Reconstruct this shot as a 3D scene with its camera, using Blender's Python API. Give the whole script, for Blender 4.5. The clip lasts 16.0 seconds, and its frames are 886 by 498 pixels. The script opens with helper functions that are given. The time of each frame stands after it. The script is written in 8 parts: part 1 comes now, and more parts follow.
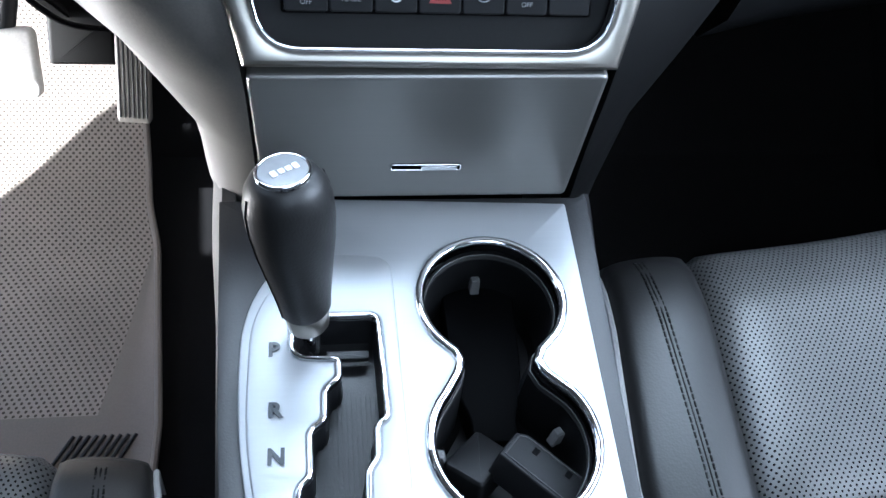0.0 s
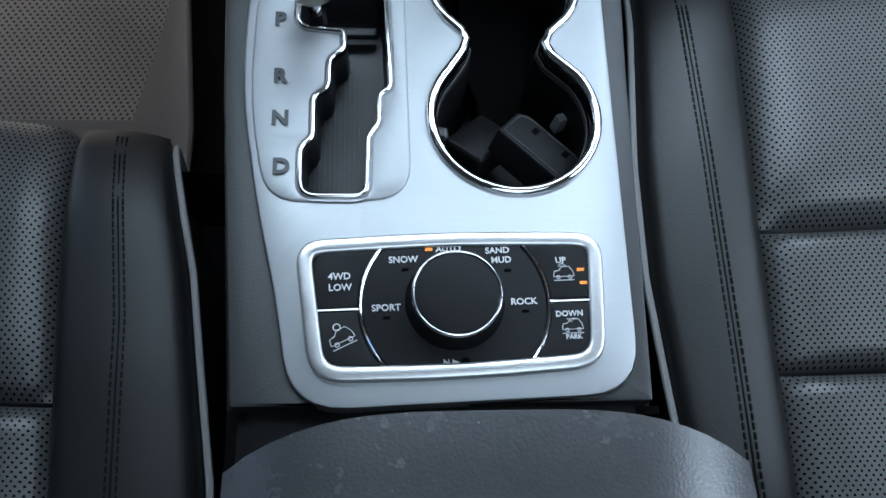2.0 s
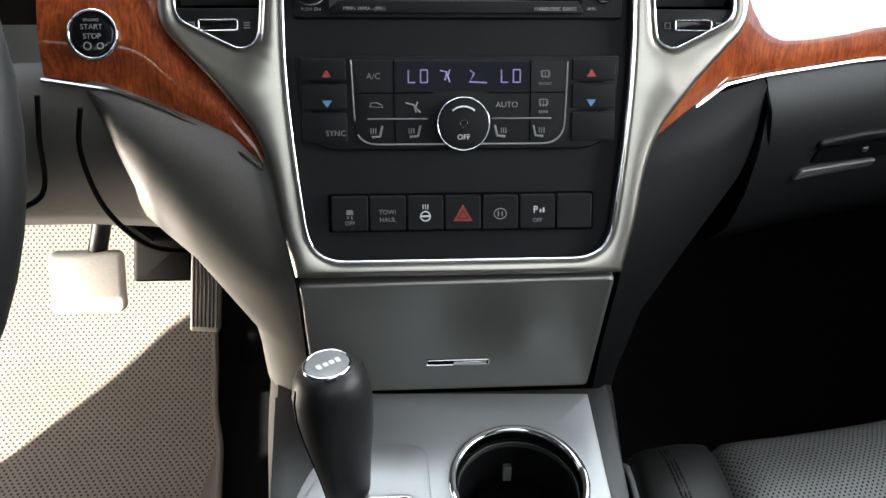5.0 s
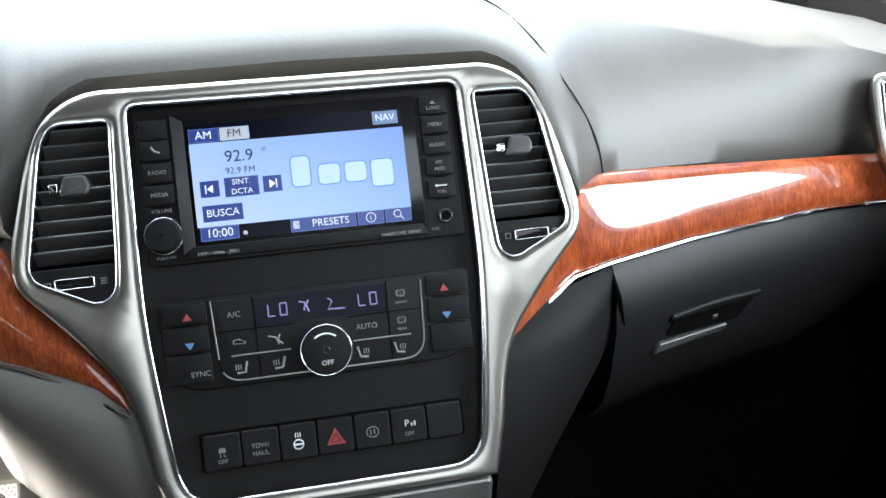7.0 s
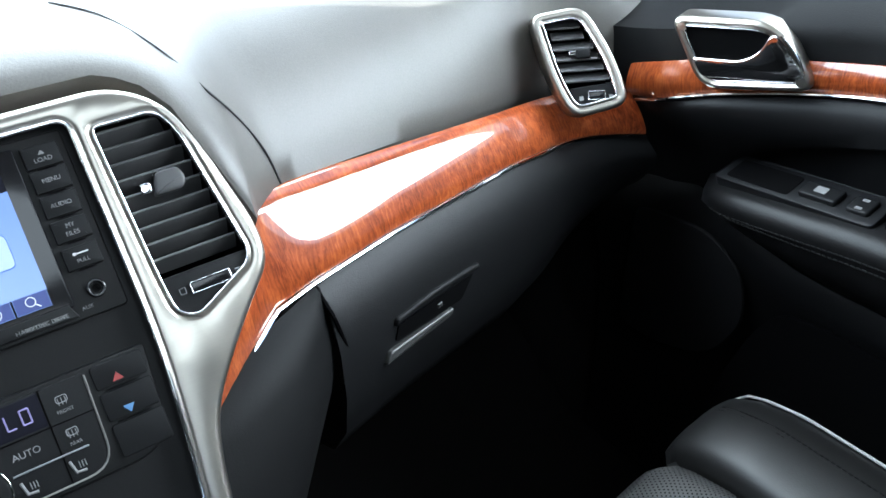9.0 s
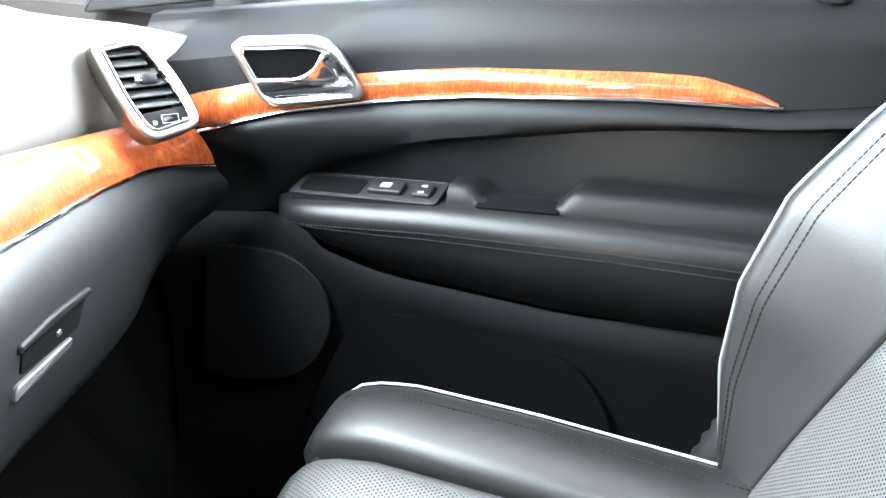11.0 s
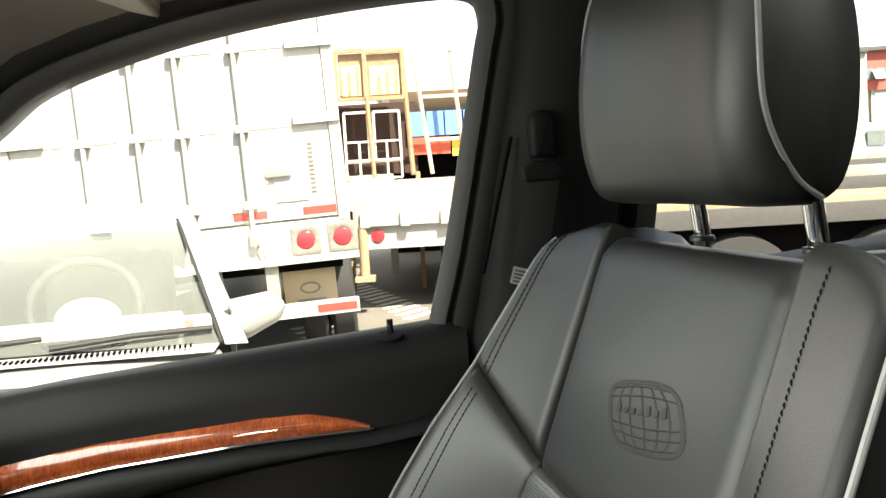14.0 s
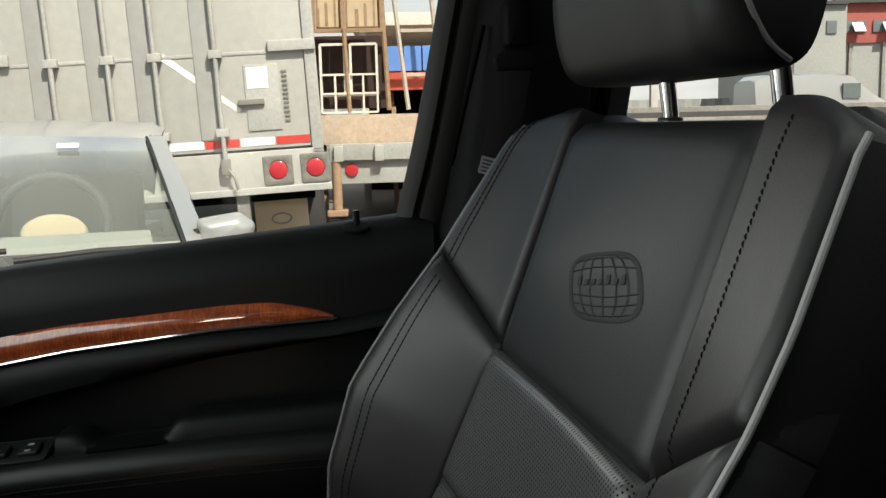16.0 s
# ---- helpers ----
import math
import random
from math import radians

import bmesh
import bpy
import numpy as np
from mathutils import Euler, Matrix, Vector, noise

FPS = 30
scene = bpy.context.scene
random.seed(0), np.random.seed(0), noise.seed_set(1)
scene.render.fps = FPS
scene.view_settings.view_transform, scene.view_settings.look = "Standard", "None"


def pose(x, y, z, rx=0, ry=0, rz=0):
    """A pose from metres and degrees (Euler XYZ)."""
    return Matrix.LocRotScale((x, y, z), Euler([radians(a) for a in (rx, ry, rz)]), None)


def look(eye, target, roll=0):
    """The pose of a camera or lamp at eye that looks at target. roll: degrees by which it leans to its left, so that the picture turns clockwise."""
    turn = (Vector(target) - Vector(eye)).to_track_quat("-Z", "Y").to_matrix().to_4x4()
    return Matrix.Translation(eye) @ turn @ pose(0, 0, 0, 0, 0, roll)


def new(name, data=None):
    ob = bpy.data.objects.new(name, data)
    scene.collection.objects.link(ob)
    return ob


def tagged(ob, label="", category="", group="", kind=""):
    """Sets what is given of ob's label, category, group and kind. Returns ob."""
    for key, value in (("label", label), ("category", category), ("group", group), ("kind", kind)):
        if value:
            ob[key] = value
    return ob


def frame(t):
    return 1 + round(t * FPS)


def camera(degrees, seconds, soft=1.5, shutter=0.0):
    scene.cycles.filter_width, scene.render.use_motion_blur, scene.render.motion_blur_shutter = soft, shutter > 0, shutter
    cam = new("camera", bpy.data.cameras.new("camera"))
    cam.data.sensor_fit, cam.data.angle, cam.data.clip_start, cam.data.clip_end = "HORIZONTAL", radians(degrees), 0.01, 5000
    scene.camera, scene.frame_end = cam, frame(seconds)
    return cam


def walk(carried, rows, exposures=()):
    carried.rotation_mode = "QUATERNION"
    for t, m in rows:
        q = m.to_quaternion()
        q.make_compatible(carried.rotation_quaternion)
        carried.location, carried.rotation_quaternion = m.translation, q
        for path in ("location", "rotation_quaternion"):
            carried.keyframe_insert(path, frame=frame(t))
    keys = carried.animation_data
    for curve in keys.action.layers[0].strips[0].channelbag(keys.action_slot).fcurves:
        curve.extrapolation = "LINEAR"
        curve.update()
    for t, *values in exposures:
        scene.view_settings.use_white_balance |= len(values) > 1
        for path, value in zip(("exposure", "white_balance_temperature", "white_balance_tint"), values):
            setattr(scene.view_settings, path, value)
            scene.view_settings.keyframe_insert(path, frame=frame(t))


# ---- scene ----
cam = camera(53.0, 16.0)
PATH = [
    (0, (-0.065, 0.362, 1.351), (0.21, 1.549, -0.234), 9.3),
    (0.5, (-0.054, 0.344, 1.358), (0.09, 1.422, -0.321), 5.7),
    (1, (-0.046, 0.326, 1.347), (0.101, 1.273, -0.408), 7.4),
    (1.5, (-0.04, 0.317, 1.339), (0.123, 1.144, -0.475), 10.1),
    (2, (-0.039, 0.308, 1.332), (0.116, 1.067, -0.513), 10.5),
    (2.5, (-0.034, 0.308, 1.335), (0.117, 1.055, -0.514), 9.9),
    (3, (-0.039, 0.314, 1.344), (0.125, 1.171, -0.455), 9.3),
    (3.5, (-0.035, 0.32, 1.355), (0.11, 1.312, -0.376), 6.8),
    (4, (-0.034, 0.328, 1.376), (0.077, 1.503, -0.239), 3.4),
    (4.5, (-0.044, 0.32, 1.38), (0.078, 1.679, -0.082), 2.5),
    (5, (-0.051, 0.308, 1.397), (0.09, 1.843, 0.122), 2.4),
    (5.2, (-0.056, 0.305, 1.405), (0.104, 1.9, 0.208), 2.5),
    (7.3, (-0.007, 0.314, 1.442), (0.427, 2.001, 0.461), -1.5),
    (7.5, (0.0, 0.319, 1.439), (0.513, 1.985, 0.458), -1.7),
    (8, (0.01, 0.345, 1.43), (0.652, 1.943, 0.413), -2.2),
    (8.5, (0.019, 0.364, 1.429), (0.732, 1.921, 0.395), -4.7),
    (9, (0.036, 0.39, 1.422), (0.936, 1.834, 0.37), -4.5),
    (9.2, (0.037, 0.384, 1.425), (1.031, 1.757, 0.365), -3.7),
    (11.3, (-0.094, 0.436, 1.332), (1.675, 0.978, 0.575), 3.0),
    (12, (-0.114, 0.409, 1.346), (1.741, 0.739, 0.676), 3.1),
    (12.5, (-0.139, 0.388, 1.361), (1.772, 0.583, 0.806), 1.1),
    (13, (-0.174, 0.374, 1.375), (1.789, 0.459, 0.998), -0.3),
    (13.5, (-0.187, 0.366, 1.388), (1.797, 0.381, 1.135), -2.6),
    (14, (-0.193, 0.364, 1.4), (1.802, 0.34, 1.256), -3.3),
    (14.5, (-0.198, 0.365, 1.408), (1.8, 0.321, 1.355), -3.9),
    (15, (-0.194, 0.36, 1.399), (1.805, 0.279, 1.364), -3.0),
    (15.5, (-0.195, 0.359, 1.38), (1.799, 0.266, 1.25), -1.5),
    (16, (-0.194, 0.36, 1.351), (1.785, 0.282, 1.073), -1.4),
]
EXPOSURES = [(0, 2.72, 5300, 9), (1, 2.0, 5200, 8), (2, 1.6, 5400, 5), (3, 1.4, 5600, 7), (4, 1.5, 5800, 8), (5.2, 2.1, 6500, 9), (7.3, 2.4, 6000, 6), (9.2, 2.5, 5850, 5), (11.3, 5.05, 6300, 6), (12.5, 4.5, 7400, 5), (13.0, 3.75, 7900, 4), (13.5, 2.35, 7200, 5), (14, 2.15, 7400, 5), (14.5, 1.55, 7500, 5), (15, 0.98, 7000, 6), (15.5, 0.68, 6850, 6), (16, 0.62, 6900, 6)]
walk(cam, [(t, look(eye, target, roll)) for t, eye, target, roll in PATH], EXPOSURES)
from mathutils.bvhtree import BVHTree

# ---- world, sun, daylight ----
DOOR_W, ROOF_W, SCREEN_W, SIDE_W = 2.2, 0.9, 7.0, 0.9
world = bpy.data.worlds.new("sky")
scene.world = world
world.use_nodes = True
wn = world.node_tree.nodes
sky = wn.new("ShaderNodeTexSky")
sky.sky_type, sky.sun_disc = "NISHITA", False
SUN = Vector((-0.52, -0.30, 0.80)).normalized()
sky.sun_elevation = math.asin(SUN.z)
sky.sun_rotation = math.atan2(SUN.x, SUN.y)
sky.air_density, sky.dust_density, sky.ozone_density = 1.0, 2.5, 1.0
wn["Background"].inputs["Strength"].default_value = 0.15
# broken white cloud all over the sky
cl = [wn.new("ShaderNode" + k) for k in ("TexCoord", "Mapping", "TexNoise", "ValToRGB", "Mix")]
wl = world.node_tree.links
cl[1].inputs["Scale"].default_value = (1.0, 1.0, 2.6)
cl[2].inputs["Scale"].default_value, cl[2].inputs["Detail"].default_value, cl[2].inputs["Roughness"].default_value = 2.4, 7.0, 0.55
cl[3].color_ramp.elements[0].position, cl[3].color_ramp.elements[1].position = 0.40, 0.54
cl[4].data_type = "RGBA"
cl[4].inputs[7].default_value = (3.6, 3.66, 3.72, 1)
wl.new(cl[0].outputs["Generated"], cl[1].inputs["Vector"])
wl.new(cl[1].outputs[0], cl[2].inputs["Vector"])
wl.new(cl[2].outputs["Fac"], cl[3].inputs[0])
wl.new(cl[3].outputs[0], cl[4].inputs["Factor"])
wl.new(sky.outputs[0], cl[4].inputs[6])
wl.new(cl[4].outputs[2], wn["Background"].inputs["Color"])
sun = new("sun", bpy.data.lights.new("sun", "SUN"))
sun.data.energy, sun.data.angle, sun.data.color = 5.0, radians(0.6), (1.0, 0.95, 0.87)
sun.matrix_world = look(SUN * 20, (0, 0, 0))


def sky_lamp(name, m, w, h, watts, col=(0.90, 0.96, 1.0), spread=180):
    """An added area lamp at one opening of the cabin, for daylight or bounced light."""
    ob = new(name, bpy.data.lights.new(name, "AREA"))
    ob.data.shape, ob.data.size, ob.data.size_y, ob.data.energy, ob.data.color = "RECTANGLE", w, h, watts, col
    ob.data.spread = radians(spread)
    ob.matrix_world = m


# added warm fill in place of light bounced off the sunlit floor
sky_lamp("door_daylight", look((-0.735, 0.92, 0.80), (-0.2, 1.00, 1.02)), 0.30, 0.5, DOOR_W, (1.0, 0.88, 0.74), 60)
sky_lamp("roof_daylight", look((0.14, 0.05, 1.645), (0.16, 0.09, 0.0)), 0.48, 0.78, ROOF_W)
sky_lamp("windscreen_daylight", look((0.12, 1.24, 1.40), (0.16, 0.72, 0.90)), 1.0, 0.78, SCREEN_W)
sky_lamp("side_window_daylight", look((0.715, 0.63, 1.39), (0.0, 0.89, 1.17)), 0.58, 0.26, SIDE_W, (0.95, 0.98, 1.0), 105)

# ---- materials ----
def nodes(name):
    m = bpy.data.materials.new(name)
    m.use_nodes = True
    return m, m.node_tree, m.node_tree.nodes["Principled BSDF"]


def mathn(nt, op, a, b=None, c=None):
    n = nt.nodes.new("ShaderNodeMath")
    n.operation = op
    for i, v in enumerate((a, b, c)):
        if v is None:
            continue
        if isinstance(v, (int, float)):
            n.inputs[i].default_value = v
        else:
            nt.links.new(v, n.inputs[i])
    return n.outputs[0]


def coord(nt, kind="Object", scale=(1, 1, 1)):
    tc, mp = nt.nodes.new("ShaderNodeTexCoord"), nt.nodes.new("ShaderNodeMapping")
    mp.inputs["Scale"].default_value = scale
    nt.links.new(tc.outputs[kind], mp.inputs["Vector"])
    return mp.outputs[0]


def noisen(nt, vec, scale, detail=4.0, rough=0.55):
    n = nt.nodes.new("ShaderNodeTexNoise")
    n.inputs["Scale"].default_value, n.inputs["Detail"].default_value, n.inputs["Roughness"].default_value = scale, detail, rough
    nt.links.new(vec, n.inputs["Vector"])
    return n.outputs["Fac"]


def ramp(nt, fac, stops):
    r = nt.nodes.new("ShaderNodeValToRGB")
    while len(r.color_ramp.elements) < len(stops):
        r.color_ramp.elements.new(0.5)
    for e, (p, c) in zip(r.color_ramp.elements, stops):
        e.position, e.color = p, (*c, 1)
    nt.links.new(fac, r.inputs[0])
    return r.outputs[0]


def bumpn(nt, bsdf, height, strength, dist, prev=None):
    b = nt.nodes.new("ShaderNodeBump")
    b.inputs["Strength"].default_value, b.inputs["Distance"].default_value = strength, dist
    nt.links.new(height, b.inputs["Height"])
    if prev is not None:
        nt.links.new(prev, b.inputs["Normal"])
    nt.links.new(b.outputs[0], bsdf.inputs["Normal"])
    return b.outputs[0]


def rough_range(nt, bsdf, fac, lo, hi):
    m = nt.nodes.new("ShaderNodeMapRange")
    m.inputs["To Min"].default_value, m.inputs["To Max"].default_value = lo, hi
    nt.links.new(fac, m.inputs["Value"])
    nt.links.new(m.outputs[0], bsdf.inputs["Roughness"])


def plain(name, col, rough, metal=0.0, var=0.15, grain=250.0, relief=0.0, big=6.0, stretch=(1, 1, 1), spec=0.5, coat=0.0):
    """A surface with broad stains, fine grain and a little relief."""
    m, nt, b = nodes(name)
    v = coord(nt, "Object", stretch)
    mix = mathn(nt, "MULTIPLY_ADD", noisen(nt, v, grain), 0.5, mathn(nt, "MULTIPLY", noisen(nt, v, big, 6), 0.5))
    lo, hi = [c * (1 - var) for c in col], [min(1, c * (1 + var)) for c in col]
    nt.links.new(ramp(nt, mix, [(0.3, lo), (0.7, hi)]), b.inputs["Base Color"])
    rough_range(nt, b, mix, max(0.02, rough * 0.8), min(1, rough * 1.2))
    b.inputs["Metallic"].default_value = metal
    b.inputs["Specular IOR Level"].default_value = spec
    b.inputs["Coat Weight"].default_value = coat
    if relief:
        bumpn(nt, b, noisen(nt, v, grain, 3), 0.6, relief)
    return m


def leather(name, col, rough, pores=None, pit=0.05, spec=0.5, punch=0.185):
    """Grained hide; pores is the spacing in metres of punched holes, laid out on the UV map."""
    m, nt, b = nodes(name)
    v = coord(nt)
    vor = nt.nodes.new("ShaderNodeTexVoronoi")
    vor.inputs["Scale"].default_value = 620
    nt.links.new(v, vor.inputs["Vector"])
    broad, fine = noisen(nt, v, 9, 2), noisen(nt, v, 160, 4)
    mix = mathn(nt, "MULTIPLY_ADD", fine, 0.35, mathn(nt, "MULTIPLY", broad, 0.65))
    tone = ramp(nt, mix, [(0.3, [c * 0.8 for c in col]), (0.7, [c * 1.2 for c in col])])
    rough_range(nt, b, mix, rough * 0.82, rough * 1.15)
    height = mathn(nt, "MULTIPLY_ADD", broad, 1.0, vor.outputs["Distance"])
    if pores:
        uv = nt.nodes.new("ShaderNodeUVMap")
        sep = nt.nodes.new("ShaderNodeSeparateXYZ")
        nt.links.new(uv.outputs[0], sep.inputs[0])
        row = mathn(nt, "DIVIDE", sep.outputs[1], pores * 0.62)
        odd = mathn(nt, "MULTIPLY", mathn(nt, "FLOORED_MODULO", mathn(nt, "FLOOR", row), 2.0), 0.5)
        colm = mathn(nt, "ADD", mathn(nt, "DIVIDE", sep.outputs[0], pores), odd)
        dx = mathn(nt, "SUBTRACT", mathn(nt, "FRACT", colm), 0.5)
        dy = mathn(nt, "MULTIPLY", mathn(nt, "SUBTRACT", mathn(nt, "FRACT", row), 0.5), 0.62)
        d = mathn(nt, "SQRT", mathn(nt, "ADD", mathn(nt, "MULTIPLY", dx, dx), mathn(nt, "MULTIPLY", dy, dy)))
        hole = mathn(nt, "LESS_THAN", d, punch)
        mx = nt.nodes.new("ShaderNodeMix")
        mx.data_type = "RGBA"
        nt.links.new(hole, mx.inputs["Factor"])
        nt.links.new(tone, mx.inputs[6])
        mx.inputs[7].default_value = (*[c * pit for c in col], 1)
        tone = mx.outputs[2]
        height = mathn(nt, "SUBTRACT", height, mathn(nt, "MULTIPLY", hole, 4.0))
    nt.links.new(tone, b.inputs["Base Color"])
    b.inputs["Specular IOR Level"].default_value = spec
    if pores:
        nt.links.new(mathn(nt, "MULTIPLY_ADD", hole, -0.9 * spec, spec), b.inputs["Specular IOR Level"])
    bumpn(nt, b, height, 0.14, 0.0004)
    return m


def wood(name):
    """Glossy reddish burl veneer under clear lacquer: fine short fibres, figured patches, dark flecks."""
    m, nt, b = nodes(name)
    warp = nt.nodes.new("ShaderNodeTexNoise")
    warp.inputs["Scale"].default_value, warp.inputs["Detail"].default_value = 34, 4
    v = coord(nt, "UV", (1, 1, 1))
    nt.links.new(v, warp.inputs["Vector"])
    bend = nt.nodes.new("ShaderNodeVectorMath")
    bend.operation = "MULTIPLY_ADD"
    bend.inputs[1].default_value = (0.016, 0.016, 0.016)
    nt.links.new(warp.outputs["Color"], bend.inputs[0])
    nt.links.new(v, bend.inputs[2])
    mp = nt.nodes.new("ShaderNodeMapping")
    mp.inputs["Scale"].default_value = (0.10, 1.0, 1.0)
    mp.inputs["Rotation"].default_value = (0, 0, 0.45)
    nt.links.new(bend.outputs[0], mp.inputs["Vector"])
    fibre = noisen(nt, mp.outputs[0], 520, 4, 0.6)
    figure = noisen(nt, bend.outputs[0], 62, 5, 0.62)
    broad = noisen(nt, v, 16, 3)
    fleck = noisen(nt, v, 330, 3, 0.7)
    mix = mathn(nt, "MULTIPLY_ADD", fibre, 0.42, mathn(nt, "MULTIPLY_ADD", figure, 0.34, mathn(nt, "MULTIPLY_ADD", broad, 0.16, mathn(nt, "MULTIPLY", fleck, 0.10))))
    nt.links.new(ramp(nt, mix, [(0.36, (0.070, 0.011, 0.004)), (0.48, (0.18, 0.034, 0.009)), (0.56, (0.27, 0.060, 0.015)), (0.68, (0.39, 0.110, 0.030))]), b.inputs["Base Color"])
    b.inputs["Roughness"].default_value = 0.4
    b.inputs["Specular IOR Level"].default_value = 0.1
    b.inputs["Coat Weight"].default_value, b.inputs["Coat Roughness"].default_value, b.inputs["Coat IOR"].default_value = 1.0, 0.03, 1.6
    return m


def brushed(name, col, rough, axis, metal=0.75):
    """Satin metal finish with fine streaks across one axis."""
    m, nt, b = nodes(name)
    st = [900, 900, 900]
    st[axis] = 8
    v = coord(nt, "Object", st)
    n, broad = noisen(nt, v, 1, 3), noisen(nt, coord(nt), 12, 4)
    mix = mathn(nt, "MULTIPLY_ADD", n, 0.6, mathn(nt, "MULTIPLY", broad, 0.4))
    nt.links.new(ramp(nt, mix, [(0.25, [c * 0.95 for c in col]), (0.75, [min(1, c * 1.04) for c in col])]), b.inputs["Base Color"])
    rough_range(nt, b, mix, rough * 0.8, rough * 1.2)
    b.inputs["Metallic"].default_value = metal
    bumpn(nt, b, n, 0.05, 0.0002)
    return m


def glow(name, col, strength):
    m, nt, b = nodes(name)
    b.inputs["Base Color"].default_value = (*[c * 0.2 for c in col], 1)
    b.inputs["Emission Color"].default_value, b.inputs["Emission Strength"].default_value = (*col, 1), strength * 0.4
    b.inputs["Roughness"].default_value = 0.3
    return m


def glass(name, tint=(1, 1, 1), ior=1.25, dust=0.0):
    m, nt, b = nodes(name)
    out = nt.nodes["Material Output"]
    tr, gl, mx, fr = (nt.nodes.new("ShaderNode" + k) for k in ("BsdfTransparent", "BsdfGlossy", "MixShader", "Fresnel"))
    tr.inputs[0].default_value = (*tint, 1)
    gl.inputs["Roughness"].default_value = 0.01
    fr.inputs["IOR"].default_value = ior
    nt.links.new(fr.outputs[0], mx.inputs[0])
    nt.links.new(tr.outputs[0], mx.inputs[1])
    nt.links.new(gl.outputs[0], mx.inputs[2])
    nt.links.new(mx.outputs[0], out.inputs[0])
    if dust:
        df, film = nt.nodes.new("ShaderNodeBsdfDiffuse"), nt.nodes.new("ShaderNodeMixShader")
        df.inputs[0].default_value = (0.42, 0.44, 0.40, 1)
        rng = nt.nodes.new("ShaderNodeMapRange")
        rng.inputs["To Min"].default_value, rng.inputs["To Max"].default_value = dust * 0.7, dust * 1.3
        nt.links.new(noisen(nt, coord(nt), 3, 5), rng.inputs["Value"])
        nt.links.new(rng.outputs[0], film.inputs[0])
        nt.links.new(mx.outputs[0], film.inputs[1])
        nt.links.new(df.outputs[0], film.inputs[2])
        nt.links.new(film.outputs[0], out.inputs[0])
    return m


def screen_blue(name):
    """The lit picture: white at one corner, running to mid blue."""
    m, nt, b = nodes(name)
    uv = coord(nt, "UV")
    sep = nt.nodes.new("ShaderNodeSeparateXYZ")
    nt.links.new(uv, sep.inputs[0])
    run = mathn(nt, "MULTIPLY_ADD", sep.outputs[0], 5.2, mathn(nt, "MULTIPLY", sep.outputs[1], 6.0))
    nt.links.new(ramp(nt, run, [(0.05, (0.62, 0.76, 1.0)), (0.45, (0.42, 0.60, 1.0)), (0.95, (0.20, 0.36, 0.86))]), b.inputs["Emission Color"])
    b.inputs["Emission Strength"].default_value = 0.17
    b.inputs["Base Color"].default_value = (0.02, 0.03, 0.06, 1)
    b.inputs["Roughness"].default_value = 0.25
    return m


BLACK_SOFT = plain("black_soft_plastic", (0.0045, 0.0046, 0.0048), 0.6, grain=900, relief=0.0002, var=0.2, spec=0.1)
# black vinyl lightened to stand in for light on driver's side and dash top
PAD_LIT = plain("lit_black_vinyl", (0.070, 0.066, 0.060), 0.5, grain=700, relief=0.0002, var=0.2)
DOOR_VINYL = plain("black_door_vinyl", (0.0030, 0.0031, 0.0034), 0.5, grain=800, relief=0.0002, var=0.2, spec=0.13)
GLOVE_VINYL = plain("glovebox_vinyl", (0.0055, 0.0057, 0.0062), 0.5, grain=800, relief=0.0003, var=0.2, spec=0.21)
DOOR_HIDE = leather("door_armrest_leather", (0.0042, 0.0042, 0.0044), 0.42, spec=0.20)
LID_HIDE = leather("worn_lid_leather", (0.030, 0.031, 0.033), 0.27, spec=0.7)
BLACK_HARD = plain("black_satin_plastic", (0.005, 0.0053, 0.006), 0.42, grain=700, relief=0.0002, var=0.2)
FACE_BLACK = plain("black_face_plastic", (0.0042, 0.0043, 0.0046), 0.5, grain=800, relief=0.0001, var=0.2, spec=0.22)
BLACK_GLOSS = plain("piano_black", (0.006, 0.006, 0.007), 0.12, var=0.2)
# near-black for dark parts, and for shade painted into recesses and openings
BLACK_VOID = plain("black_parts_and_shade", (0.0016, 0.0016, 0.0018), 0.8, var=0.2, spec=0.04)
BUTTON = plain("button_plastic", (0.0055, 0.0057, 0.0062), 0.55, grain=900, relief=0.0001, spec=0.18)
CONSOLE_VINYL = plain("console_vinyl", (0.018, 0.0182, 0.019), 0.45, grain=700, relief=0.0002, var=0.2)
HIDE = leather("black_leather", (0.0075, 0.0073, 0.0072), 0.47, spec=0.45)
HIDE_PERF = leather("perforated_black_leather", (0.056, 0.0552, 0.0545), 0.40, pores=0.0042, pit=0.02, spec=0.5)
PIPING = plain("grey_piping", (0.31, 0.307, 0.302), 0.5, grain=600)
THREAD = plain("dark_stitching", (0.008, 0.008, 0.008), 0.9, grain=1500, spec=0.1)
PLATE = brushed("brushed_silver_plate", (0.355, 0.367, 0.375), 0.5, 0)
SATIN = brushed("satin_silver", (0.42, 0.40, 0.355), 0.32, 0, 1.0)
PANEL = brushed("satin_grey_panel", (0.22, 0.216, 0.205), 0.36, 0)
CHROME_SOFT = plain("satin_chrome", (0.68, 0.685, 0.69), 0.30, metal=0.85, var=0.10)
CHROME = plain("chrome", (0.75, 0.75, 0.76), 0.06, metal=1.0, var=0.05)
WOOD = wood("burl_veneer")
RUBBER = plain("grey_rubber_mat", (0.165, 0.135, 0.108), 0.75, grain=500, relief=0.0004)
PEDAL = plain("pedal_rubber", (0.16, 0.145, 0.13), 0.6, grain=500, relief=0.0003)
# brake pad rubber whitened, direct sunlight put into its colour
PEDAL_SUNLIT = plain("sunlit_pedal_pad", (0.62, 0.60, 0.56), 0.5, grain=400, relief=0.0003)
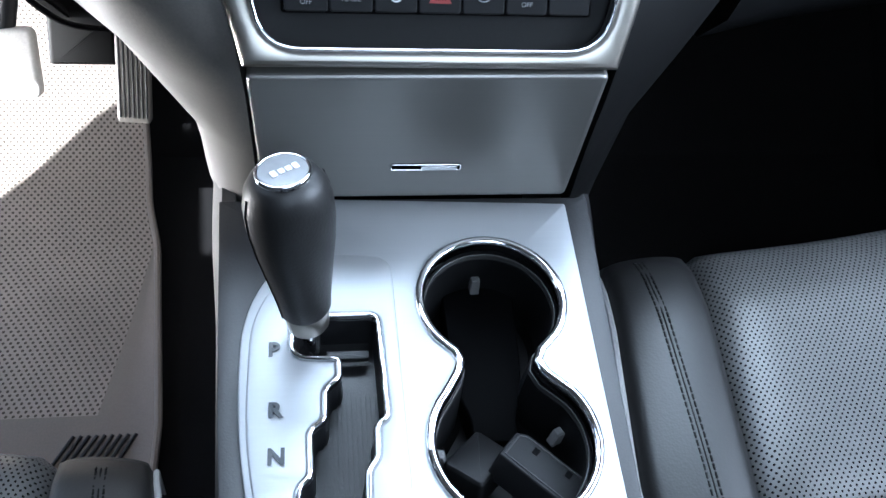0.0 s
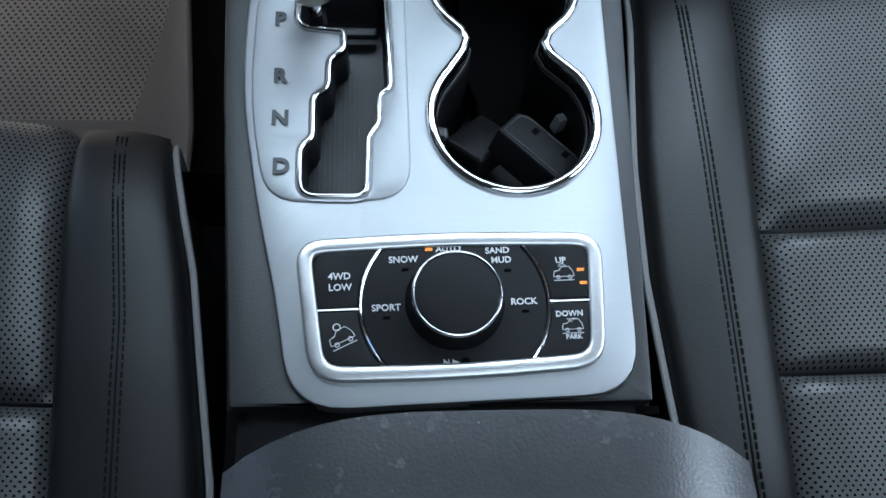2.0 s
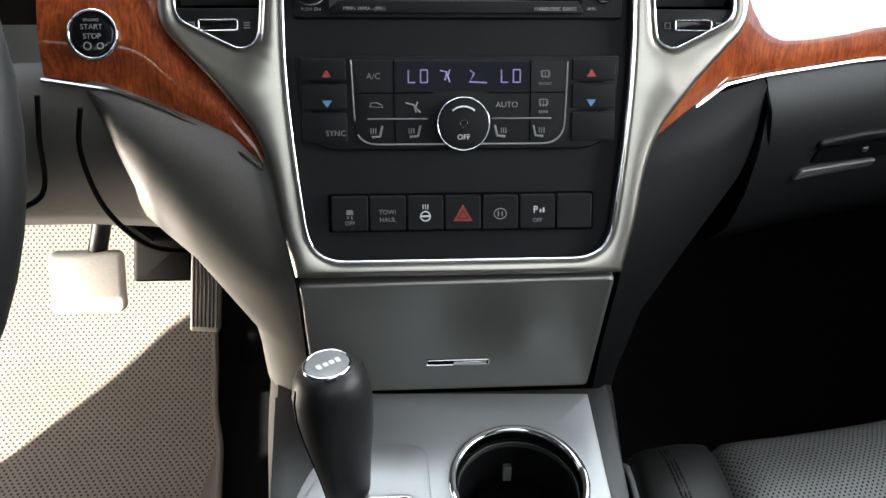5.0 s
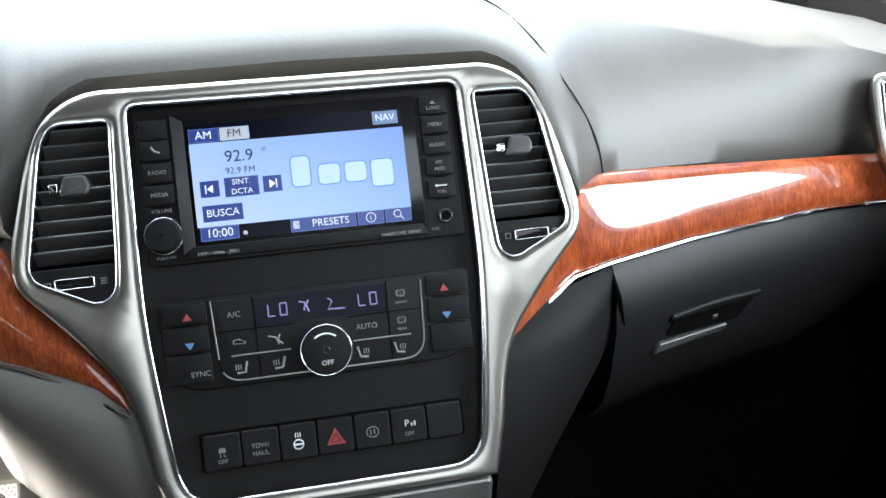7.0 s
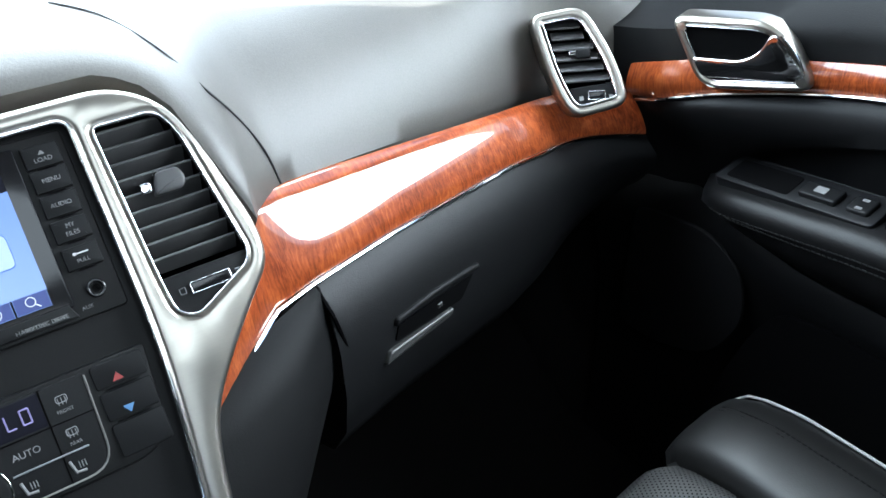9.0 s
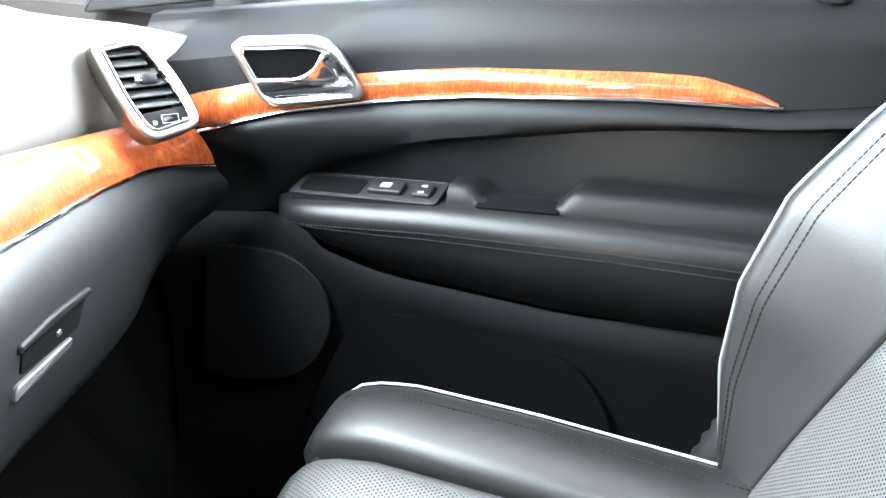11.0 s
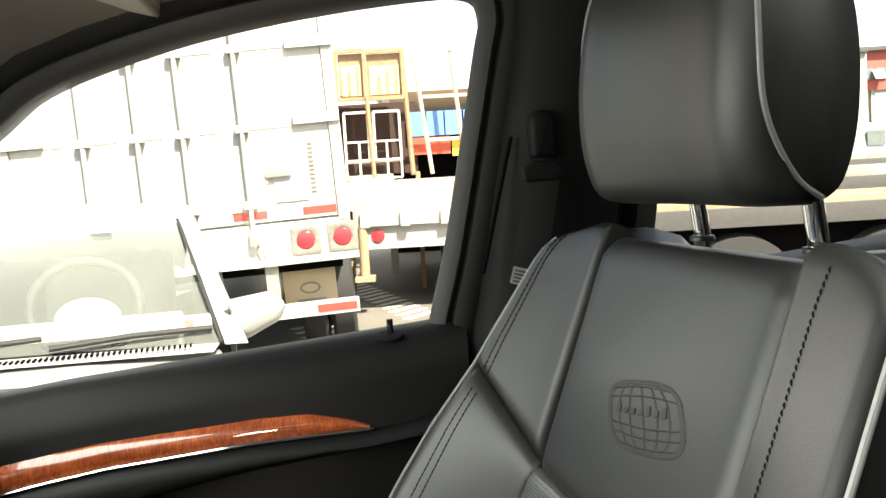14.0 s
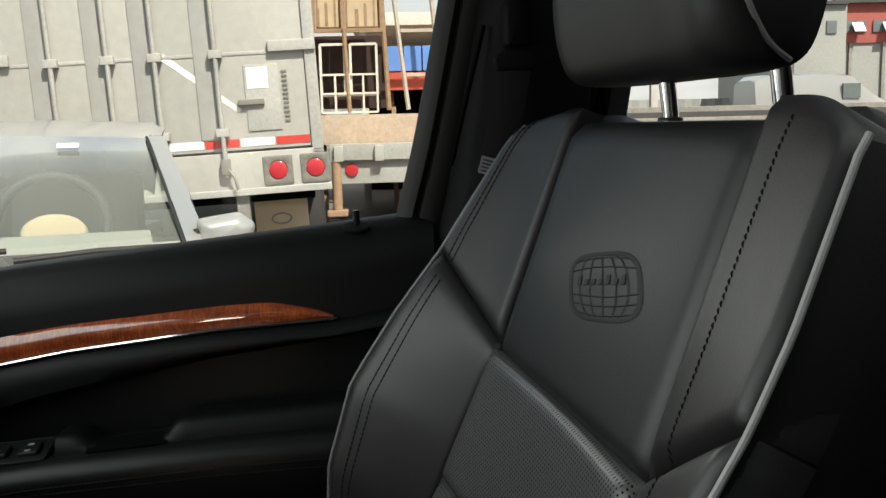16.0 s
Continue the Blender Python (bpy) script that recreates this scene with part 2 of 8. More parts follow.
RUBBER_DARK = plain("dark_rubber", (0.010, 0.010, 0.010), 0.7, grain=400, relief=0.0003)
CARPET = plain("black_carpet", (0.007, 0.0065, 0.0065), 0.95, grain=1100, relief=0.002, var=0.4, spec=0.1)
LINER = plain("dark_grey_headliner", (0.115, 0.104, 0.090), 0.95, grain=1200, relief=0.0006)
VISOR = plain("beige_visor_cloth", (0.24, 0.23, 0.20), 0.9, grain=900, relief=0.0004)
PRINT = plain("white_print", (0.62, 0.62, 0.62), 0.5, var=0.1)
PRINT_DIM = plain("grey_print", (0.19, 0.19, 0.19), 0.5, var=0.1)
INK = plain("dark_letter_ink", (0.018, 0.023, 0.028), 0.4, var=0.2)
RED_MARK = plain("red_mark", (0.24, 0.025, 0.022), 0.4)
BLUE_MARK = plain("blue_mark", (0.08, 0.19, 0.36), 0.4)
AMBER = glow("amber_led", (1.0, 0.35, 0.05), 0.8)
MAT_HOLES = leather("grey_rubber_mat_with_holes", (0.245, 0.202, 0.162), 0.75, pores=0.0076, pit=0.28, punch=0.21)
GRILLE = leather("pierced_grille", (0.0036, 0.0036, 0.0039), 0.6, pores=0.004, spec=0.13)
EMBOSS = plain("embossed_hide", (0.005, 0.005, 0.0055), 0.7, grain=800, relief=0.0004)
PIPE_DARK = plain("dark_grey_piping", (0.12, 0.12, 0.118), 0.45)
LINER_DARK = plain("charcoal_trim", (0.006, 0.006, 0.006), 0.6, grain=900, relief=0.0003, spec=0.22)
CAP_GREY = plain("satin_cap_grey", (0.16, 0.165, 0.17), 0.35, var=0.15)
VISOR_DARK = plain("visor_edge", (0.15, 0.14, 0.12), 0.9)
BELT = plain("belt_webbing", (0.010, 0.0098, 0.0098), 0.8, grain=1500, relief=0.0006, stretch=(1, 1, 0.3), spec=0.15)
MIRROR = plain("mirror_glass", (0.9, 0.9, 0.9), 0.02, metal=1.0, var=0.01)
GLASS_CAR = glass("parked_windscreen", (0.86, 0.92, 0.87), 1.15, 0.16)
TAN_GREY = plain("grey_cabin_trim", (0.24, 0.24, 0.22), 0.8)
LIP = plain("plain_grey_lip", (0.035, 0.035, 0.034), 0.4)
GLASS_ROOF = glass("tinted_roof_glass", (0.10, 0.11, 0.11))
VIOLET = glow("violet_segments", (0.55, 0.48, 1.0), 0.20)
SCREEN_BLACK = plain("screen_glass", (0.003, 0.003, 0.008), 0.2, var=0.1, spec=0.07)
SLAT = plain("vent_slat_plastic", (0.045, 0.045, 0.046), 0.4, grain=900, relief=0.0001)
SCREEN_KEY = glow("screen_dark_blue", (0.02, 0.05, 0.30), 0.30)
SCREEN_EDGE = glow("screen_edge_blue", (0.16, 0.27, 0.62), 0.35)
SCREEN_EDGE2 = glow("screen_outline", (0.12, 0.25, 0.70), 0.35)
SCREEN_WHITE = glow("screen_white", (0.85, 0.9, 1.0), 0.42)
SCREEN_GREY = glow("screen_grey", (0.55, 0.58, 0.62), 0.38)
SCREEN_PALE = glow("screen_pale", (0.52, 0.68, 1.0), 0.42)
SCREEN_DARK = glow("screen_ink", (0.02, 0.03, 0.10), 0.2)
SCREEN_NAV = glow("screen_map_key", (0.16, 0.24, 0.42), 0.38)
SCREEN_BLUE = screen_blue("screen_picture")
GLASS = glass("window_glass", (0.93, 0.95, 0.94), 1.12)


# ---- mesh tools ----
def part(name, bm, mat, parent=None, label="", angle=38, m=None):
    """One mesh object out of a bmesh, under a thing or a part."""
    me = bpy.data.meshes.new(name)
    if m is not None:
        bm.transform(m)
    bm.normal_update()
    bm.to_mesh(me)
    bm.free()
    me.polygons.foreach_set("use_smooth", [len(p.vertices) < 5 for p in me.polygons])
    me.set_sharp_from_angle(angle=radians(angle))
    me.materials.append(mat)
    ob = new(name, me)
    if parent is not None:
        ob.parent = parent
    if label:
        ob["label"] = label
    return ob


def thing(name, label, category, at=(0, 0, 0), group="", kind=""):
    ob = new(name)
    ob.empty_display_size = 0.05
    return tagged(ob, label, category, group, kind)


def spline(pts, n=6, closed=True):
    """Catmull-Rom through the points."""
    P = [Vector(p) for p in pts]
    k, out = len(P), []
    for i in range(k if closed else k - 1):
        a, b, c, d = (P[j % k] if closed else P[min(max(j, 0), k - 1)] for j in (i - 1, i, i + 1, i + 2))
        for s in range(n):
            t = s / n
            out.append(0.5 * ((2 * b) + (c - a) * t + (2 * a - 5 * b + 4 * c - d) * t * t + (3 * b - a - 3 * c + d) * t ** 3))
    if not closed:
        out.append(P[-1])
    return out


def rounded(pts, r, n=5):
    """A polygon with its corners rounded by r (one number, or one for each corner)."""
    P, out = [Vector(p).to_2d() for p in pts], []
    for i, b in enumerate(P):
        rr = r[i] if isinstance(r, (list, tuple)) else r
        a, c = P[i - 1], P[(i + 1) % len(P)]
        u, v = (a - b), (c - b)
        rr = min(rr, u.length * 0.49, v.length * 0.49)
        if rr < 1e-6:
            out.append(b)
            continue
        p, q = b + u.normalized() * rr, b + v.normalized() * rr
        for s in range(n + 1):
            t = s / n
            out.append(p * (1 - t) ** 2 + b * 2 * t * (1 - t) + q * t * t)
    return out


def rect(x0, y0, x1, y1, r=0.0, n=5):
    return rounded([(x0, y0), (x1, y0), (x1, y1), (x0, y1)], r, n)


def circle(cx, cy, r, n=40, ry=None):
    return [Vector((cx + r * math.cos(6.2832 * i / n), cy + (ry or r) * math.sin(6.2832 * i / n))) for i in range(n)]


def area2(pts):
    return sum(a.x * b.y - b.x * a.y for a, b in zip(pts, pts[1:] + pts[:1])) / 2


def shift(pts, d):
    """The outline moved inwards by d."""
    s, out, k = (1 if area2(pts) > 0 else -1), [], len(pts)
    for i in range(k):
        e = (pts[i] - pts[i - 1]).normalized() + (pts[(i + 1) % k] - pts[i]).normalized()
        e = e.normalized() if e.length > 1e-9 else Vector((1, 0))
        out.append(pts[i] + Vector((-e.y, e.x)) * d * s)
    return out


def loopv(bm, pts, w):
    return [bm.verts.new((p.x, p.y, w)) for p in pts]


def bridge(bm, a, b):
    k = len(a)
    for i in range(k):
        bm.faces.new((a[i], a[(i + 1) % k], b[(i + 1) % k], b[i]))


def prism(pts, depth, bev=0.0, dome=0.0, back=True):
    """A slab with its front at w = 0 and its back at -depth; front edges rounded by bev; dome swells the front."""
    pts = [Vector(p).to_2d() for p in pts]
    bm = bmesh.new()
    rows = [loopv(bm, pts, -depth)]
    if bev:
        for a in (0, 30, 60, 90):
            rows.append(loopv(bm, shift(pts, bev * (1 - math.cos(radians(a)))), -bev + bev * math.sin(radians(a))))
    else:
        rows.append(loopv(bm, pts, 0))
    for a, b in zip(rows, rows[1:]):
        bridge(bm, a, b)
    top = rows[-1]
    if dome:
        c = sum((v.co for v in top), Vector()) / len(top)
        for s in (0.75, 0.5, 0.25):
            ring = [bm.verts.new((c.x + (v.co.x - c.x) * s, c.y + (v.co.y - c.y) * s, dome * (1 - s * s))) for v in rows[-1]]
            bridge(bm, top, ring)
            top = ring
    bm.faces.new(top)
    if back:
        bm.faces.new(rows[0][::-1])
    bmesh.ops.recalc_face_normals(bm, faces=bm.faces)
    return bm


def holed(outer, holes, depth, bev):
    """A slab with holes through it, all its front edges rounded."""
    bm, edges = bmesh.new(), []
    for pts, s in [(outer, 1)] + [(h, -1) for h in holes]:
        pts = [Vector(p).to_2d() for p in pts]
        rows = [loopv(bm, pts, -depth)]
        for a in (0, 45, 90):
            rows.append(loopv(bm, shift(pts, s * bev * (1 - math.cos(radians(a)))), -bev + bev * math.sin(radians(a))))
        for a, b in zip(rows, rows[1:]):
            bridge(bm, a, b)
        top = rows[-1]
        for i in range(len(top)):
            edges.append(bm.edges.get((top[i], top[(i + 1) % len(top)])))
    bmesh.ops.triangle_fill(bm, use_beauty=True, use_dissolve=False, edges=edges)
    bmesh.ops.recalc_face_normals(bm, faces=bm.faces)
    return bm


def ringf(pts, width, height, inward=0.0, depth=0.004):
    """A raised rim of half-round section that follows an outline."""
    pts = [Vector(p).to_2d() for p in pts]
    bm, rows = bmesh.new(), []
    rows.append(loopv(bm, shift(pts, inward), -depth))
    for a in range(0, 181, 30):
        d = inward + width / 2 - width / 2 * math.cos(radians(a))
        rows.append(loopv(bm, shift(pts, d), height * math.sin(radians(a))))
    rows.append(loopv(bm, shift(pts, inward + width), -depth))
    for a, b in zip(rows, rows[1:]):
        bridge(bm, a, b)
    bmesh.ops.recalc_face_normals(bm, faces=bm.faces)
    return bm


def tube(path, r, n=10, closed=False, bm=None):
    """A round rod along a path; r is a number or one for each point."""
    P = [Vector(p) for p in path]
    bm = bm or bmesh.new()
    rows, k = [], len(P)
    ref = None
    for i, p in enumerate(P):
        t = (P[(i + 1) % k] - P[i - 1]) if closed else (P[min(i + 1, k - 1)] - P[max(i - 1, 0)])
        t.normalize()
        if ref is None:
            ref = t.orthogonal().normalized()
        ref = (ref - t * ref.dot(t)).normalized()
        b = t.cross(ref)
        rr = r[i] if isinstance(r, (list, tuple)) else r
        rows.append([bm.verts.new(p + (ref * math.cos(6.2832 * j / n) + b * math.sin(6.2832 * j / n)) * rr) for j in range(n)])
    for i in range(k if closed else k - 1):
        bridge(bm, rows[i], rows[(i + 1) % k])
    if not closed:
        bm.faces.new(rows[0][::-1])
        bm.faces.new(rows[-1])
    bmesh.ops.recalc_face_normals(bm, faces=bm.faces)
    return bm


def loft(rows, closed=False, caps=False):
    """A skin over rows of points of equal length; UVs in metres."""
    bm = bmesh.new()
    R = [[bm.verts.new(p) for p in row] for row in rows]
    uv = bm.loops.layers.uv.new()
    k = len(R[0])
    ul = [0.0]
    for i in range(1, len(rows)):
        ul.append(ul[-1] + (Vector(rows[i][k // 2]) - Vector(rows[i - 1][k // 2])).length)
    mid = rows[len(rows) // 2]
    vl = [0.0]
    for j in range(1, k + 1):
        vl.append(vl[-1] + (Vector(mid[j % k]) - Vector(mid[j - 1])).length)
    for i in range(len(R) - 1):
        for j in range(k if closed else k - 1):
            q = (j + 1) % k
            try:
                f = bm.faces.new((R[i][j], R[i][q], R[i + 1][q], R[i + 1][j]))
            except ValueError:
                continue
            for l, c in zip(f.loops, ((vl[j], ul[i]), (vl[j + 1], ul[i]), (vl[j + 1], ul[i + 1]), (vl[j], ul[i + 1]))):
                l[uv].uv = c
    if caps and closed:
        bm.faces.new(R[0][::-1])
        bm.faces.new(R[-1])
    bmesh.ops.recalc_face_normals(bm, faces=bm.faces)
    return bm


def patch(fn, nu, nv, puff, thick, power=6, edge=0.35):
    """An upholstered panel: fn(u, v) gives its seam surface over 0..1; it swells by puff and rolls down at its seams; closed below."""
    pts = [[Vector(fn(i / nu, j / nv)) for i in range(nu + 1)] for j in range(nv + 1)]
    bm = bmesh.new()
    uvl = bm.loops.layers.uv.new()
    top, low = [], []
    for j in range(nv + 1):
        a, b = [], []
        for i in range(nu + 1):
            p = pts[j][i]
            du = pts[j][min(i + 1, nu)] - pts[j][max(i - 1, 0)]
            dv = pts[min(j + 1, nv)][i] - pts[max(j - 1, 0)][i]
            nrm = du.cross(dv).normalized()
            eu, ev = 1 - abs(2 * i / nu - 1) ** power, 1 - abs(2 * j / nv - 1) ** power
            a.append(bm.verts.new(p + nrm * (puff * max(0, eu * ev) ** edge)))
            b.append(bm.verts.new(p - nrm * thick))
        top.append(a)
        low.append(b)
    W, H = (pts[nv // 2][nu] - pts[nv // 2][0]).length, (pts[nv][nu // 2] - pts[0][nu // 2]).length
    for j in range(nv):
        for i in range(nu):
            f = bm.faces.new((top[j][i], top[j][i + 1], top[j + 1][i + 1], top[j + 1][i]))
            for l, (x, y) in zip(f.loops, ((i, j), (i + 1, j), (i + 1, j + 1), (i, j + 1))):
                l[uvl].uv = (W * x / nu, H * y / nv)
            bm.faces.new((low[j][i], low[j + 1][i], low[j + 1][i + 1], low[j][i + 1]))
    edge_t = top[0] + [r[-1] for r in top[1:]] + top[-1][-2::-1] + [r[0] for r in top[-2:0:-1]]
    edge_b = low[0] + [r[-1] for r in low[1:]] + low[-1][-2::-1] + [r[0] for r in low[-2:0:-1]]
    bridge(bm, edge_b, edge_t)
    bmesh.ops.recalc_face_normals(bm, faces=bm.faces)
    return bm


def box(x0, y0, z0, x1, y1, z1, bev=0.0):
    bm = prism(rect(x0, y0, x1, y1, min(bev * 2, 0.45 * min(abs(x1 - x0), abs(y1 - y0))) if bev else 0.0, 3), abs(z1 - z0), bev)
    bm.transform(Matrix.Translation((0, 0, z1)))
    return bm


def merge(*bms):
    """Joins bmeshes that belong to one solid part."""
    base = bms[0]
    for o in bms[1:]:
        me = bpy.data.meshes.new("tmp")
        o.to_mesh(me)
        o.free()
        base.from_mesh(me)
        bpy.data.meshes.remove(me)
    return base


def lettering(s, size, m, mat, parent, name="lettering", align="CENTER", thick=0.00015, spacing=1.0, bold=0.0):
    cu = bpy.data.curves.new("text", "FONT")
    cu.body, cu.size, cu.align_x, cu.align_y, cu.extrude, cu.space_character = s, size, align, "CENTER", thick, spacing
    cu.resolution_u, cu.offset = 3, bold
    tmp = bpy.data.objects.new("text", cu)
    scene.collection.objects.link(tmp)
    me = bpy.data.meshes.new_from_object(tmp.evaluated_get(bpy.context.evaluated_depsgraph_get()))
    bpy.data.objects.remove(tmp)
    bpy.data.curves.remove(cu)
    me.transform(m)
    me.materials.clear()
    me.materials.append(mat)
    me.name = name
    ob = new(name, me)
    ob.parent = parent
    return ob


def stitches(pts, r=0.0009, pitch=0.0052, fill=0.72):
    """A row of single thread stitches along a line."""
    P = [Vector(p) for p in pts]
    L = [0.0]
    for a, b in zip(P, P[1:]):
        L.append(L[-1] + (b - a).length)

    def at(d):
        for i in range(len(P) - 1):
            if d <= L[i + 1] or i == len(P) - 2:
                return P[i].lerp(P[i + 1], (d - L[i]) / max(1e-9, L[i + 1] - L[i]))
    n = int(L[-1] / pitch)
    return merge(*[tube([at(k * pitch), at((k + fill) * pitch)], r, 5) for k in range(n)])


def on_patch(fn, u, v, puff, power, edge, lift, face):
    """A point on the swollen surface that patch() makes, raised by lift; face tells which side is out."""
    e = 0.02
    p = Vector(fn(u, v))
    n = (Vector(fn(min(1, u + e), v)) - Vector(fn(max(0, u - e), v))).cross(Vector(fn(u, min(1, v + e))) - Vector(fn(u, max(0, v - e)))).normalized()
    if n.dot(face) < 0:
        n = -n
    eu, ev = 1 - abs(2 * u - 1) ** power, 1 - abs(2 * v - 1) ** power
    return p + n * (puff * max(0, eu * ev) ** edge + lift)

# ---- centre console ----
ZC = 0.905
MC = Matrix.Translation((0, 0, ZC))
# the face of the centre stack: leans back by 31 degrees; x across, v up the slope from its foot
LEANS = math.atan2(0.6, 1.0)
MS = Matrix.Translation((0, 0.733, 1.022)) @ pose(0, 0, 0, 90 - math.degrees(LEANS))


def on(m, x, v, w=0.0):
    return m @ Matrix.Translation((x, v, w))


def mirrored(pts):
    return [(-x, y) for x, y in pts]


def console():
    t = thing("centre_console", "black plastic centre console with brushed silver top plate", "console")
    # body: side walls down to the floor, flared forwards
    rows = []
    for y, hl, hw, zt in ((-0.25, 0.110, 0.104, 0.90), (0.2, 0.110, 0.103, 0.895), (0.405, 0.111, 0.102, 0.893), (0.55, 0.121, 0.107, 0.893), (0.68, 0.127, 0.115, 0.895), (0.738, 0.132, 0.120, 0.90), (0.80, 0.134, 0.124, 0.90), (1.0, 0.139, 0.131, 0.88)):
        sec = [(-hl - 0.012, 0.50), (-hl - 0.010, 0.70), (-hl - 0.006, zt - 0.05), (-hl - 0.002, zt - 0.012), (-hl + 0.005, zt - 0.001), (-hl + 0.014, zt + 0.001),
               (0, zt + 0.001), (hw - 0.014, zt + 0.001), (hw - 0.005, zt - 0.001), (hw + 0.002, zt - 0.012), (hw + 0.005, zt - 0.05), (hw + 0.010, 0.70), (hw + 0.012, 0.50)]
        rows.append([(x, y, z) for x, z in sec])
    bm = loft(rows[:3])
    part("rear_body", bm, BLACK_SOFT, t)
    # side rails left and right of the plate; the middle stays open for the wells
    part("side_rail", loft([r[:7][:6] + [(r[5][0] + 0.006, r[5][1], r[5][2] - 0.03)] for r in rows[2:]]), CONSOLE_VINYL, t)
    part("side_rail", loft([[(r[7][0] - 0.006, r[7][1], r[7][2] - 0.03)] + r[7:] for r in rows[2:]]), CONSOLE_VINYL, t)
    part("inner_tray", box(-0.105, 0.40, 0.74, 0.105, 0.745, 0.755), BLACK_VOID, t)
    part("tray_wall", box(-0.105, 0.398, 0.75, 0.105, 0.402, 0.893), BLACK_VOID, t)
    # silver plate with the gate and the two cup wells cut out
    outer = rounded([(-0.0626, 0.7389), (-0.0795, 0.7061), (-0.1105, 0.6545), (-0.1116, 0.6018), (-0.1096, 0.5662), (-0.0999, 0.507), (-0.0883, 0.4569), (-0.0799, 0.3997), (0.0934, 0.4062), (0.0987, 0.7326)],
                    [0.002, 0.02, 0.03, 0.03, 0.05, 0.08, 0.08, 0.028, 0.028, 0.002], 6)
    gate = rounded([(-0.0808, 0.6473), (-0.0322, 0.6474), (-0.03, 0.5814), (-0.0362, 0.5766), (-0.0366, 0.5583), (-0.0423, 0.5504), (-0.0431, 0.514), (-0.0775, 0.5143),
                    (-0.0779, 0.5427), (-0.0712, 0.5485), (-0.0716, 0.5749), (-0.0634, 0.5807), (-0.063, 0.5999), (-0.0548, 0.6057), (-0.055, 0.6189), (-0.0813, 0.6209)],
                   [0.007, 0.006, 0.003, 0.003, 0.003, 0.003, 0.007, 0.008, 0.004, 0.004, 0.004, 0.004, 0.004, 0.004, 0.003, 0.008], 4)
    cups = cup_outline()
    plate = part("top_plate", holed(outer, [gate, cups], 0.012, 0.0015), PLATE, t, "brushed silver plate", 25, MC)
    rim = rounded([(-0.129, 0.741), (-0.122, 0.58), (-0.109, 0.403), (0.100, 0.403), (0.108, 0.60), (0.116, 0.741)], 0.002)
    part("top_frame", holed(rim, [shift(outer, 0.003)], 0.012, 0.0015), CONSOLE_VINYL, t, "black soft console surround", 40, on(MC, 0, 0, -0.0035))
    # raised field round the gate: a soft step in the plate
    field = rounded([(-0.0757, 0.6958), (-0.0212, 0.6896), (-0.0188, 0.512), (-0.0958, 0.5099), (-0.1072, 0.5712), (-0.1055, 0.6503)], [0.01, 0.012, 0.022, 0.02, 0.04, 0.02], 6)
    part("gate_field", holed(shift(field, 0.0), [shift(gate, -0.0025)], 0.003, 0.0012), PLATE, plate, "", 50, on(MC, 0, 0, 0.0012))
    part("gate_rim", ringf(shift(gate, -0.0022), 0.0032, 0.0016), CHROME, t, "chrome gate rim", 60, on(MC, 0, 0, 0.0012))
    # the slot's walls and ribbed floor
    bm = bmesh.new()
    a, b = loopv(bm, gate, -0.002), loopv(bm, shift(gate, 0.002), -0.028)
    bridge(bm, a, b)
    bm.faces.new(b)
    bmesh.ops.recalc_face_normals(bm, faces=bm.faces)
    bmesh.ops.reverse_faces(bm, faces=bm.faces)
    slot = part("gate_slot", bm, BLACK_HARD, t, "", 30, MC)
    for i in range(15):
        x = -0.0735 + i * 0.0028
        part("rib", box(x, 0.519, -0.0278, x + 0.0011, 0.609, -0.0268), BLACK_HARD, slot, "", 30, MC)
    part("rib", prism(rect(-0.062, 0.628, -0.037, 0.634, 0.001), 0.004, 0.001), BLACK_HARD, slot, "", 30, on(MC, 0, 0, -0.016))
    for s, x, y in (("P", -0.0919, 0.6249), ("R", -0.0907, 0.5868), ("N", -0.0897, 0.5599), ("D", -0.0883, 0.5304)):
        lettering(s, 0.0125, on(MC, x, y, 0.0024), INK, plate, bold=0.0005)
    cup_wells(t, cups)
    return t


def cup_outline():
    c1, c2, r1, r2 = (0.0384, 0.6574), (0.0395, 0.564), 0.0445, 0.0470
    pts = []
    for a in range(-38, 219, 8):
        pts.append((c1[0] + r1 * math.cos(radians(a)), c1[1] + r1 * math.sin(radians(a))))
    pts += [(0.0123, 0.6209), (0.0142, 0.6142), (0.0115, 0.6067)]
    for a in range(140, 402, 8):
        pts.append((c2[0] + r2 * math.cos(radians(a)), c2[1] + r2 * math.sin(radians(a))))
    pts += [(0.0641, 0.6046), (0.0608, 0.6124), (0.0634, 0.6199)]
    return [Vector(p) for p in pts]


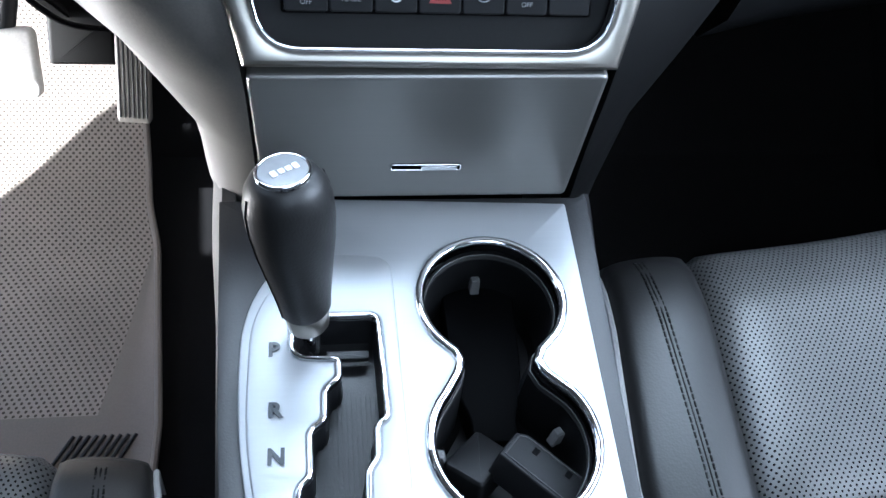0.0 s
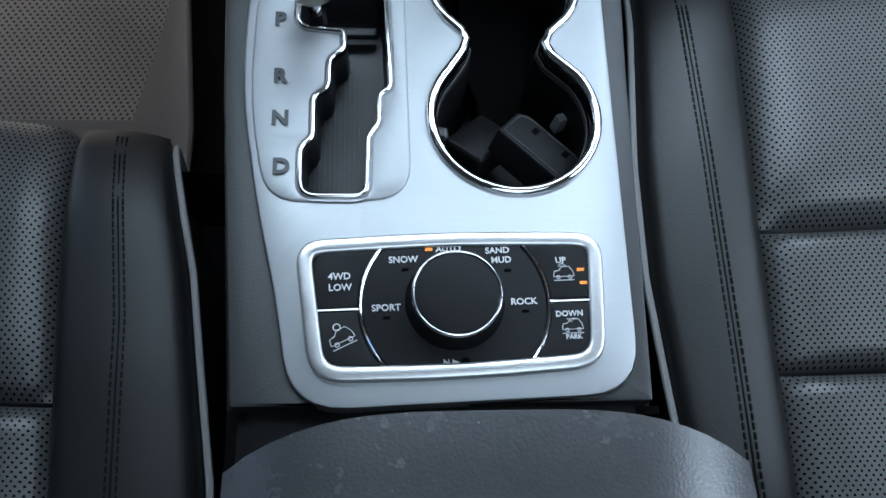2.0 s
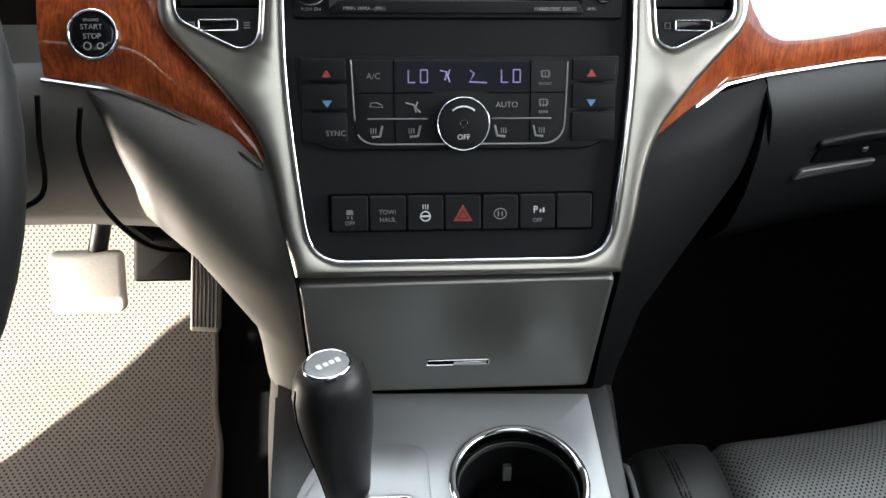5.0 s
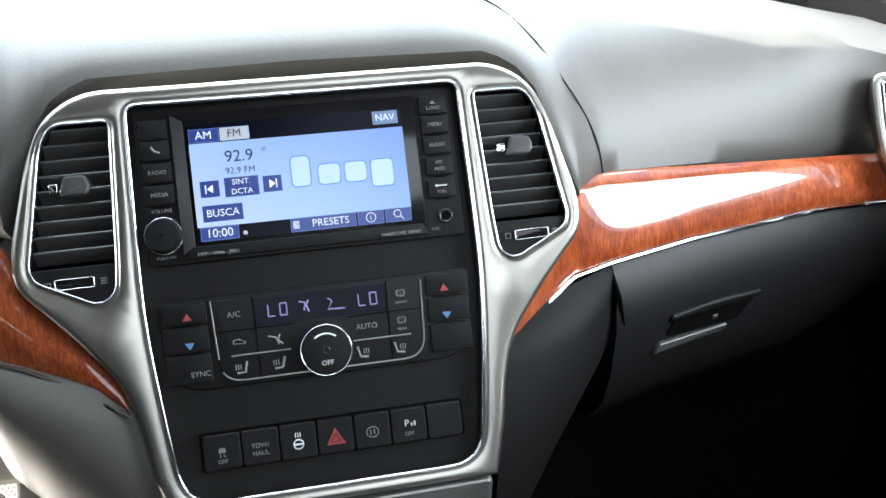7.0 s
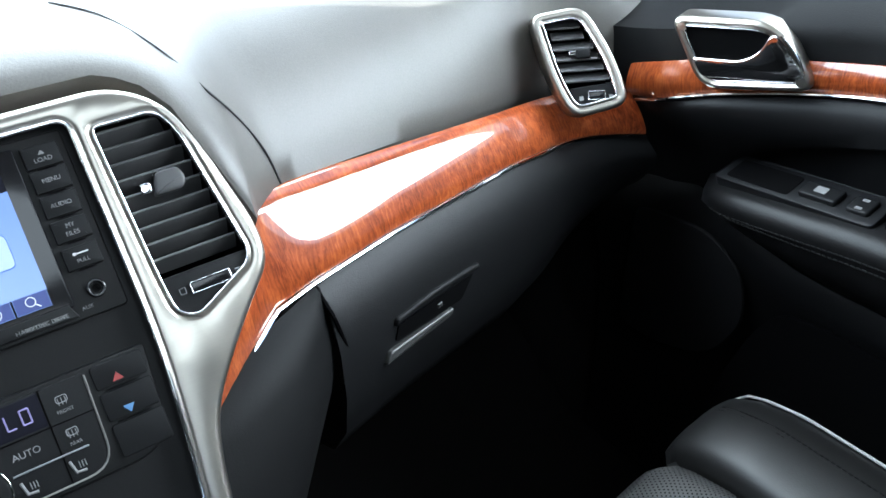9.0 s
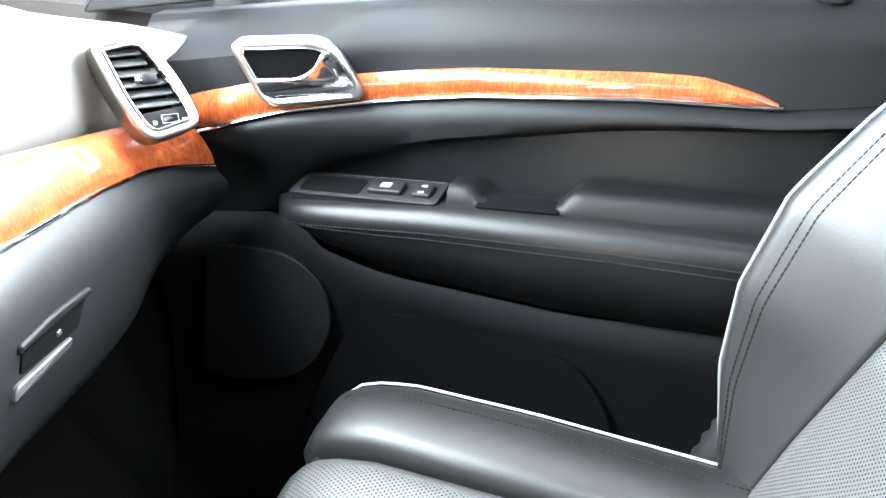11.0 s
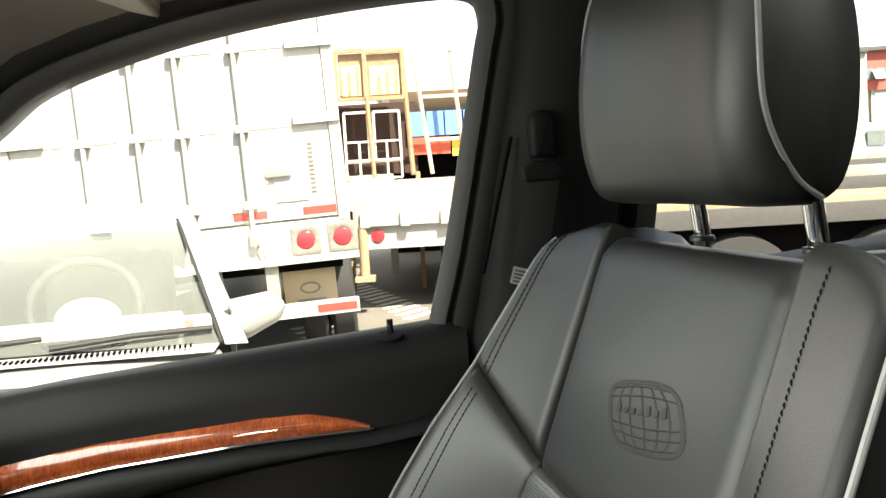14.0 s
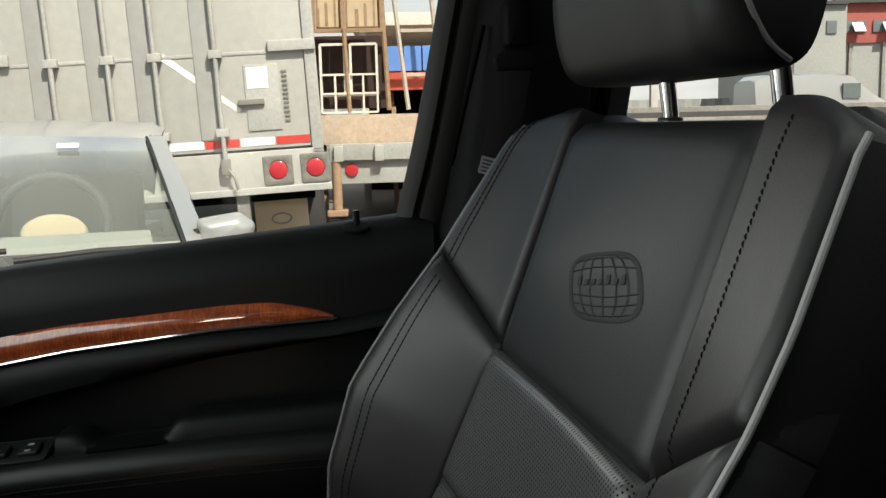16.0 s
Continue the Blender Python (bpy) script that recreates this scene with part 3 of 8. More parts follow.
def cup_wells(t, cups):
    part("cup_rim", ringf(shift(cups, -0.003), 0.0062, 0.0030, 0.0, 0.006), CHROME, t, "chrome cup holder rim", 60, MC)
    bm = bmesh.new()
    rows = [loopv(bm, shift(cups, 0.0025), 0.0), loopv(bm, shift(cups, 0.0030), -0.012), loopv(bm, shift(cups, 0.0045), -0.014), loopv(bm, shift(cups, 0.006), -0.062), loopv(bm, shift(cups, 0.010), -0.068)]
    for a, b in zip(rows, rows[1:]):
        bridge(bm, a, b)
    bm.faces.new(rows[-1])
    bmesh.ops.recalc_face_normals(bm, faces=bm.faces)
    bmesh.ops.reverse_faces(bm, faces=bm.faces)
    well = part("cup_well", bm, FACE_BLACK, t, "black plastic double cup well", 30, MC)
    part("lip", ringf(shift(cups, 0.0032), 0.0010, 0.0006), LIP, well, "", 60, on(MC, 0, 0, -0.010))
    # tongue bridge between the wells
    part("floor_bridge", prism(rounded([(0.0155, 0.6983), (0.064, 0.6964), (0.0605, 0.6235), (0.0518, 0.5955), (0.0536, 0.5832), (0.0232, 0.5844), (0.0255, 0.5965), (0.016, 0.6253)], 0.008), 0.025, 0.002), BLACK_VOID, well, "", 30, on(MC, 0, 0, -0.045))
    # spring tabs that grip a cup
    for (cx, cy), r, a in (((0.0384, 0.6574), 0.0385, 92), ((0.0395, 0.564), 0.0405, 168), ((0.0395, 0.564), 0.0405, 28)):
        m = MC @ Matrix.Translation((cx + r * math.cos(radians(a)), cy + r * math.sin(radians(a)), -0.032)) @ pose(0, 0, 0, 12, 0, a + 90)
        part("grip_tab", prism(rect(-0.003, -0.004, 0.003, 0.004, 0.001), 0.012, 0.001), PIPE_DARK, well, "grey rubber grip tab", 30, m)


def charger():
    """A small black plastic module lying in the rear cup well."""
    t = thing("plastic_module", "small black plastic module lying in the rear cup well", "module")
    m = MC @ Matrix.Translation((0.0585, 0.5530, -0.016)) @ pose(0, 0, 0, 0, 0, -43) @ pose(0, 0, 0, -16, 4, 0)
    part("case", prism(rounded([(-0.026, -0.0125), (0.025, -0.0125), (0.025, 0.0125), (-0.020, 0.0125), (-0.026, 0.008)], 0.002), 0.022, 0.0015), BUTTON, t, "", 30, m)
    part("rim", ringf(rounded([(-0.024, -0.0105), (0.023, -0.0105), (0.023, 0.0105), (-0.019, 0.0105), (-0.024, 0.007)], 0.002), 0.0012, 0.0006), BLACK_HARD, t, "", 60, m)
    part("shoulder", prism(rounded([(-0.052, -0.022), (-0.024, -0.024), (-0.022, 0.010), (-0.050, 0.014)], 0.004), 0.016, 0.003), FACE_BLACK, t, "", 30, on(m, 0, 0, -0.010) @ pose(0, 0, 0, 0, -18, 0))
    for x, y in ((-0.0104, 0.0052), (0.0115, 0.0064)):
        part("socket", prism(rect(x - 0.0018, y - 0.0024, x + 0.0018, y + 0.0024), 0.002), BLACK_VOID, t, "", 30, on(m, 0, 0, 0.0003))
    return t


def shifter():
    t = thing("gear_lever", "black leather gear lever with round silver cap badge, set in park", "gear lever")
    base, top = Vector((-0.0710, 0.631, 0.915)), Vector((-0.0815, 0.650, 1.030))
    ax = (top - base).normalized()
    m = Matrix.Translation(base) @ ax.to_track_quat("Z", "Y").to_matrix().to_4x4()
    m = m @ pose(0, 0, 0, 0, 0, 0)
    L = (top - base).length
    # grip: a bulb that narrows to its neck
    prof = [(0.019, 0.0125, 0.011), (0.022, 0.0142, 0.0125), (0.034, 0.0155, 0.0140), (0.052, 0.0182, 0.0165), (0.072, 0.0214, 0.0195), (0.088, 0.0230, 0.0212), (0.100, 0.0228, 0.0212), (0.109, 0.0206, 0.0196), (0.1145, 0.0172, 0.0166), (0.1168, 0.0135, 0.0132), (0.1172, 0.001, 0.001)]
    rows = [[(rx * math.cos(6.2832 * j / 36), ry * math.sin(6.2832 * j / 36), z) for j in range(36)] for z, rx, ry in prof]
    part("grip", loft(rows, closed=True), HIDE, t, "black leather grip", 60, m)
    for s in (-1, 1):
        part("seam", tube([m @ Vector((s * (rx + 0.0002), 0.0, z)) for z, rx, ry in prof[1:8]], 0.0005, 6), THREAD, t)
    cap = part("badge", prism(circle(0, 0, 0.0128), 0.002, 0.0008, 0.0008), CAP_GREY, t, "grey badge", 40, on(m, 0, 0, 0.1184))
    part("ring", ringf(circle(0, 0, 0.0140), 0.0022, 0.0014), CHROME, cap, "chrome ring", 60, on(m, 0, 0, 0.1174))
    for i, (x, w, h) in enumerate(((-0.0062, 0.0026, 0.0044), (-0.0024, 0.0028, 0.0034), (0.0014, 0.0028, 0.0034), (0.0055, 0.0028, 0.0044))):
        part("mark", prism(rect(x - w / 2, -h / 2, x + w / 2, h / 2, 0.0006), 0.0004), PRINT, cap, "pale raised mark", 30, on(m, 0, 0.0015, 0.1196))
    # collar and bright stem
    rows = [[(rx * math.cos(6.2832 * j / 28), rx * 0.9 * math.sin(6.2832 * j / 28), z) for j in range(28)] for z, rx in ((0.006, 0.0105), (0.008, 0.0118), (0.018, 0.0126), (0.021, 0.0120))]
    part("collar", loft(rows, closed=True, caps=True), SATIN, t, "satin silver collar", 40, m)
    part("stem", tube([m @ Vector((0.0, 0, 0.010)), m @ Vector((0.0, 0, -0.004)), (-0.0700, 0.632, 0.898), (-0.0700, 0.633, 0.880)], [0.0062, 0.0055, 0.0045, 0.0045], 16), CHROME, t, "chrome stem")
    return t


def terrain_panel():
    t = thing("terrain_control_panel", "black drive mode button panel with rotary knob and chrome frame", "control panel")
    m = MC @ Matrix.Translation((0.002, 0.4530, 0.0)) @ pose(0, 0, 0, 0, 0, 2.0)
    o = rounded([(-0.0810, 0.0375), (0.0, 0.0400), (0.0805, 0.0365), (0.0735, -0.0365), (0.0, -0.0395), (-0.0735, -0.0375)], [0.016, 0.12, 0.016, 0.017, 0.12, 0.017], 7)
    part("frame", holed(o, [shift(o, 0.0080)], 0.006, 0.0016), CHROME_SOFT, t, "chrome frame", 60, on(m, 0, 0, 0.0032))
    inner = shift(o, 0.0072)
    part("backing", prism(inner, 0.008, 0.0), BLACK_GLOSS, t, "", 30, on(m, 0, 0, 0.0002))

    def arc(cx, r, a0, a1, n=9):
        return [(cx + r * math.cos(radians(a0 + (a1 - a0) * i / n)), r * math.sin(radians(a0 + (a1 - a0) * i / n))) for i in range(n + 1)]
    R = 0.0470
    # middle field between two arcs
    mid = [(x, max(-0.0318, min(0.0322, y))) for x, y in arc(0, R, -42, 43)] + [(x, max(-0.0318, min(0.0322, y))) for x, y in arc(0, R, 137, 222)]
    part("dial_field", prism(mid, 0.003, 0.0006), BUTTON, t, "", 30, on(m, 0, 0, 0.0016))
    for a0, a1 in ((-41, 42), (138, 221)):
        part("divider", tube([m @ Vector((x, y, 0.0016)) for x, y in arc(0, R + 0.0012, a0, a1, 14)], 0.0010, 8), CHROME, t, "chrome divider")
    for s in (-1, 1):
        part("divider", tube([m @ Vector((s * 0.0482, -0.0006, 0.0016)), m @ Vector((s * 0.0718, -0.0006, 0.0016))], 0.0010, 8), CHROME, t, "chrome divider")
    for s in (-1, 1):
        for up in (1, -1):
            ys = (0.0006, 0.0302) if up > 0 else (-0.0300, -0.0018)
            n = 7
            edge = []
            for i in range(n + 1):
                y = ys[0] + (ys[1] - ys[0]) * i / n
                edge.append((s * (math.sqrt(max(0, (R + 0.0024) ** 2 - y ** 2))), y))
            pts = edge + [(s * (0.0700 + 0.05 * ys[1]), ys[1]), (s * (0.0700 + 0.05 * ys[0]), ys[0])]
            pts = rounded(pts, [0.0] * (n + 1) + [0.009 if up > 0 else 0.002, 0.002 if up > 0 else 0.009], 5)
            part("button", prism(pts, 0.004, 0.0007), BUTTON, t, "", 30, on(m, 0, 0, 0.0020))
    # knob
    prof = [(0.0, 0.0255), (0.005, 0.0240), (0.0130, 0.0226)]
    rows = [[(r * math.cos(6.2832 * j / 48), r * math.sin(6.2832 * j / 48), z) for j in range(48)] for z, r in prof]
    k = on(m, 0.0, 0.0010, 0.0016)
    knob = part("knob", loft(rows, closed=True), BUTTON, t, "black rotary knob", 40, k)
    part("knob_ring", ringf(circle(0, 0, 0.0228, 48), 0.0018, 0.0012, 0, 0.001), CHROME, knob, "chrome ring", 60, on(k, 0, 0, 0.0133))
    part("knob_cap", prism(circle(0, 0, 0.0212, 48), 0.003, 0.001, 0.0012), BUTTON, knob, "", 40, on(k, 0, 0, 0.0143))
    f = on(m, 0, 0, 0.0018)
    for s, x, y, z in (("SNOW", -0.0252, 0.0249, 0.0049), ("AUTO", -0.0015, 0.0300, 0.0047), ("SAND", 0.0240, 0.0282, 0.0048), ("MUD", 0.0256, 0.0228, 0.0048), ("SPORT", -0.0350, -0.0008, 0.0049), ("ROCK", 0.0352, -0.0004, 0.0049), ("N", -0.0065, -0.0305, 0.0044)):
        lettering(s, z, on(f, x, y), PRINT, t, bold=0.00008)
    part("mark", prism([(-0.0036, -0.0320), (0.0000, -0.0305), (-0.0036, -0.0290)], 0.0004), PRINT, t, "", 30, on(f, 0, 0, 0.0002))
    part("mark", prism(circle(0.0032, -0.0305, 0.0022, 20), 0.0004), BLACK_VOID, t, "", 30, on(f, 0, 0, 0.0003))
    for x, y in ((-0.0350, -0.0060), (0.0357, -0.0055), (0.0285, 0.0170), (-0.0245, 0.0195)):
        part("lamp", prism(rect(x - 0.0018, y - 0.0007, x + 0.0018, y + 0.0007, 0.0003), 0.0005), BLACK_VOID, t, "unlit lamp", 30, on(f, 0, 0, 0.0003))
    for x, y in ((-0.0117, 0.0300), (0.0665, 0.0158), (0.0672, 0.0085)):
        part("lamp", prism(rect(x - 0.0019, y - 0.0008, x + 0.0019, y + 0.0008, 0.0003), 0.0005), AMBER, t, "lit amber lamp", 30, on(f, 0, 0, 0.0006))
    g = on(m, 0, 0, 0.0023)
    for s, x, y, z in (("4WD", -0.0580, 0.0168, 0.0050), ("LOW", -0.0578, 0.0108, 0.0050), ("UP", 0.0566, 0.0212, 0.0046), ("DOWN", 0.0578, -0.0080, 0.0042), ("PARK", 0.0588, -0.0203, 0.0034)):
        lettering(s, z, on(g, x, y), PRINT, t, bold=0.00008)
    car_icon(t, on(g, 0.0574, 0.0130), 0.0108)
    car_icon(t, on(g, 0.0587, -0.0155), 0.0108)
    car_icon(t, on(g, -0.0572, -0.0165) @ pose(0, 0, 0, 0, 0, 24), 0.0130)
    part("mark", ringf(circle(-0.0600, -0.0100, 0.0020, 16), 0.0005, 0.0002), PRINT, t, "", 60, g)
    for x, y, s in ((0.0570, 0.0180, 1), (0.0582, -0.0105, -1)):
        pts = [Vector((x - 0.0024, y)), Vector((x + 0.0024, y)), Vector((x, y + 0.0019 * s))]
        part("mark", ringf(pts, 0.0004, 0.0002), PRINT, t, "", 60, g)
    return t


def car_icon(t, m, w):
    """The outline of a small off-road car."""
    pts = [(-0.5, 0.05), (-0.45, 0.22), (-0.22, 0.26), (-0.08, 0.45), (0.3, 0.45), (0.46, 0.22), (0.5, 0.05), (0.5, -0.08), (-0.5, -0.08)]
    part("mark", ringf([Vector((x * w, y * w)) for x, y in pts], 0.0004, 0.0002), PRINT, t, "white outline of a car", 60, m)
    for x in (-0.27, 0.29):
        part("mark", ringf(circle(x * w, -0.10 * w, 0.10 * w, 14), 0.0004, 0.0002), PRINT, t, "", 60, m)
    part("mark", prism(rect(-0.5 * w, -0.27 * w, 0.5 * w, -0.24 * w), 0.0003), PRINT, t, "", 30, m)


def armrest():
    t = thing("console_armrest", "black leather armrest lid with stitched edges on the console", "armrest")

    def lid(u, v):
        x = -0.092 + 0.208 * u
        y = 0.384 - 0.42 * v - 0.022 * (2 * u - 1) ** 4
        return (x, y, 0.925 - 0.012 * abs(2 * u - 1) ** 3 + 0.010 * min(1, v * 6))
    part("lid", patch(lid, 24, 24, 0.022, 0.03, 8, 0.5), LID_HIDE, t, "", 60)
    for s in (0.06, 0.94):
        part("stitch", stitches([Vector(lid(s, v / 12)) + Vector((0, 0, 0.0205)) for v in range(1, 12)], 0.0010), THREAD, t)
    part("base", box(-0.098, -0.05, 0.885, 0.113, 0.366, 0.905, 0.006), BLACK_HARD, t)
    return t


console()
charger()
shifter()
terrain_panel()
armrest()

# ---- centre stack ----
def vent_outline():
    return rounded([(0.1155, 0.254), (0.151, 0.254), (0.1585, 0.240), (0.1715, 0.166), (0.1685, 0.158), (0.1325, 0.140), (0.1220, 0.146), (0.1200, 0.166)],
                   [0.005, 0.010, 0.012, 0.006, 0.006, 0.006, 0.006, 0.02], 5)


def stack_bezel():
    t = thing("stack_bezel", "satin silver bezel round the radio and the middle air vents", "bezel")
    right = [(0.132, 0.2735), (0.157, 0.258), (0.1685, 0.230), (0.1815, 0.178), (0.1815, 0.156), (0.149, 0.121), (0.1245, 0.089), (0.1165, 0.060), (0.1135, 0.037), (0.1045, 0.0)]
    outer = rounded(right + mirrored(right[::-1]), [0.018, 0.03, 0.06, 0.02, 0.025, 0.05, 0.03, 0.03, 0.03, 0.001] + [0.001, 0.03, 0.03, 0.03, 0.05, 0.025, 0.02, 0.06, 0.03, 0.018], 6)
    ri = [(0.106, 0.262), (0.108, 0.130), (0.1015, 0.062), (0.0945, 0.010)]
    inner = rounded(ri + mirrored(ri[::-1]), [0.008, 0.05, 0.05, 0.022] + [0.022, 0.05, 0.05, 0.008], 6)
    ve = vent_outline()
    vl = [Vector((-p.x, p.y)) for p in ve]
    part("frame", holed(outer, [inner, ve, vl], 0.022, 0.004), SATIN, t, "", 60, on(MS, 0, 0, 0.004))
    part("trim", ringf(shift(inner, -0.001), 0.0026, 0.0018, 0, 0.004), CHROME, t, "chrome inner trim", 60, on(MS, 0, 0, 0.0035))
    for o in (ve, vl):
        part("trim", ringf(shift(o, -0.0005), 0.0016, 0.0010, 0, 0.003), CHROME, t, "", 60, on(MS, 0, 0, 0.0035))
    part("face", prism(shift(inner, -0.003), 0.012, 0), FACE_BLACK, t, "black face panel", 30, on(MS, 0, 0, -0.006))
    return t


def vent(side):
    t = thing("air_vent", "black air vent with slanted slats and a centre knob", "air vent", group="middle air vents")
    o = vent_outline()
    if side < 0:
        o = [Vector((-p.x, p.y)) for p in o]
    bm = bmesh.new()
    a, b = loopv(bm, shift(o, 0.0008), 0.0), loopv(bm, shift(o, 0.004), -0.035)
    bridge(bm, a, b)
    bm.faces.new(b)
    bmesh.ops.recalc_face_normals(bm, faces=bm.faces)
    bmesh.ops.reverse_faces(bm, faces=bm.faces)
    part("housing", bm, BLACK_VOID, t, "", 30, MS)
    low = rounded([(0.1195, 0.1655), (0.1715, 0.1655), (0.168, 0.158), (0.1325, 0.1405), (0.1225, 0.146)], [0.002, 0.003, 0.006, 0.006, 0.006], 5)
    if side < 0:
        low = [Vector((-p.x, p.y)) for p in low]
    part("lower_panel", prism(low, 0.006, 0.0008), BUTTON, t, "", 30, on(MS, 0, 0, 0.0015))
    for i in range(9):
        v = 0.172 + i * 0.0093
        x0, x1 = 0.1195 - 0.0004 * i, 0.1705 - 0.0016 * i
        m = MS @ Matrix.Translation((side * (x0 + x1) / 2, v, -0.006)) @ pose(0, 0, 0, 52, 0, 0)
        w = (x1 - x0) / 2
        part("slat", prism(rounded([(-w, -0.0062), (w, -0.0062), (w, 0.0062), (-w, 0.0062)], 0.001), 0.0016, 0.0007), SLAT, t, "", 40, m)
    for i in range(6):
        x = side * (0.125 + 0.0075 * i)
        part("blade", box(x - 0.0006, -0.025, 0.172, x + 0.0006, -0.016, 0.245), BLACK_VOID, t, "", 30, MS @ Matrix(((1, 0, 0, 0), (0, 0, 1, 0), (0, 1, 0, 0), (0, 0, 0, 1))))
    c = on(MS, side * 0.1425, 0.2150, 0.002)
    part("knob", prism(rounded([(-0.008, -0.006), (0.009, -0.006), (0.012, 0.0), (0.009, 0.007), (-0.004, 0.007)], 0.003), 0.010, 0.002), SLAT, t, "black vent knob", 40, c)
    for s in (-1,):
        part("knob_tip", prism(rect(s * 0.0105 - 0.003, -0.0030, s * 0.0105 + 0.003, 0.0030, 0.0015), 0.006, 0.001), CHROME, t, "chrome knob tip", 40, on(c, 0, 0, -0.002))
    w = on(MS, side * 0.1455, 0.1555, 0.0022)
    part("wheel", prism(rect(-0.0115, -0.0030, 0.0115, 0.0030, 0.0012), 0.003, 0.0008), BLACK_GLOSS, t, "thumb wheel", 40, on(w, 0, 0, 0.0014))
    part("wheel_rim", ringf(rect(-0.0118, -0.0034, 0.0118, 0.0034, 0.0014), 0.0007, 0.0006), CHROME, t, "", 60, on(w, 0, 0, 0.0010))
    part("mark", ringf(rect(-0.0178, -0.0018, -0.0142, 0.0018), 0.0004, 0.0002), PRINT_DIM, t, "", 60, w)
    for k in range(3):
        part("mark", prism(rect(0.0150 , -0.0018 + k * 0.0015, 0.0185, -0.0012 + k * 0.0015), 0.0003), PRINT_DIM, t, "", 30, w)
    return t


def radio():
    t = thing("radio", "black car radio with a lit blue touch screen", "radio")
    m = on(MS, 0, 0, 0.0)
    part("body", prism(rect(-0.1015, 0.160, 0.1015, 0.2585, 0.003), 0.012, 0.0012), FACE_BLACK, t, "", 30, on(m, 0, 0, 0.0005))
    part("screen_recess", prism(rect(-0.0795, 0.1680, 0.0760, 0.2545, 0.002), 0.002, 0.0008), BLACK_GLOSS, t, "", 30, on(m, 0, 0, 0.0025))
    part("sill", prism([Vector((-0.0790, 0.1625)), Vector((0.0760, 0.1625)), Vector((0.0730, 0.1700)), Vector((-0.0740, 0.1700))], 0.004, 0.001), BUTTON, t, "dark sill below the screen", 30, on(m, 0, 0, 0.0040))
    part("side_trim", prism([Vector((-0.0795, 0.1650)), Vector((-0.0720, 0.1705)), Vector((-0.0720, 0.2490)), Vector((-0.0795, 0.2540))], 0.003, 0.0006), BLACK_HARD, t, "", 30, on(m, 0, 0, 0.0036))
    lettering("MP3 - WMA - JPEG", 0.0032, on(m, -0.058, 0.1648, 0.0068), PRINT_DIM, t)
    lettering("HARD DISC DRIVE", 0.0032, on(m, 0.058, 0.1648, 0.0068), PRINT_DIM, t)
    # screen contents lie flat on the glass
    s = on(m, 0, 0, 0.0030)
    x0, x1, y0, y1 = -0.0695, 0.0665, 0.1725, 0.2465
    part("screen", prism(rect(x0, y0, x1, y1), 0.001), SCREEN_BLACK, t, "dark touch screen", 30, s)
    s = on(s, 0, 0, 0.0003)
    pic = part("screen_image", loft([[(x0, 0.1815, 0), (x1, 0.1815, 0)], [(x0, 0.2345, 0), (x1, 0.2345, 0)]]), SCREEN_BLUE, t, "pale blue radio display", 30, s)
    f = on(s, 0, 0, 0.0002)

    def key(x, y, w, h, mat=None):
        part("screen_key", prism(rect(x, y, x + w, y + h), 0.0002), mat or SCREEN_KEY, t, "", 30, f)
        part("screen_key_edge", ringf(rect(x, y, x + w, y + h), 0.0004, 0.0001), SCREEN_EDGE, t, "", 60, f)
    g = on(f, 0, 0, 0.0002)
    key(-0.0690, 0.2350, 0.0185, 0.0085)
    key(-0.0500, 0.2350, 0.0185, 0.0085, SCREEN_GREY)
    lettering("AM", 0.0072, on(g, -0.060, 0.2392), SCREEN_WHITE, t)
    lettering("FM", 0.0072, on(g, -0.041, 0.2392), SCREEN_DARK, t)
    lettering("92.9", 0.0105, on(g, -0.0395, 0.2245), SCREEN_DARK, t)
    lettering("ST", 0.0030, on(g, -0.0235, 0.2275), SCREEN_DARK, t)
    lettering("92.9 FM", 0.0058, on(g, -0.0395, 0.2155), SCREEN_DARK, t)
    key(-0.0655, 0.2000, 0.0120, 0.0105)
    key(-0.0505, 0.1990, 0.0215, 0.0125)
    key(-0.0265, 0.2000, 0.0120, 0.0105)
    lettering("SINT.", 0.0050, on(g, -0.0398, 0.2083), SCREEN_WHITE, t)
    lettering("DCTA", 0.0050, on(g, -0.0398, 0.2022), SCREEN_WHITE, t)
    for cx, d in ((-0.0595, -1), (-0.0205, 1)):
        part("screen_mark", prism([Vector((cx + d * -0.002, 0.2025)), Vector((cx + d * -0.002, 0.2080)), Vector((cx + d * 0.0018, 0.2052))], 0.0002), SCREEN_WHITE, t, "", 30, g)
        part("screen_mark", prism(rect(cx + d * 0.0025 - 0.0004, 0.2025, cx + d * 0.0025 + 0.0004, 0.2080), 0.0002), SCREEN_WHITE, t, "", 30, g)
    key(-0.0655, 0.1845, 0.0250, 0.0105)
    lettering("BUSCA", 0.0066, on(g, -0.0530, 0.1897), SCREEN_WHITE, t)
    key(-0.0680, 0.1728, 0.0235, 0.0085)
    lettering("10:00", 0.0076, on(g, -0.0562, 0.1771), SCREEN_WHITE, t)
    key(-0.0120, 0.1728, 0.0420, 0.0088)
    lettering("PRESETS", 0.0066, on(g, 0.0135, 0.1772), SCREEN_WHITE, t)
    for k in range(4):
        part("screen_mark", prism(rect(-0.0105, 0.1750 + 0.0013 * k, -0.0065, 0.1757 + 0.0013 * k), 0.0002), SCREEN_WHITE, t, "", 30, g)
    key(0.0310, 0.1728, 0.0170, 0.0088)
    key(0.0490, 0.1728, 0.0170, 0.0088)
    part("screen_mark", ringf(circle(0.0395, 0.1772, 0.0033, 20), 0.0005, 0.0001), SCREEN_WHITE, t, "", 60, g)
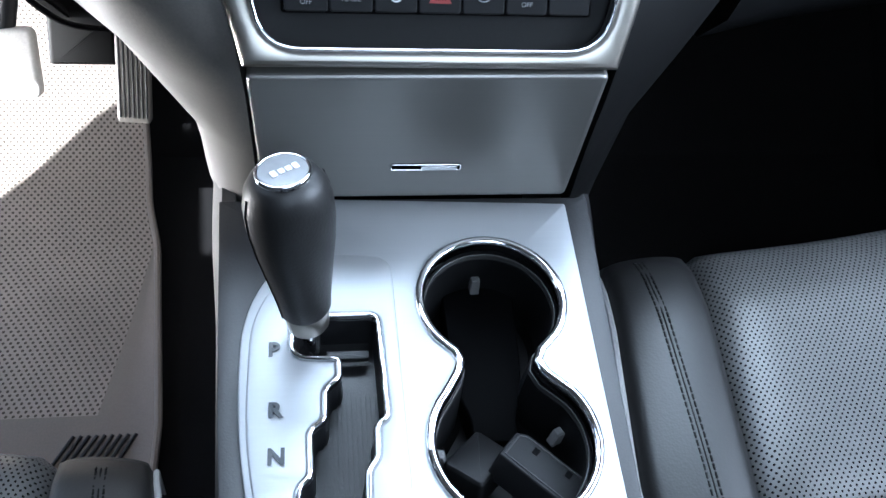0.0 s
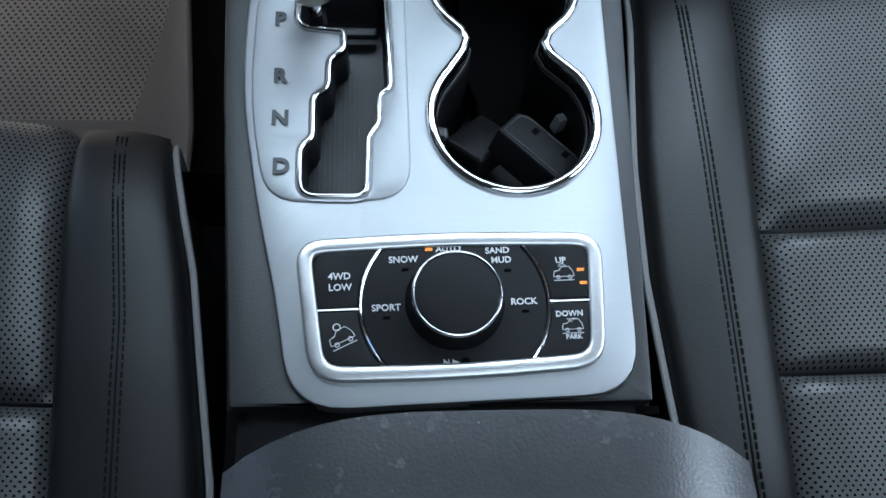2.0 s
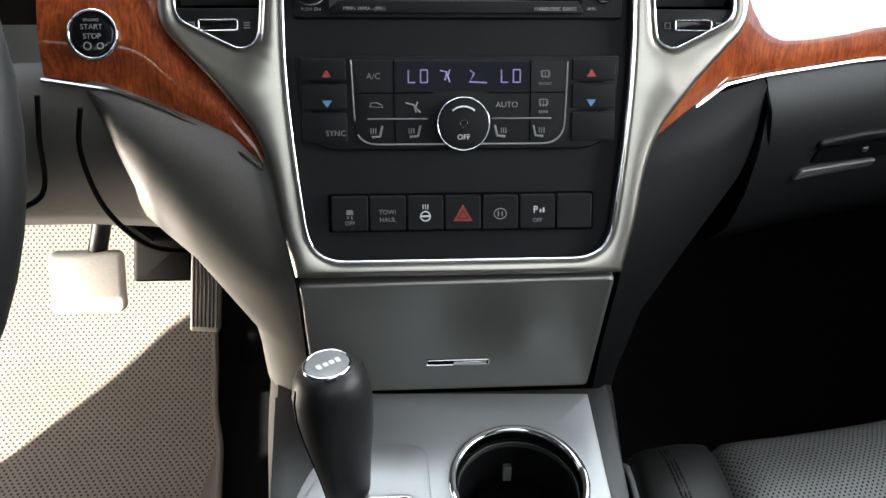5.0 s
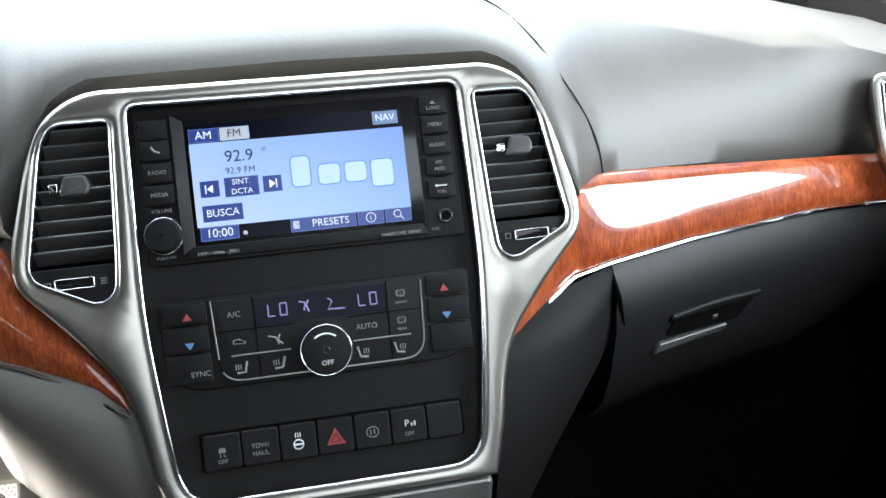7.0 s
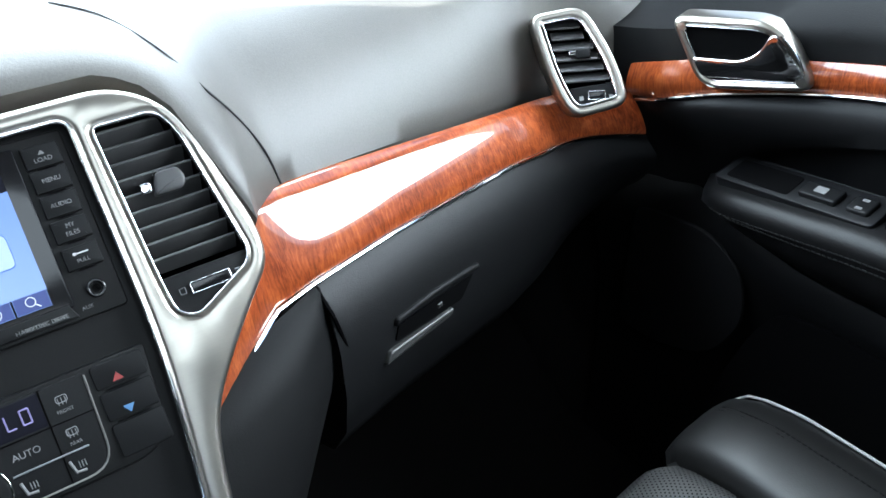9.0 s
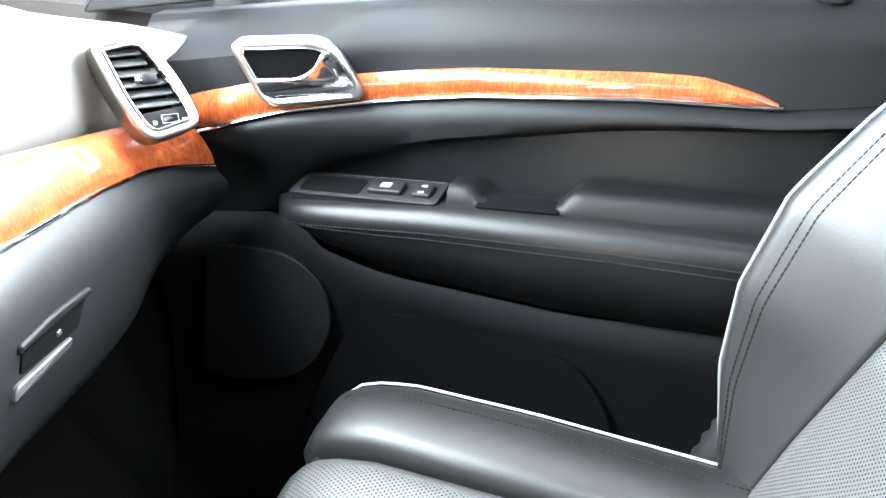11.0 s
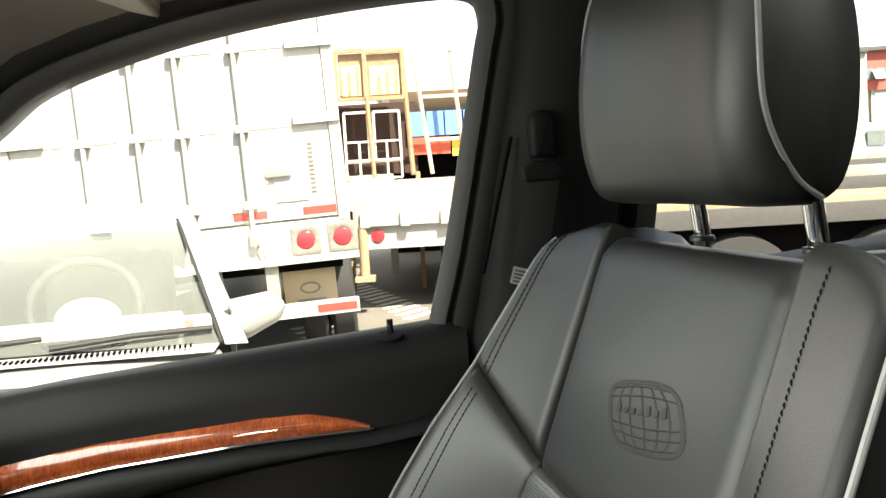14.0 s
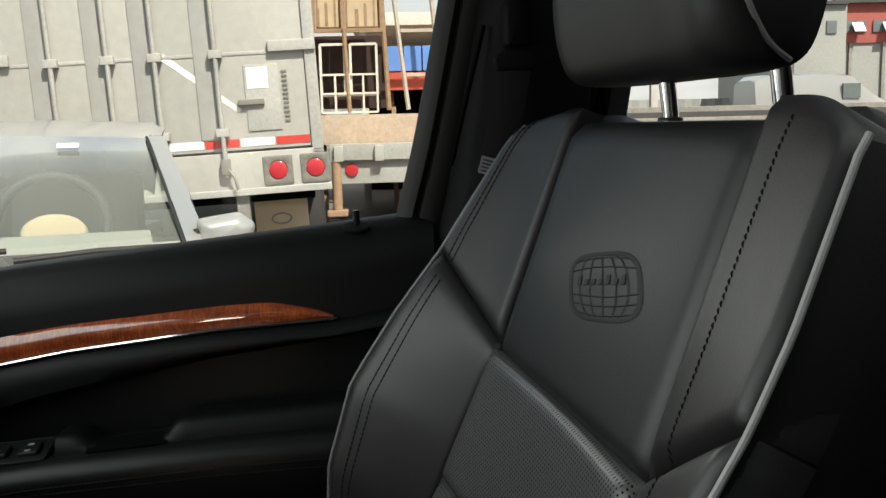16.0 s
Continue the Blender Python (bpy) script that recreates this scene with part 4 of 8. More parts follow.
    lettering("i", 0.0052, on(g, 0.0395, 0.1772), SCREEN_WHITE, t)
    part("screen_mark", ringf(circle(0.0570, 0.1780, 0.0026, 20), 0.0005, 0.0001), SCREEN_WHITE, t, "", 60, g)
    part("screen_mark", tube([(0.0588, 0.1762, 0), (0.0610, 0.1742, 0)], 0.0004, 6), SCREEN_WHITE, t, "", 60, g)
    part("screen_mark", prism(circle(-0.0405, 0.1758, 0.0014, 12), 0.0002), SCREEN_GREY, t, "", 30, g)
    # the maker's word mark stands as four plain pale blocks
    for x, w, ya, yb in ((-0.0085, 0.0130, 0.2010, 0.2215), (0.0085, 0.0150, 0.2010, 0.2150), (0.0255, 0.0150, 0.2010, 0.2150), (0.0425, 0.0155, 0.1965, 0.2150)):
        part("screen_block", prism(rect(x, ya, x + w, yb, 0.004), 0.0002), SCREEN_PALE, t, "plain pale block", 30, f)
        part("screen_block_edge", ringf(rect(x, ya, x + w, yb, 0.004), 0.0007, 0.0001), SCREEN_EDGE2, t, "", 60, f)
    part("screen_key", prism(rect(0.0475, 0.2370, 0.0640, 0.2455), 0.0002), SCREEN_NAV, t, "coloured map key", 30, f)
    lettering("NAV", 0.0062, on(g, 0.0557, 0.2412), SCREEN_WHITE, t)
    # key columns
    for i, (s1, v) in enumerate((("", 0.2455), ("", 0.2325), ("RADIO", 0.2185), ("MEDIA", 0.2045))):
        k = part("key", prism(rect(-0.0995, v - 0.0062, -0.0812, v + 0.0062, 0.001), 0.003, 0.0008), BUTTON, t, "", 30, on(m, 0, 0, 0.0030))
        if s1:
            lettering(s1, 0.0036, on(m, -0.0903, v, 0.0032), PRINT_DIM, t)
        part("key_line", prism(rect(-0.0955, v - 0.0072, -0.0855, v - 0.0064), 0.0006), BLACK_VOID, t, "", 30, on(m, 0, 0, 0.0030))
    part("mark", tube(spline([(-0.0925, 0.2348, 0), (-0.0905, 0.2318, 0), (-0.0875, 0.2308, 0)], 4, False), 0.0008, 6), PRINT_DIM, t, "", 60, on(m, 0, 0, 0.0032))
    for i, (s1, v) in enumerate((("LOAD", 0.2470), ("MENU", 0.2340), ("AUDIO", 0.2205), ("", 0.2065), ("", 0.1915))):
        part("key", prism(rect(0.0790, v - 0.0060, 0.0975, v + 0.0060, 0.001), 0.003, 0.0008), BUTTON, t, "", 30, on(m, 0, 0, 0.0030))
        if s1:
            lettering(s1, 0.0034, on(m, 0.0883, v - (0.002 if i == 0 else 0), 0.0032), PRINT_DIM, t)
        part("key_line", prism(rect(0.0840, v - 0.0072, 0.0930, v - 0.0064), 0.0006), BLACK_VOID, t, "", 30, on(m, 0, 0, 0.0030))
    part("mark", prism([Vector((0.0865, 0.2478)), Vector((0.0901, 0.2478)), Vector((0.0883, 0.2500))], 0.0003), PRINT_DIM, t, "", 30, on(m, 0, 0, 0.0033))
    lettering("MY", 0.0033, on(m, 0.0883, 0.2088, 0.0032), PRINT_DIM, t)
    lettering("FILES", 0.0033, on(m, 0.0883, 0.2045, 0.0032), PRINT_DIM, t)
    part("mark", tube([(0.0845, 0.1935, 0), (0.0920, 0.1935, 0)], 0.0004, 6), PRINT, t, "", 60, on(m, 0, 0, 0.0032))
    part("mark", prism(circle(0.0848, 0.1935, 0.0009, 12), 0.0003), PRINT, t, "", 30, on(m, 0, 0, 0.0034))
    lettering("PULL", 0.0030, on(m, 0.0883, 0.1895, 0.0032), PRINT_DIM, t)
    lettering("VOLUME", 0.0033, on(m, -0.0903, 0.1945, 0.0010), PRINT_DIM, t)
    lettering("PUSH ON", 0.0028, on(m, -0.0903, 0.1650, 0.0010), PRINT_DIM, t)
    lettering("MP3 - WMA - JPEG", 0.0026, on(m, -0.0575, 0.1650, 0.0044), PRINT_DIM, t)
    lettering("HARD DISC DRIVE", 0.0026, on(m, 0.0590, 0.1650, 0.0044), PRINT_DIM, t)
    lettering("AUX", 0.0028, on(m, 0.0815, 0.1655, 0.0010), PRINT_DIM, t)
    prof = [(0, 0.0115), (0.008, 0.0106), (0.010, 0.0098), (0.0105, 0.001)]
    k = part("volume_knob", loft([[(r * math.cos(6.2832 * j / 32), r * math.sin(6.2832 * j / 32), z) for j in range(32)] for z, r in prof], closed=True), BUTTON, t, "black volume knob", 40, on(m, -0.0905, 0.1790, 0.0005))
    part("knob_ring", ringf(circle(0, 0, 0.0122, 32), 0.0018, 0.0016), CHROME, k, "chrome ring", 60, on(m, -0.0905, 0.1790, 0.0005))
    part("aux_jack", ringf(circle(0.0890, 0.1735, 0.0052, 24), 0.0022, 0.0016), BLACK_GLOSS, t, "round socket", 60, on(m, 0, 0, 0.0006))
    part("jack_hole", prism(circle(0.0890, 0.1735, 0.0022, 16), 0.001), BLACK_VOID, t, "", 30, on(m, 0, 0, 0.0008))
    return t


def climate():
    t = thing("climate_control_panel", "black climate control panel with dial and display", "control panel")
    m = on(MS, 0, 0, 0.0)
    o = rounded([(-0.1005, 0.1375), (0.1005, 0.1375), (0.0960, 0.0800), (-0.0960, 0.0800)], [0.003, 0.003, 0.022, 0.022], 7)
    part("surround", prism(o, 0.010, 0.0015), FACE_BLACK, t, "", 30, on(m, 0, 0, 0.0010))
    ins = rounded([(-0.0670, 0.1350), (0.0670, 0.1350), (0.0650, 0.0835), (-0.0650, 0.0835)], [0.002, 0.002, 0.014, 0.014], 6)
    part("field", prism(ins, 0.003, 0.0008), BUTTON, t, "", 30, on(m, 0, 0, 0.0022))
    part("field_rim", tube([m @ Vector((p.x, p.y, 0.0022)) for p in ins[12:26]] , 0.0006, 6), PANEL, t, "grey rim line")
    part("field_rim", tube([m @ Vector((-0.0672, 0.135, 0.0022)), m @ Vector((-0.0655, 0.098, 0.0022))], 0.0006, 6), PANEL, t)
    part("display", prism(rect(-0.0400, 0.1165, 0.0430, 0.1335, 0.001), 0.001), SCREEN_BLACK, t, "dark display", 30, on(m, 0, 0, 0.0026))
    d = on(m, 0, 0, 0.0029)
    for cx in (-0.030, 0.0275):
        seven(t, on(d, cx, 0.1250), "L")
        seven(t, on(d, cx + 0.0075, 0.1250), "0")
    for pts in ([(-0.0125, 0.1285), (-0.0085, 0.1275), (-0.0095, 0.1225)], [(-0.0065, 0.1290), (-0.0080, 0.1255), (-0.0065, 0.1215)], [(0.006, 0.1285), (0.0085, 0.1265), (0.0055, 0.1215), (0.0165, 0.1210)]):
        part("segment", tube([(x, y, 0) for x, y in pts], 0.0005, 6), VIOLET, t, "", 60, d)
    seam = BLACK_VOID
    for a, b in (((-0.0412, 0.1350), (-0.0405, 0.0840)), ((0.0440, 0.1350), (0.0435, 0.0840)), ((-0.0665, 0.1150), (-0.017, 0.1150)), ((0.017, 0.1150), (0.0662, 0.1150))):
        part("seam", tube([m @ Vector((*a, 0.0023)), m @ Vector((*b, 0.0023))], 0.0004, 5), seam, t)
    for x0, x1 in ((-0.0575, -0.0205), (0.0195, 0.0570)):
        part("chrome_line", prism(rect(x0, 0.0987, x1, 0.0996, 0.0003), 0.001, 0.0003), CAP_GREY, t, "bright line", 30, on(m, 0, 0, 0.0032))
    f = on(m, 0, 0, 0.0024)
    lettering("A/C", 0.0052, on(f, -0.0535, 0.1250), PRINT_DIM, t)
    lettering("AUTO", 0.0050, on(f, 0.0290, 0.1075), PRINT_DIM, t)
    lettering("FRONT", 0.0026, on(f, 0.0530, 0.1202), PRINT_DIM, t)
    lettering("REAR", 0.0026, on(f, 0.0520, 0.1030), PRINT_DIM, t)
    lettering("SYNC", 0.0048, on(m, -0.0770, 0.0905, 0.0030), PRINT_DIM, t)
    for x, y in ((0.053, 0.1265), (0.052, 0.1090)):
        part("mark", ringf(rect(x - 0.003, y - 0.002, x + 0.003, y + 0.002, 0.0015), 0.0005, 0.0002), PRINT_DIM, t, "", 60, f)
        for k in (-1, 0, 1):
            part("mark", tube([(x + k * 0.0018, y - 0.003, 0), (x + k * 0.0018, y + 0.001, 0)], 0.0002, 5), PRINT_DIM, t, "", 60, f)
    part("mark", ringf([Vector(p) for p in ((-0.056, 0.1065), (-0.0555, 0.109), (-0.052, 0.1095), (-0.048, 0.1075), (-0.048, 0.1060))], 0.0005, 0.0002), PRINT_DIM, t, "", 60, f)
    part("mark", tube([(-0.034, 0.109, 0), (-0.029, 0.1075, 0), (-0.0275, 0.103, 0)], 0.0006, 6), PRINT_DIM, t, "", 60, f)
    part("mark", tube([(-0.0265, 0.1095, 0), (-0.028, 0.106, 0), (-0.025, 0.103, 0)], 0.0006, 6), PRINT_DIM, t, "", 60, f)
    for x, s in ((-0.0520, 1), (-0.0285, 1), (0.0250, -1), (0.0490, -1)):
        part("mark", tube([(x + s * 0.0035, 0.0950, 0), (x + s * 0.002, 0.0885, 0), (x - s * 0.003, 0.0880, 0)], 0.0008, 6), PRINT_DIM, t, "seat mark", 60, f)
        for k in (-1, 0, 1):
            part("mark", tube([(x - s * 0.002 + k * 0.0015, 0.0900, 0), (x - s * 0.002 + k * 0.0015, 0.0935, 0)], 0.0003, 5), PRINT_DIM, t, "", 60, f)
    dial = part("dial", prism(circle(0, 0, 0.0158, 44), 0.010, 0.0015), BUTTON, t, "black round dial", 40, on(m, 0.0015, 0.0960, 0.0075))
    part("dial_ring", ringf(circle(0, 0, 0.0166, 44), 0.0010, 0.0008, 0, 0.008), CHROME, dial, "chrome ring", 60, on(m, 0.0015, 0.0960, 0.0068))
    part("mark", tube([(0.0105 * math.cos(radians(a)), 0.0105 * math.sin(radians(a)), 0) for a in range(50, 131, 10)], 0.0006, 6), PRINT, dial, "", 60, on(m, 0.0015, 0.0960, 0.0077))
    lettering("OFF", 0.0045, on(m, 0.0015, 0.0878, 0.0077), PRINT, dial)
    part("mark", ringf(circle(0, 0, 0.0026, 18), 0.0008, 0.0004), BLACK_GLOSS, dial, "", 60, on(m, 0.0015, 0.0960, 0.0076))
    # temperature keys
    for s in (-1, 1):
        for a, b in ((0.1225, 0.1355), (0.1050, 0.1205), (0.0850, 0.1030)):
            part("key", prism(rect(*(sorted((s * 0.0700, s * 0.0975)) [:1]), a, sorted((s * 0.0700, s * 0.0975))[1], b, 0.002), 0.003, 0.0008), BUTTON, t, "", 30, on(m, 0, 0, 0.0026))
        for v in (0.1215, 0.1040):
            part("key_line", prism(rect(s * 0.083 - 0.009, v - 0.0004, s * 0.083 + 0.009, v + 0.0004), 0.0006), BLACK_VOID, t, "", 30, on(m, 0, 0, 0.0030))
        x = s * 0.082
        part("mark", prism([Vector((x - 0.003, 0.1245)), Vector((x + 0.003, 0.1245)), Vector((x, 0.1290))], 0.0004), RED_MARK, t, "red arrow up", 30, on(m, 0, 0, 0.0030))
        part("mark", prism([Vector((x - 0.003, 0.1105)), Vector((x, 0.1062)), Vector((x + 0.003, 0.1105))], 0.0004), BLUE_MARK, t, "blue arrow down", 30, on(m, 0, 0, 0.0030))
    return t


def seven(t, m, ch):
    """A digit of lit segments."""
    w, h = 0.0021, 0.0038
    seg = {"L": [((-w, h), (-w, -h)), ((-w, -h), (w, -h))], "0": [((-w, h), (-w, -h)), ((-w, -h), (w, -h)), ((w, -h), (w, h)), ((w, h), (-w, h))]}[ch]
    for a, b in seg:
        part("segment", tube([(*a, 0), (*b, 0)], 0.00042, 6), VIOLET, t, "", 60, m)


def switch_row():
    t = thing("switch_row", "row of seven black push switches with a red hazard switch", "switch row")
    m = on(MS, 0, 0, 0.0)
    part("surround", prism(rect(-0.083, 0.0285, 0.086, 0.0525, 0.002), 0.006, 0.001), BLACK_VOID, t, "", 30, on(m, 0, 0, -0.001))
    xs = [-0.0815 + 0.0237 * i for i in range(8)]
    for i in range(7):
        k = part("switch", prism(rect(xs[i] + 0.0004, 0.0295, xs[i + 1] - 0.0004, 0.0515, 0.0024), 0.006, 0.0010), BUTTON, t, "", 12, on(m, 0, 0, 0.0022))
        c = on(m, (xs[i] + xs[i + 1]) / 2, 0.0395, 0.0025)
        if i == 0:
            car_icon_small(k, c)
            lettering("OFF", 0.0036, on(c, 0, -0.0050), PRINT_DIM, k)
        if i == 1:
            lettering("TOW/", 0.0040, on(c, 0, 0.0018), PRINT_DIM, k)
            lettering("HAUL", 0.0040, on(c, 0, -0.0030), PRINT_DIM, k)
        if i == 2:
            part("mark", ringf(circle(0, -0.001, 0.0034, 20), 0.0008, 0.0002), PRINT, k, "steering wheel mark", 60, c)
            part("mark", tube([(-0.003, -0.001, 0), (0.003, -0.001, 0)], 0.0006, 6), PRINT, k, "", 60, c)
            for j in (-1, 0, 1):
                part("mark", tube([(j * 0.0015, 0.0035, 0), (j * 0.0015, 0.0065, 0)], 0.0003, 5), PRINT, k, "", 60, c)
        if i == 3:
            part("mark", prism([Vector((-0.0062, -0.0045)), Vector((0.0062, -0.0045)), Vector((0, 0.0062))], 0.0006), RED_MARK, k, "red hazard triangle", 30, c)
            part("mark", ringf([Vector((-0.0034, -0.0028)), Vector((0.0034, -0.0028)), Vector((0, 0.0028))], 0.0006, 0.0002), BLACK_VOID, k, "", 60, on(c, 0, 0, 0.0002))
        if i == 4:
            part("mark", ringf(circle(0, 0, 0.0042, 20, 0.0036), 0.0006, 0.0002), PRINT_DIM, k, "", 60, c)
            for j in (-1, 1):
                part("mark", tube([(j * 0.0012, -0.0015, 0), (j * 0.0012, 0.0015, 0)], 0.0004, 5), PRINT_DIM, k, "", 60, c)
        if i == 5:
            lettering("P", 0.0062, on(c, -0.0012, 0.0022), PRINT, k)
            lettering("OFF", 0.0036, on(c, 0, -0.0045), PRINT_DIM, k)
            for j in (0, 1):
                part("mark", prism(rect(0.0015 + j * 0.002, 0.0005, 0.0025 + j * 0.002, 0.0025 + j * 0.001), 0.0003), PRINT, k, "", 30, c)
    return t


def car_icon_small(k, c):
    part("mark", prism(rounded([(-0.0024, 0.0005), (0.0024, 0.0005), (0.0018, 0.0035), (-0.0018, 0.0035)], 0.0006), 0.0003), PRINT_DIM, k, "car mark", 30, c)
    for s in (-1, 1):
        part("mark", tube([(s * 0.0015, -0.0002, 0), (s * 0.0008, -0.0012, 0), (s * 0.0018, -0.0022, 0)], 0.0003, 5), PRINT_DIM, k, "", 60, c)


def lower_panel():
    """The bin door below the stack, with its push slot."""
    t = thing("bin_door", "satin grey bin door below the stack with a slim chrome pull", "bin door")
    m = Matrix.Translation((0, 0.7365, 0.908)) @ pose(0, 0, 0, 91.5)
    part("door", prism(rounded([(-0.1000, 0.0), (0.0985, 0.0), (0.1020, 0.1090), (-0.1035, 0.1060)], [0.005, 0.005, 0.005, 0.005]), 0.012, 0.003), PANEL, t, "", 12, m)
    s = on(m, 0.0020, 0.0305, 0.0)
    # near-black patch paints the shade of the slot; nothing is cut
    part("pull_recess", prism(rect(-0.0225, -0.0030, 0.0225, 0.0030, 0.002), 0.002), BLACK_VOID, t, "", 30, on(s, 0, 0, 0.0004))
    part("pull_rim", ringf(rect(-0.0225, -0.0030, 0.0225, 0.0030, 0.002), 0.0012, 0.0010), CHROME, t, "chrome slot rim", 60, s)
    part("pull_lip", prism(rect(-0.0030, -0.0022, 0.0200, 0.0012, 0.0006), 0.001, 0.0004), CHROME, t, "", 40, on(s, 0, 0, 0.0012))
    return t


stack_bezel()
vent(1)
vent(-1)
radio()
climate()
switch_row()
lower_panel()

# ---- dashboard ----
def dash_y(x):
    """The line of the dash face, seen from above."""
    return 0.845 + 0.34 * (x - 0.19) - 3.2 * max(0, x - 0.52) ** 2


WOOD_TOP = [(0.184, 1.160), (0.228, 1.152), (0.283, 1.143), (0.346, 1.132), (0.45, 1.114), (0.52, 1.101), (0.60, 1.086), (0.680, 1.070)]
WOOD_LOW = [(0.1215, 1.084), (0.139, 1.056), (0.165, 1.074), (0.195, 1.087), (0.225, 1.098), (0.30, 1.0965), (0.45, 1.081), (0.56, 1.061), (0.680, 1.034)]


def interp(tab, x):
    if x <= tab[0][0]:
        return tab[0][1]
    for (a, u), (b, v) in zip(tab, tab[1:]):
        if x <= b:
            t = (x - a) / (b - a)
            return u + (v - u) * t
    return tab[-1][1]


def dash_shell():
    t = thing("dashboard", "black soft-touch dashboard with grained lower half", "dashboard")
    # one padded top from the driver's side to the passenger door: it rolls up from the trim's edge to a crest, then runs to the windscreen
    def edge(x):
        if x > 0.19:
            return dash_y(x) + 0.004 + 0.034 * min(1, (x - 0.185) / 0.04), interp(WOOD_TOP, x) + 0.003
        ax = abs(x)
        z = interp([(0.0, 1.262), (0.132, 1.260), (0.148, 1.252), (0.160, 1.243), (0.170, 1.222), (0.179, 1.190), (0.190, 1.162), (0.30, 1.178)], ax) if x > 0 else interp([(0.0, 1.262), (0.132, 1.260), (0.148, 1.252), (0.160, 1.243), (0.170, 1.222), (0.179, 1.196), (0.190, 1.1775), (0.30, 1.178)], ax)
        return 0.733 + 0.6 * (z - 1.022) + 0.012 + (0.02 if x < -0.19 else 0), z
    rows = []
    for i in range(121):
        x = -0.70 + 1.40 * i / 120
        y, z = edge(x)
        zc = interp([(-0.7, 1.27), (-0.2, 1.292), (0.1, 1.290), (0.20, 1.268), (0.275, 1.250), (0.39, 1.228), (0.462, 1.216), (0.498, 1.203), (0.557, 1.187), (0.625, 1.171), (0.70, 1.155)], x)
        yc = interp([(-0.7, 1.0), (0.0, 1.0), (0.20, 0.995), (0.42, 1.03), (0.52, 1.01), (0.70, 1.01)], x)
        row = [(x, y + 0.012, z - 0.014)]
        ease = min(1, max(0, (x - 0.155) / 0.08))
        for k in range(9):
            s = k / 8
            cy, cz = y + (yc - y) * (0.12 + 0.16 * ease), z + (zc - z) * (0.80 - 0.12 * ease)
            row.append((x, y * (1 - s) ** 2 + 2 * s * (1 - s) * cy + yc * s * s, z * (1 - s) ** 2 + 2 * s * (1 - s) * cz + zc * s * s))
        row += [(x, yc + 0.10, zc + 0.004), (x, yc + 0.25, zc - 0.005), (x, 1.62, zc - 0.07)]
        rows.append(row)
    part("top_pad", loft(rows), PAD_LIT, t, "", 60)
    seam = []
    for k in range(1, 9):
        x = 0.228 - 0.150 * ((k - 1) / 9) ** 1.8
        f = (x + 0.70) * 120 / 1.40
        lo, hi = rows[int(f)], rows[int(f) + 1]
        seam.append(Vector(lo[k]).lerp(Vector(hi[k]), f - int(f)) + Vector((0, -0.0004, 0.0004)))
    part("pad_seam", tube(spline(seam, 4, False), 0.0008, 6), CONSOLE_VINYL, t)
    # lower half, passenger side: bulges below the bright line, then falls away to the footwell
    rows = []
    for i in range(29):
        x = 0.225 + 0.408 * i / 28
        y, z = dash_y(x), interp(WOOD_LOW, x)
        f = 1 - 0.42 * max(0, (x - 0.44) / 0.193) ** 1.6
        rows.append([(x, y + 0.012, z + 0.012), (x, y - 0.001, z - 0.003), (x, y - 0.016, z - 0.016), (x, y - 0.023 + 0.02 * (1 - f), z - 0.05 * f), (x, y - 0.021 + 0.06 * (1 - f), z - 0.09 * f), (x, y - 0.010 + 0.10 * (1 - f), z - 0.13 * f), (x, y + 0.02 + 0.12 * (1 - f), z - 0.17 * f), (x, y + 0.09 + 0.1 * (1 - f), z - 0.205 * f), (x, y + 0.28, z - 0.23 * f)])
    part("glovebox_door", loft(rows), GLOVE_VINYL, t, "black grained glovebox door", 60)
    part("gap", tube([(0.2235, dash_y(0.2235) - 0.001, 1.095), (0.2265, dash_y(0.2265) - 0.019, 1.078), (0.232, dash_y(0.232) - 0.021, 1.052), (0.232, dash_y(0.232) - 0.008, 1.01)], 0.0016, 6), BLACK_VOID, t)
    # side cheek between stack and glovebox, both sides
    for s in (1, -1):
        rows = []
        table = ((0.880, 0.104, 0.742, 0.133, 0.80), (0.910, 0.1035, 0.739, 0.130, 0.79), (0.95, 0.1035, 0.738, 0.134, 0.79), (1.0, 0.1045, 0.735, 0.143, 0.795), (1.03, 0.108, 0.741, 0.152, 0.80), (1.055, 0.1145, 0.757, 0.170, 0.815), (1.075, 0.118, 0.770, 0.195, 0.835), (1.092, 0.1235, 0.782, 0.226, 0.852), (1.0965, 0.124, 0.794, 0.228, 0.862))
        broad = {0.88: (0.143, 0.80), 0.91: (0.144, 0.80), 0.95: (0.149, 0.80), 1.0: (0.188, 0.800), 1.03: (0.206, 0.790), 1.055: (0.214, 0.788), 1.075: (0.221, 0.790), 1.092: (0.227, 0.796), 1.0965: (0.228, 0.806)}
        wide = {1.0: (0.205, 0.845), 1.03: (0.226, 0.850), 1.055: (0.2295, 0.851), 1.075: (0.2285, 0.852), 0.95: (0.165, 0.835)}
        for z, xi, yi, xo, yo in table:
            xo, yo = (wide if s > 0 else broad).get(z, (xo, yo))
            c = Vector(((xi + xo) / 2 + 0.006, (yi + yo) / 2 - (0.014 if z < 1.08 else 0.008 if z < 1.095 else -0.004), z))
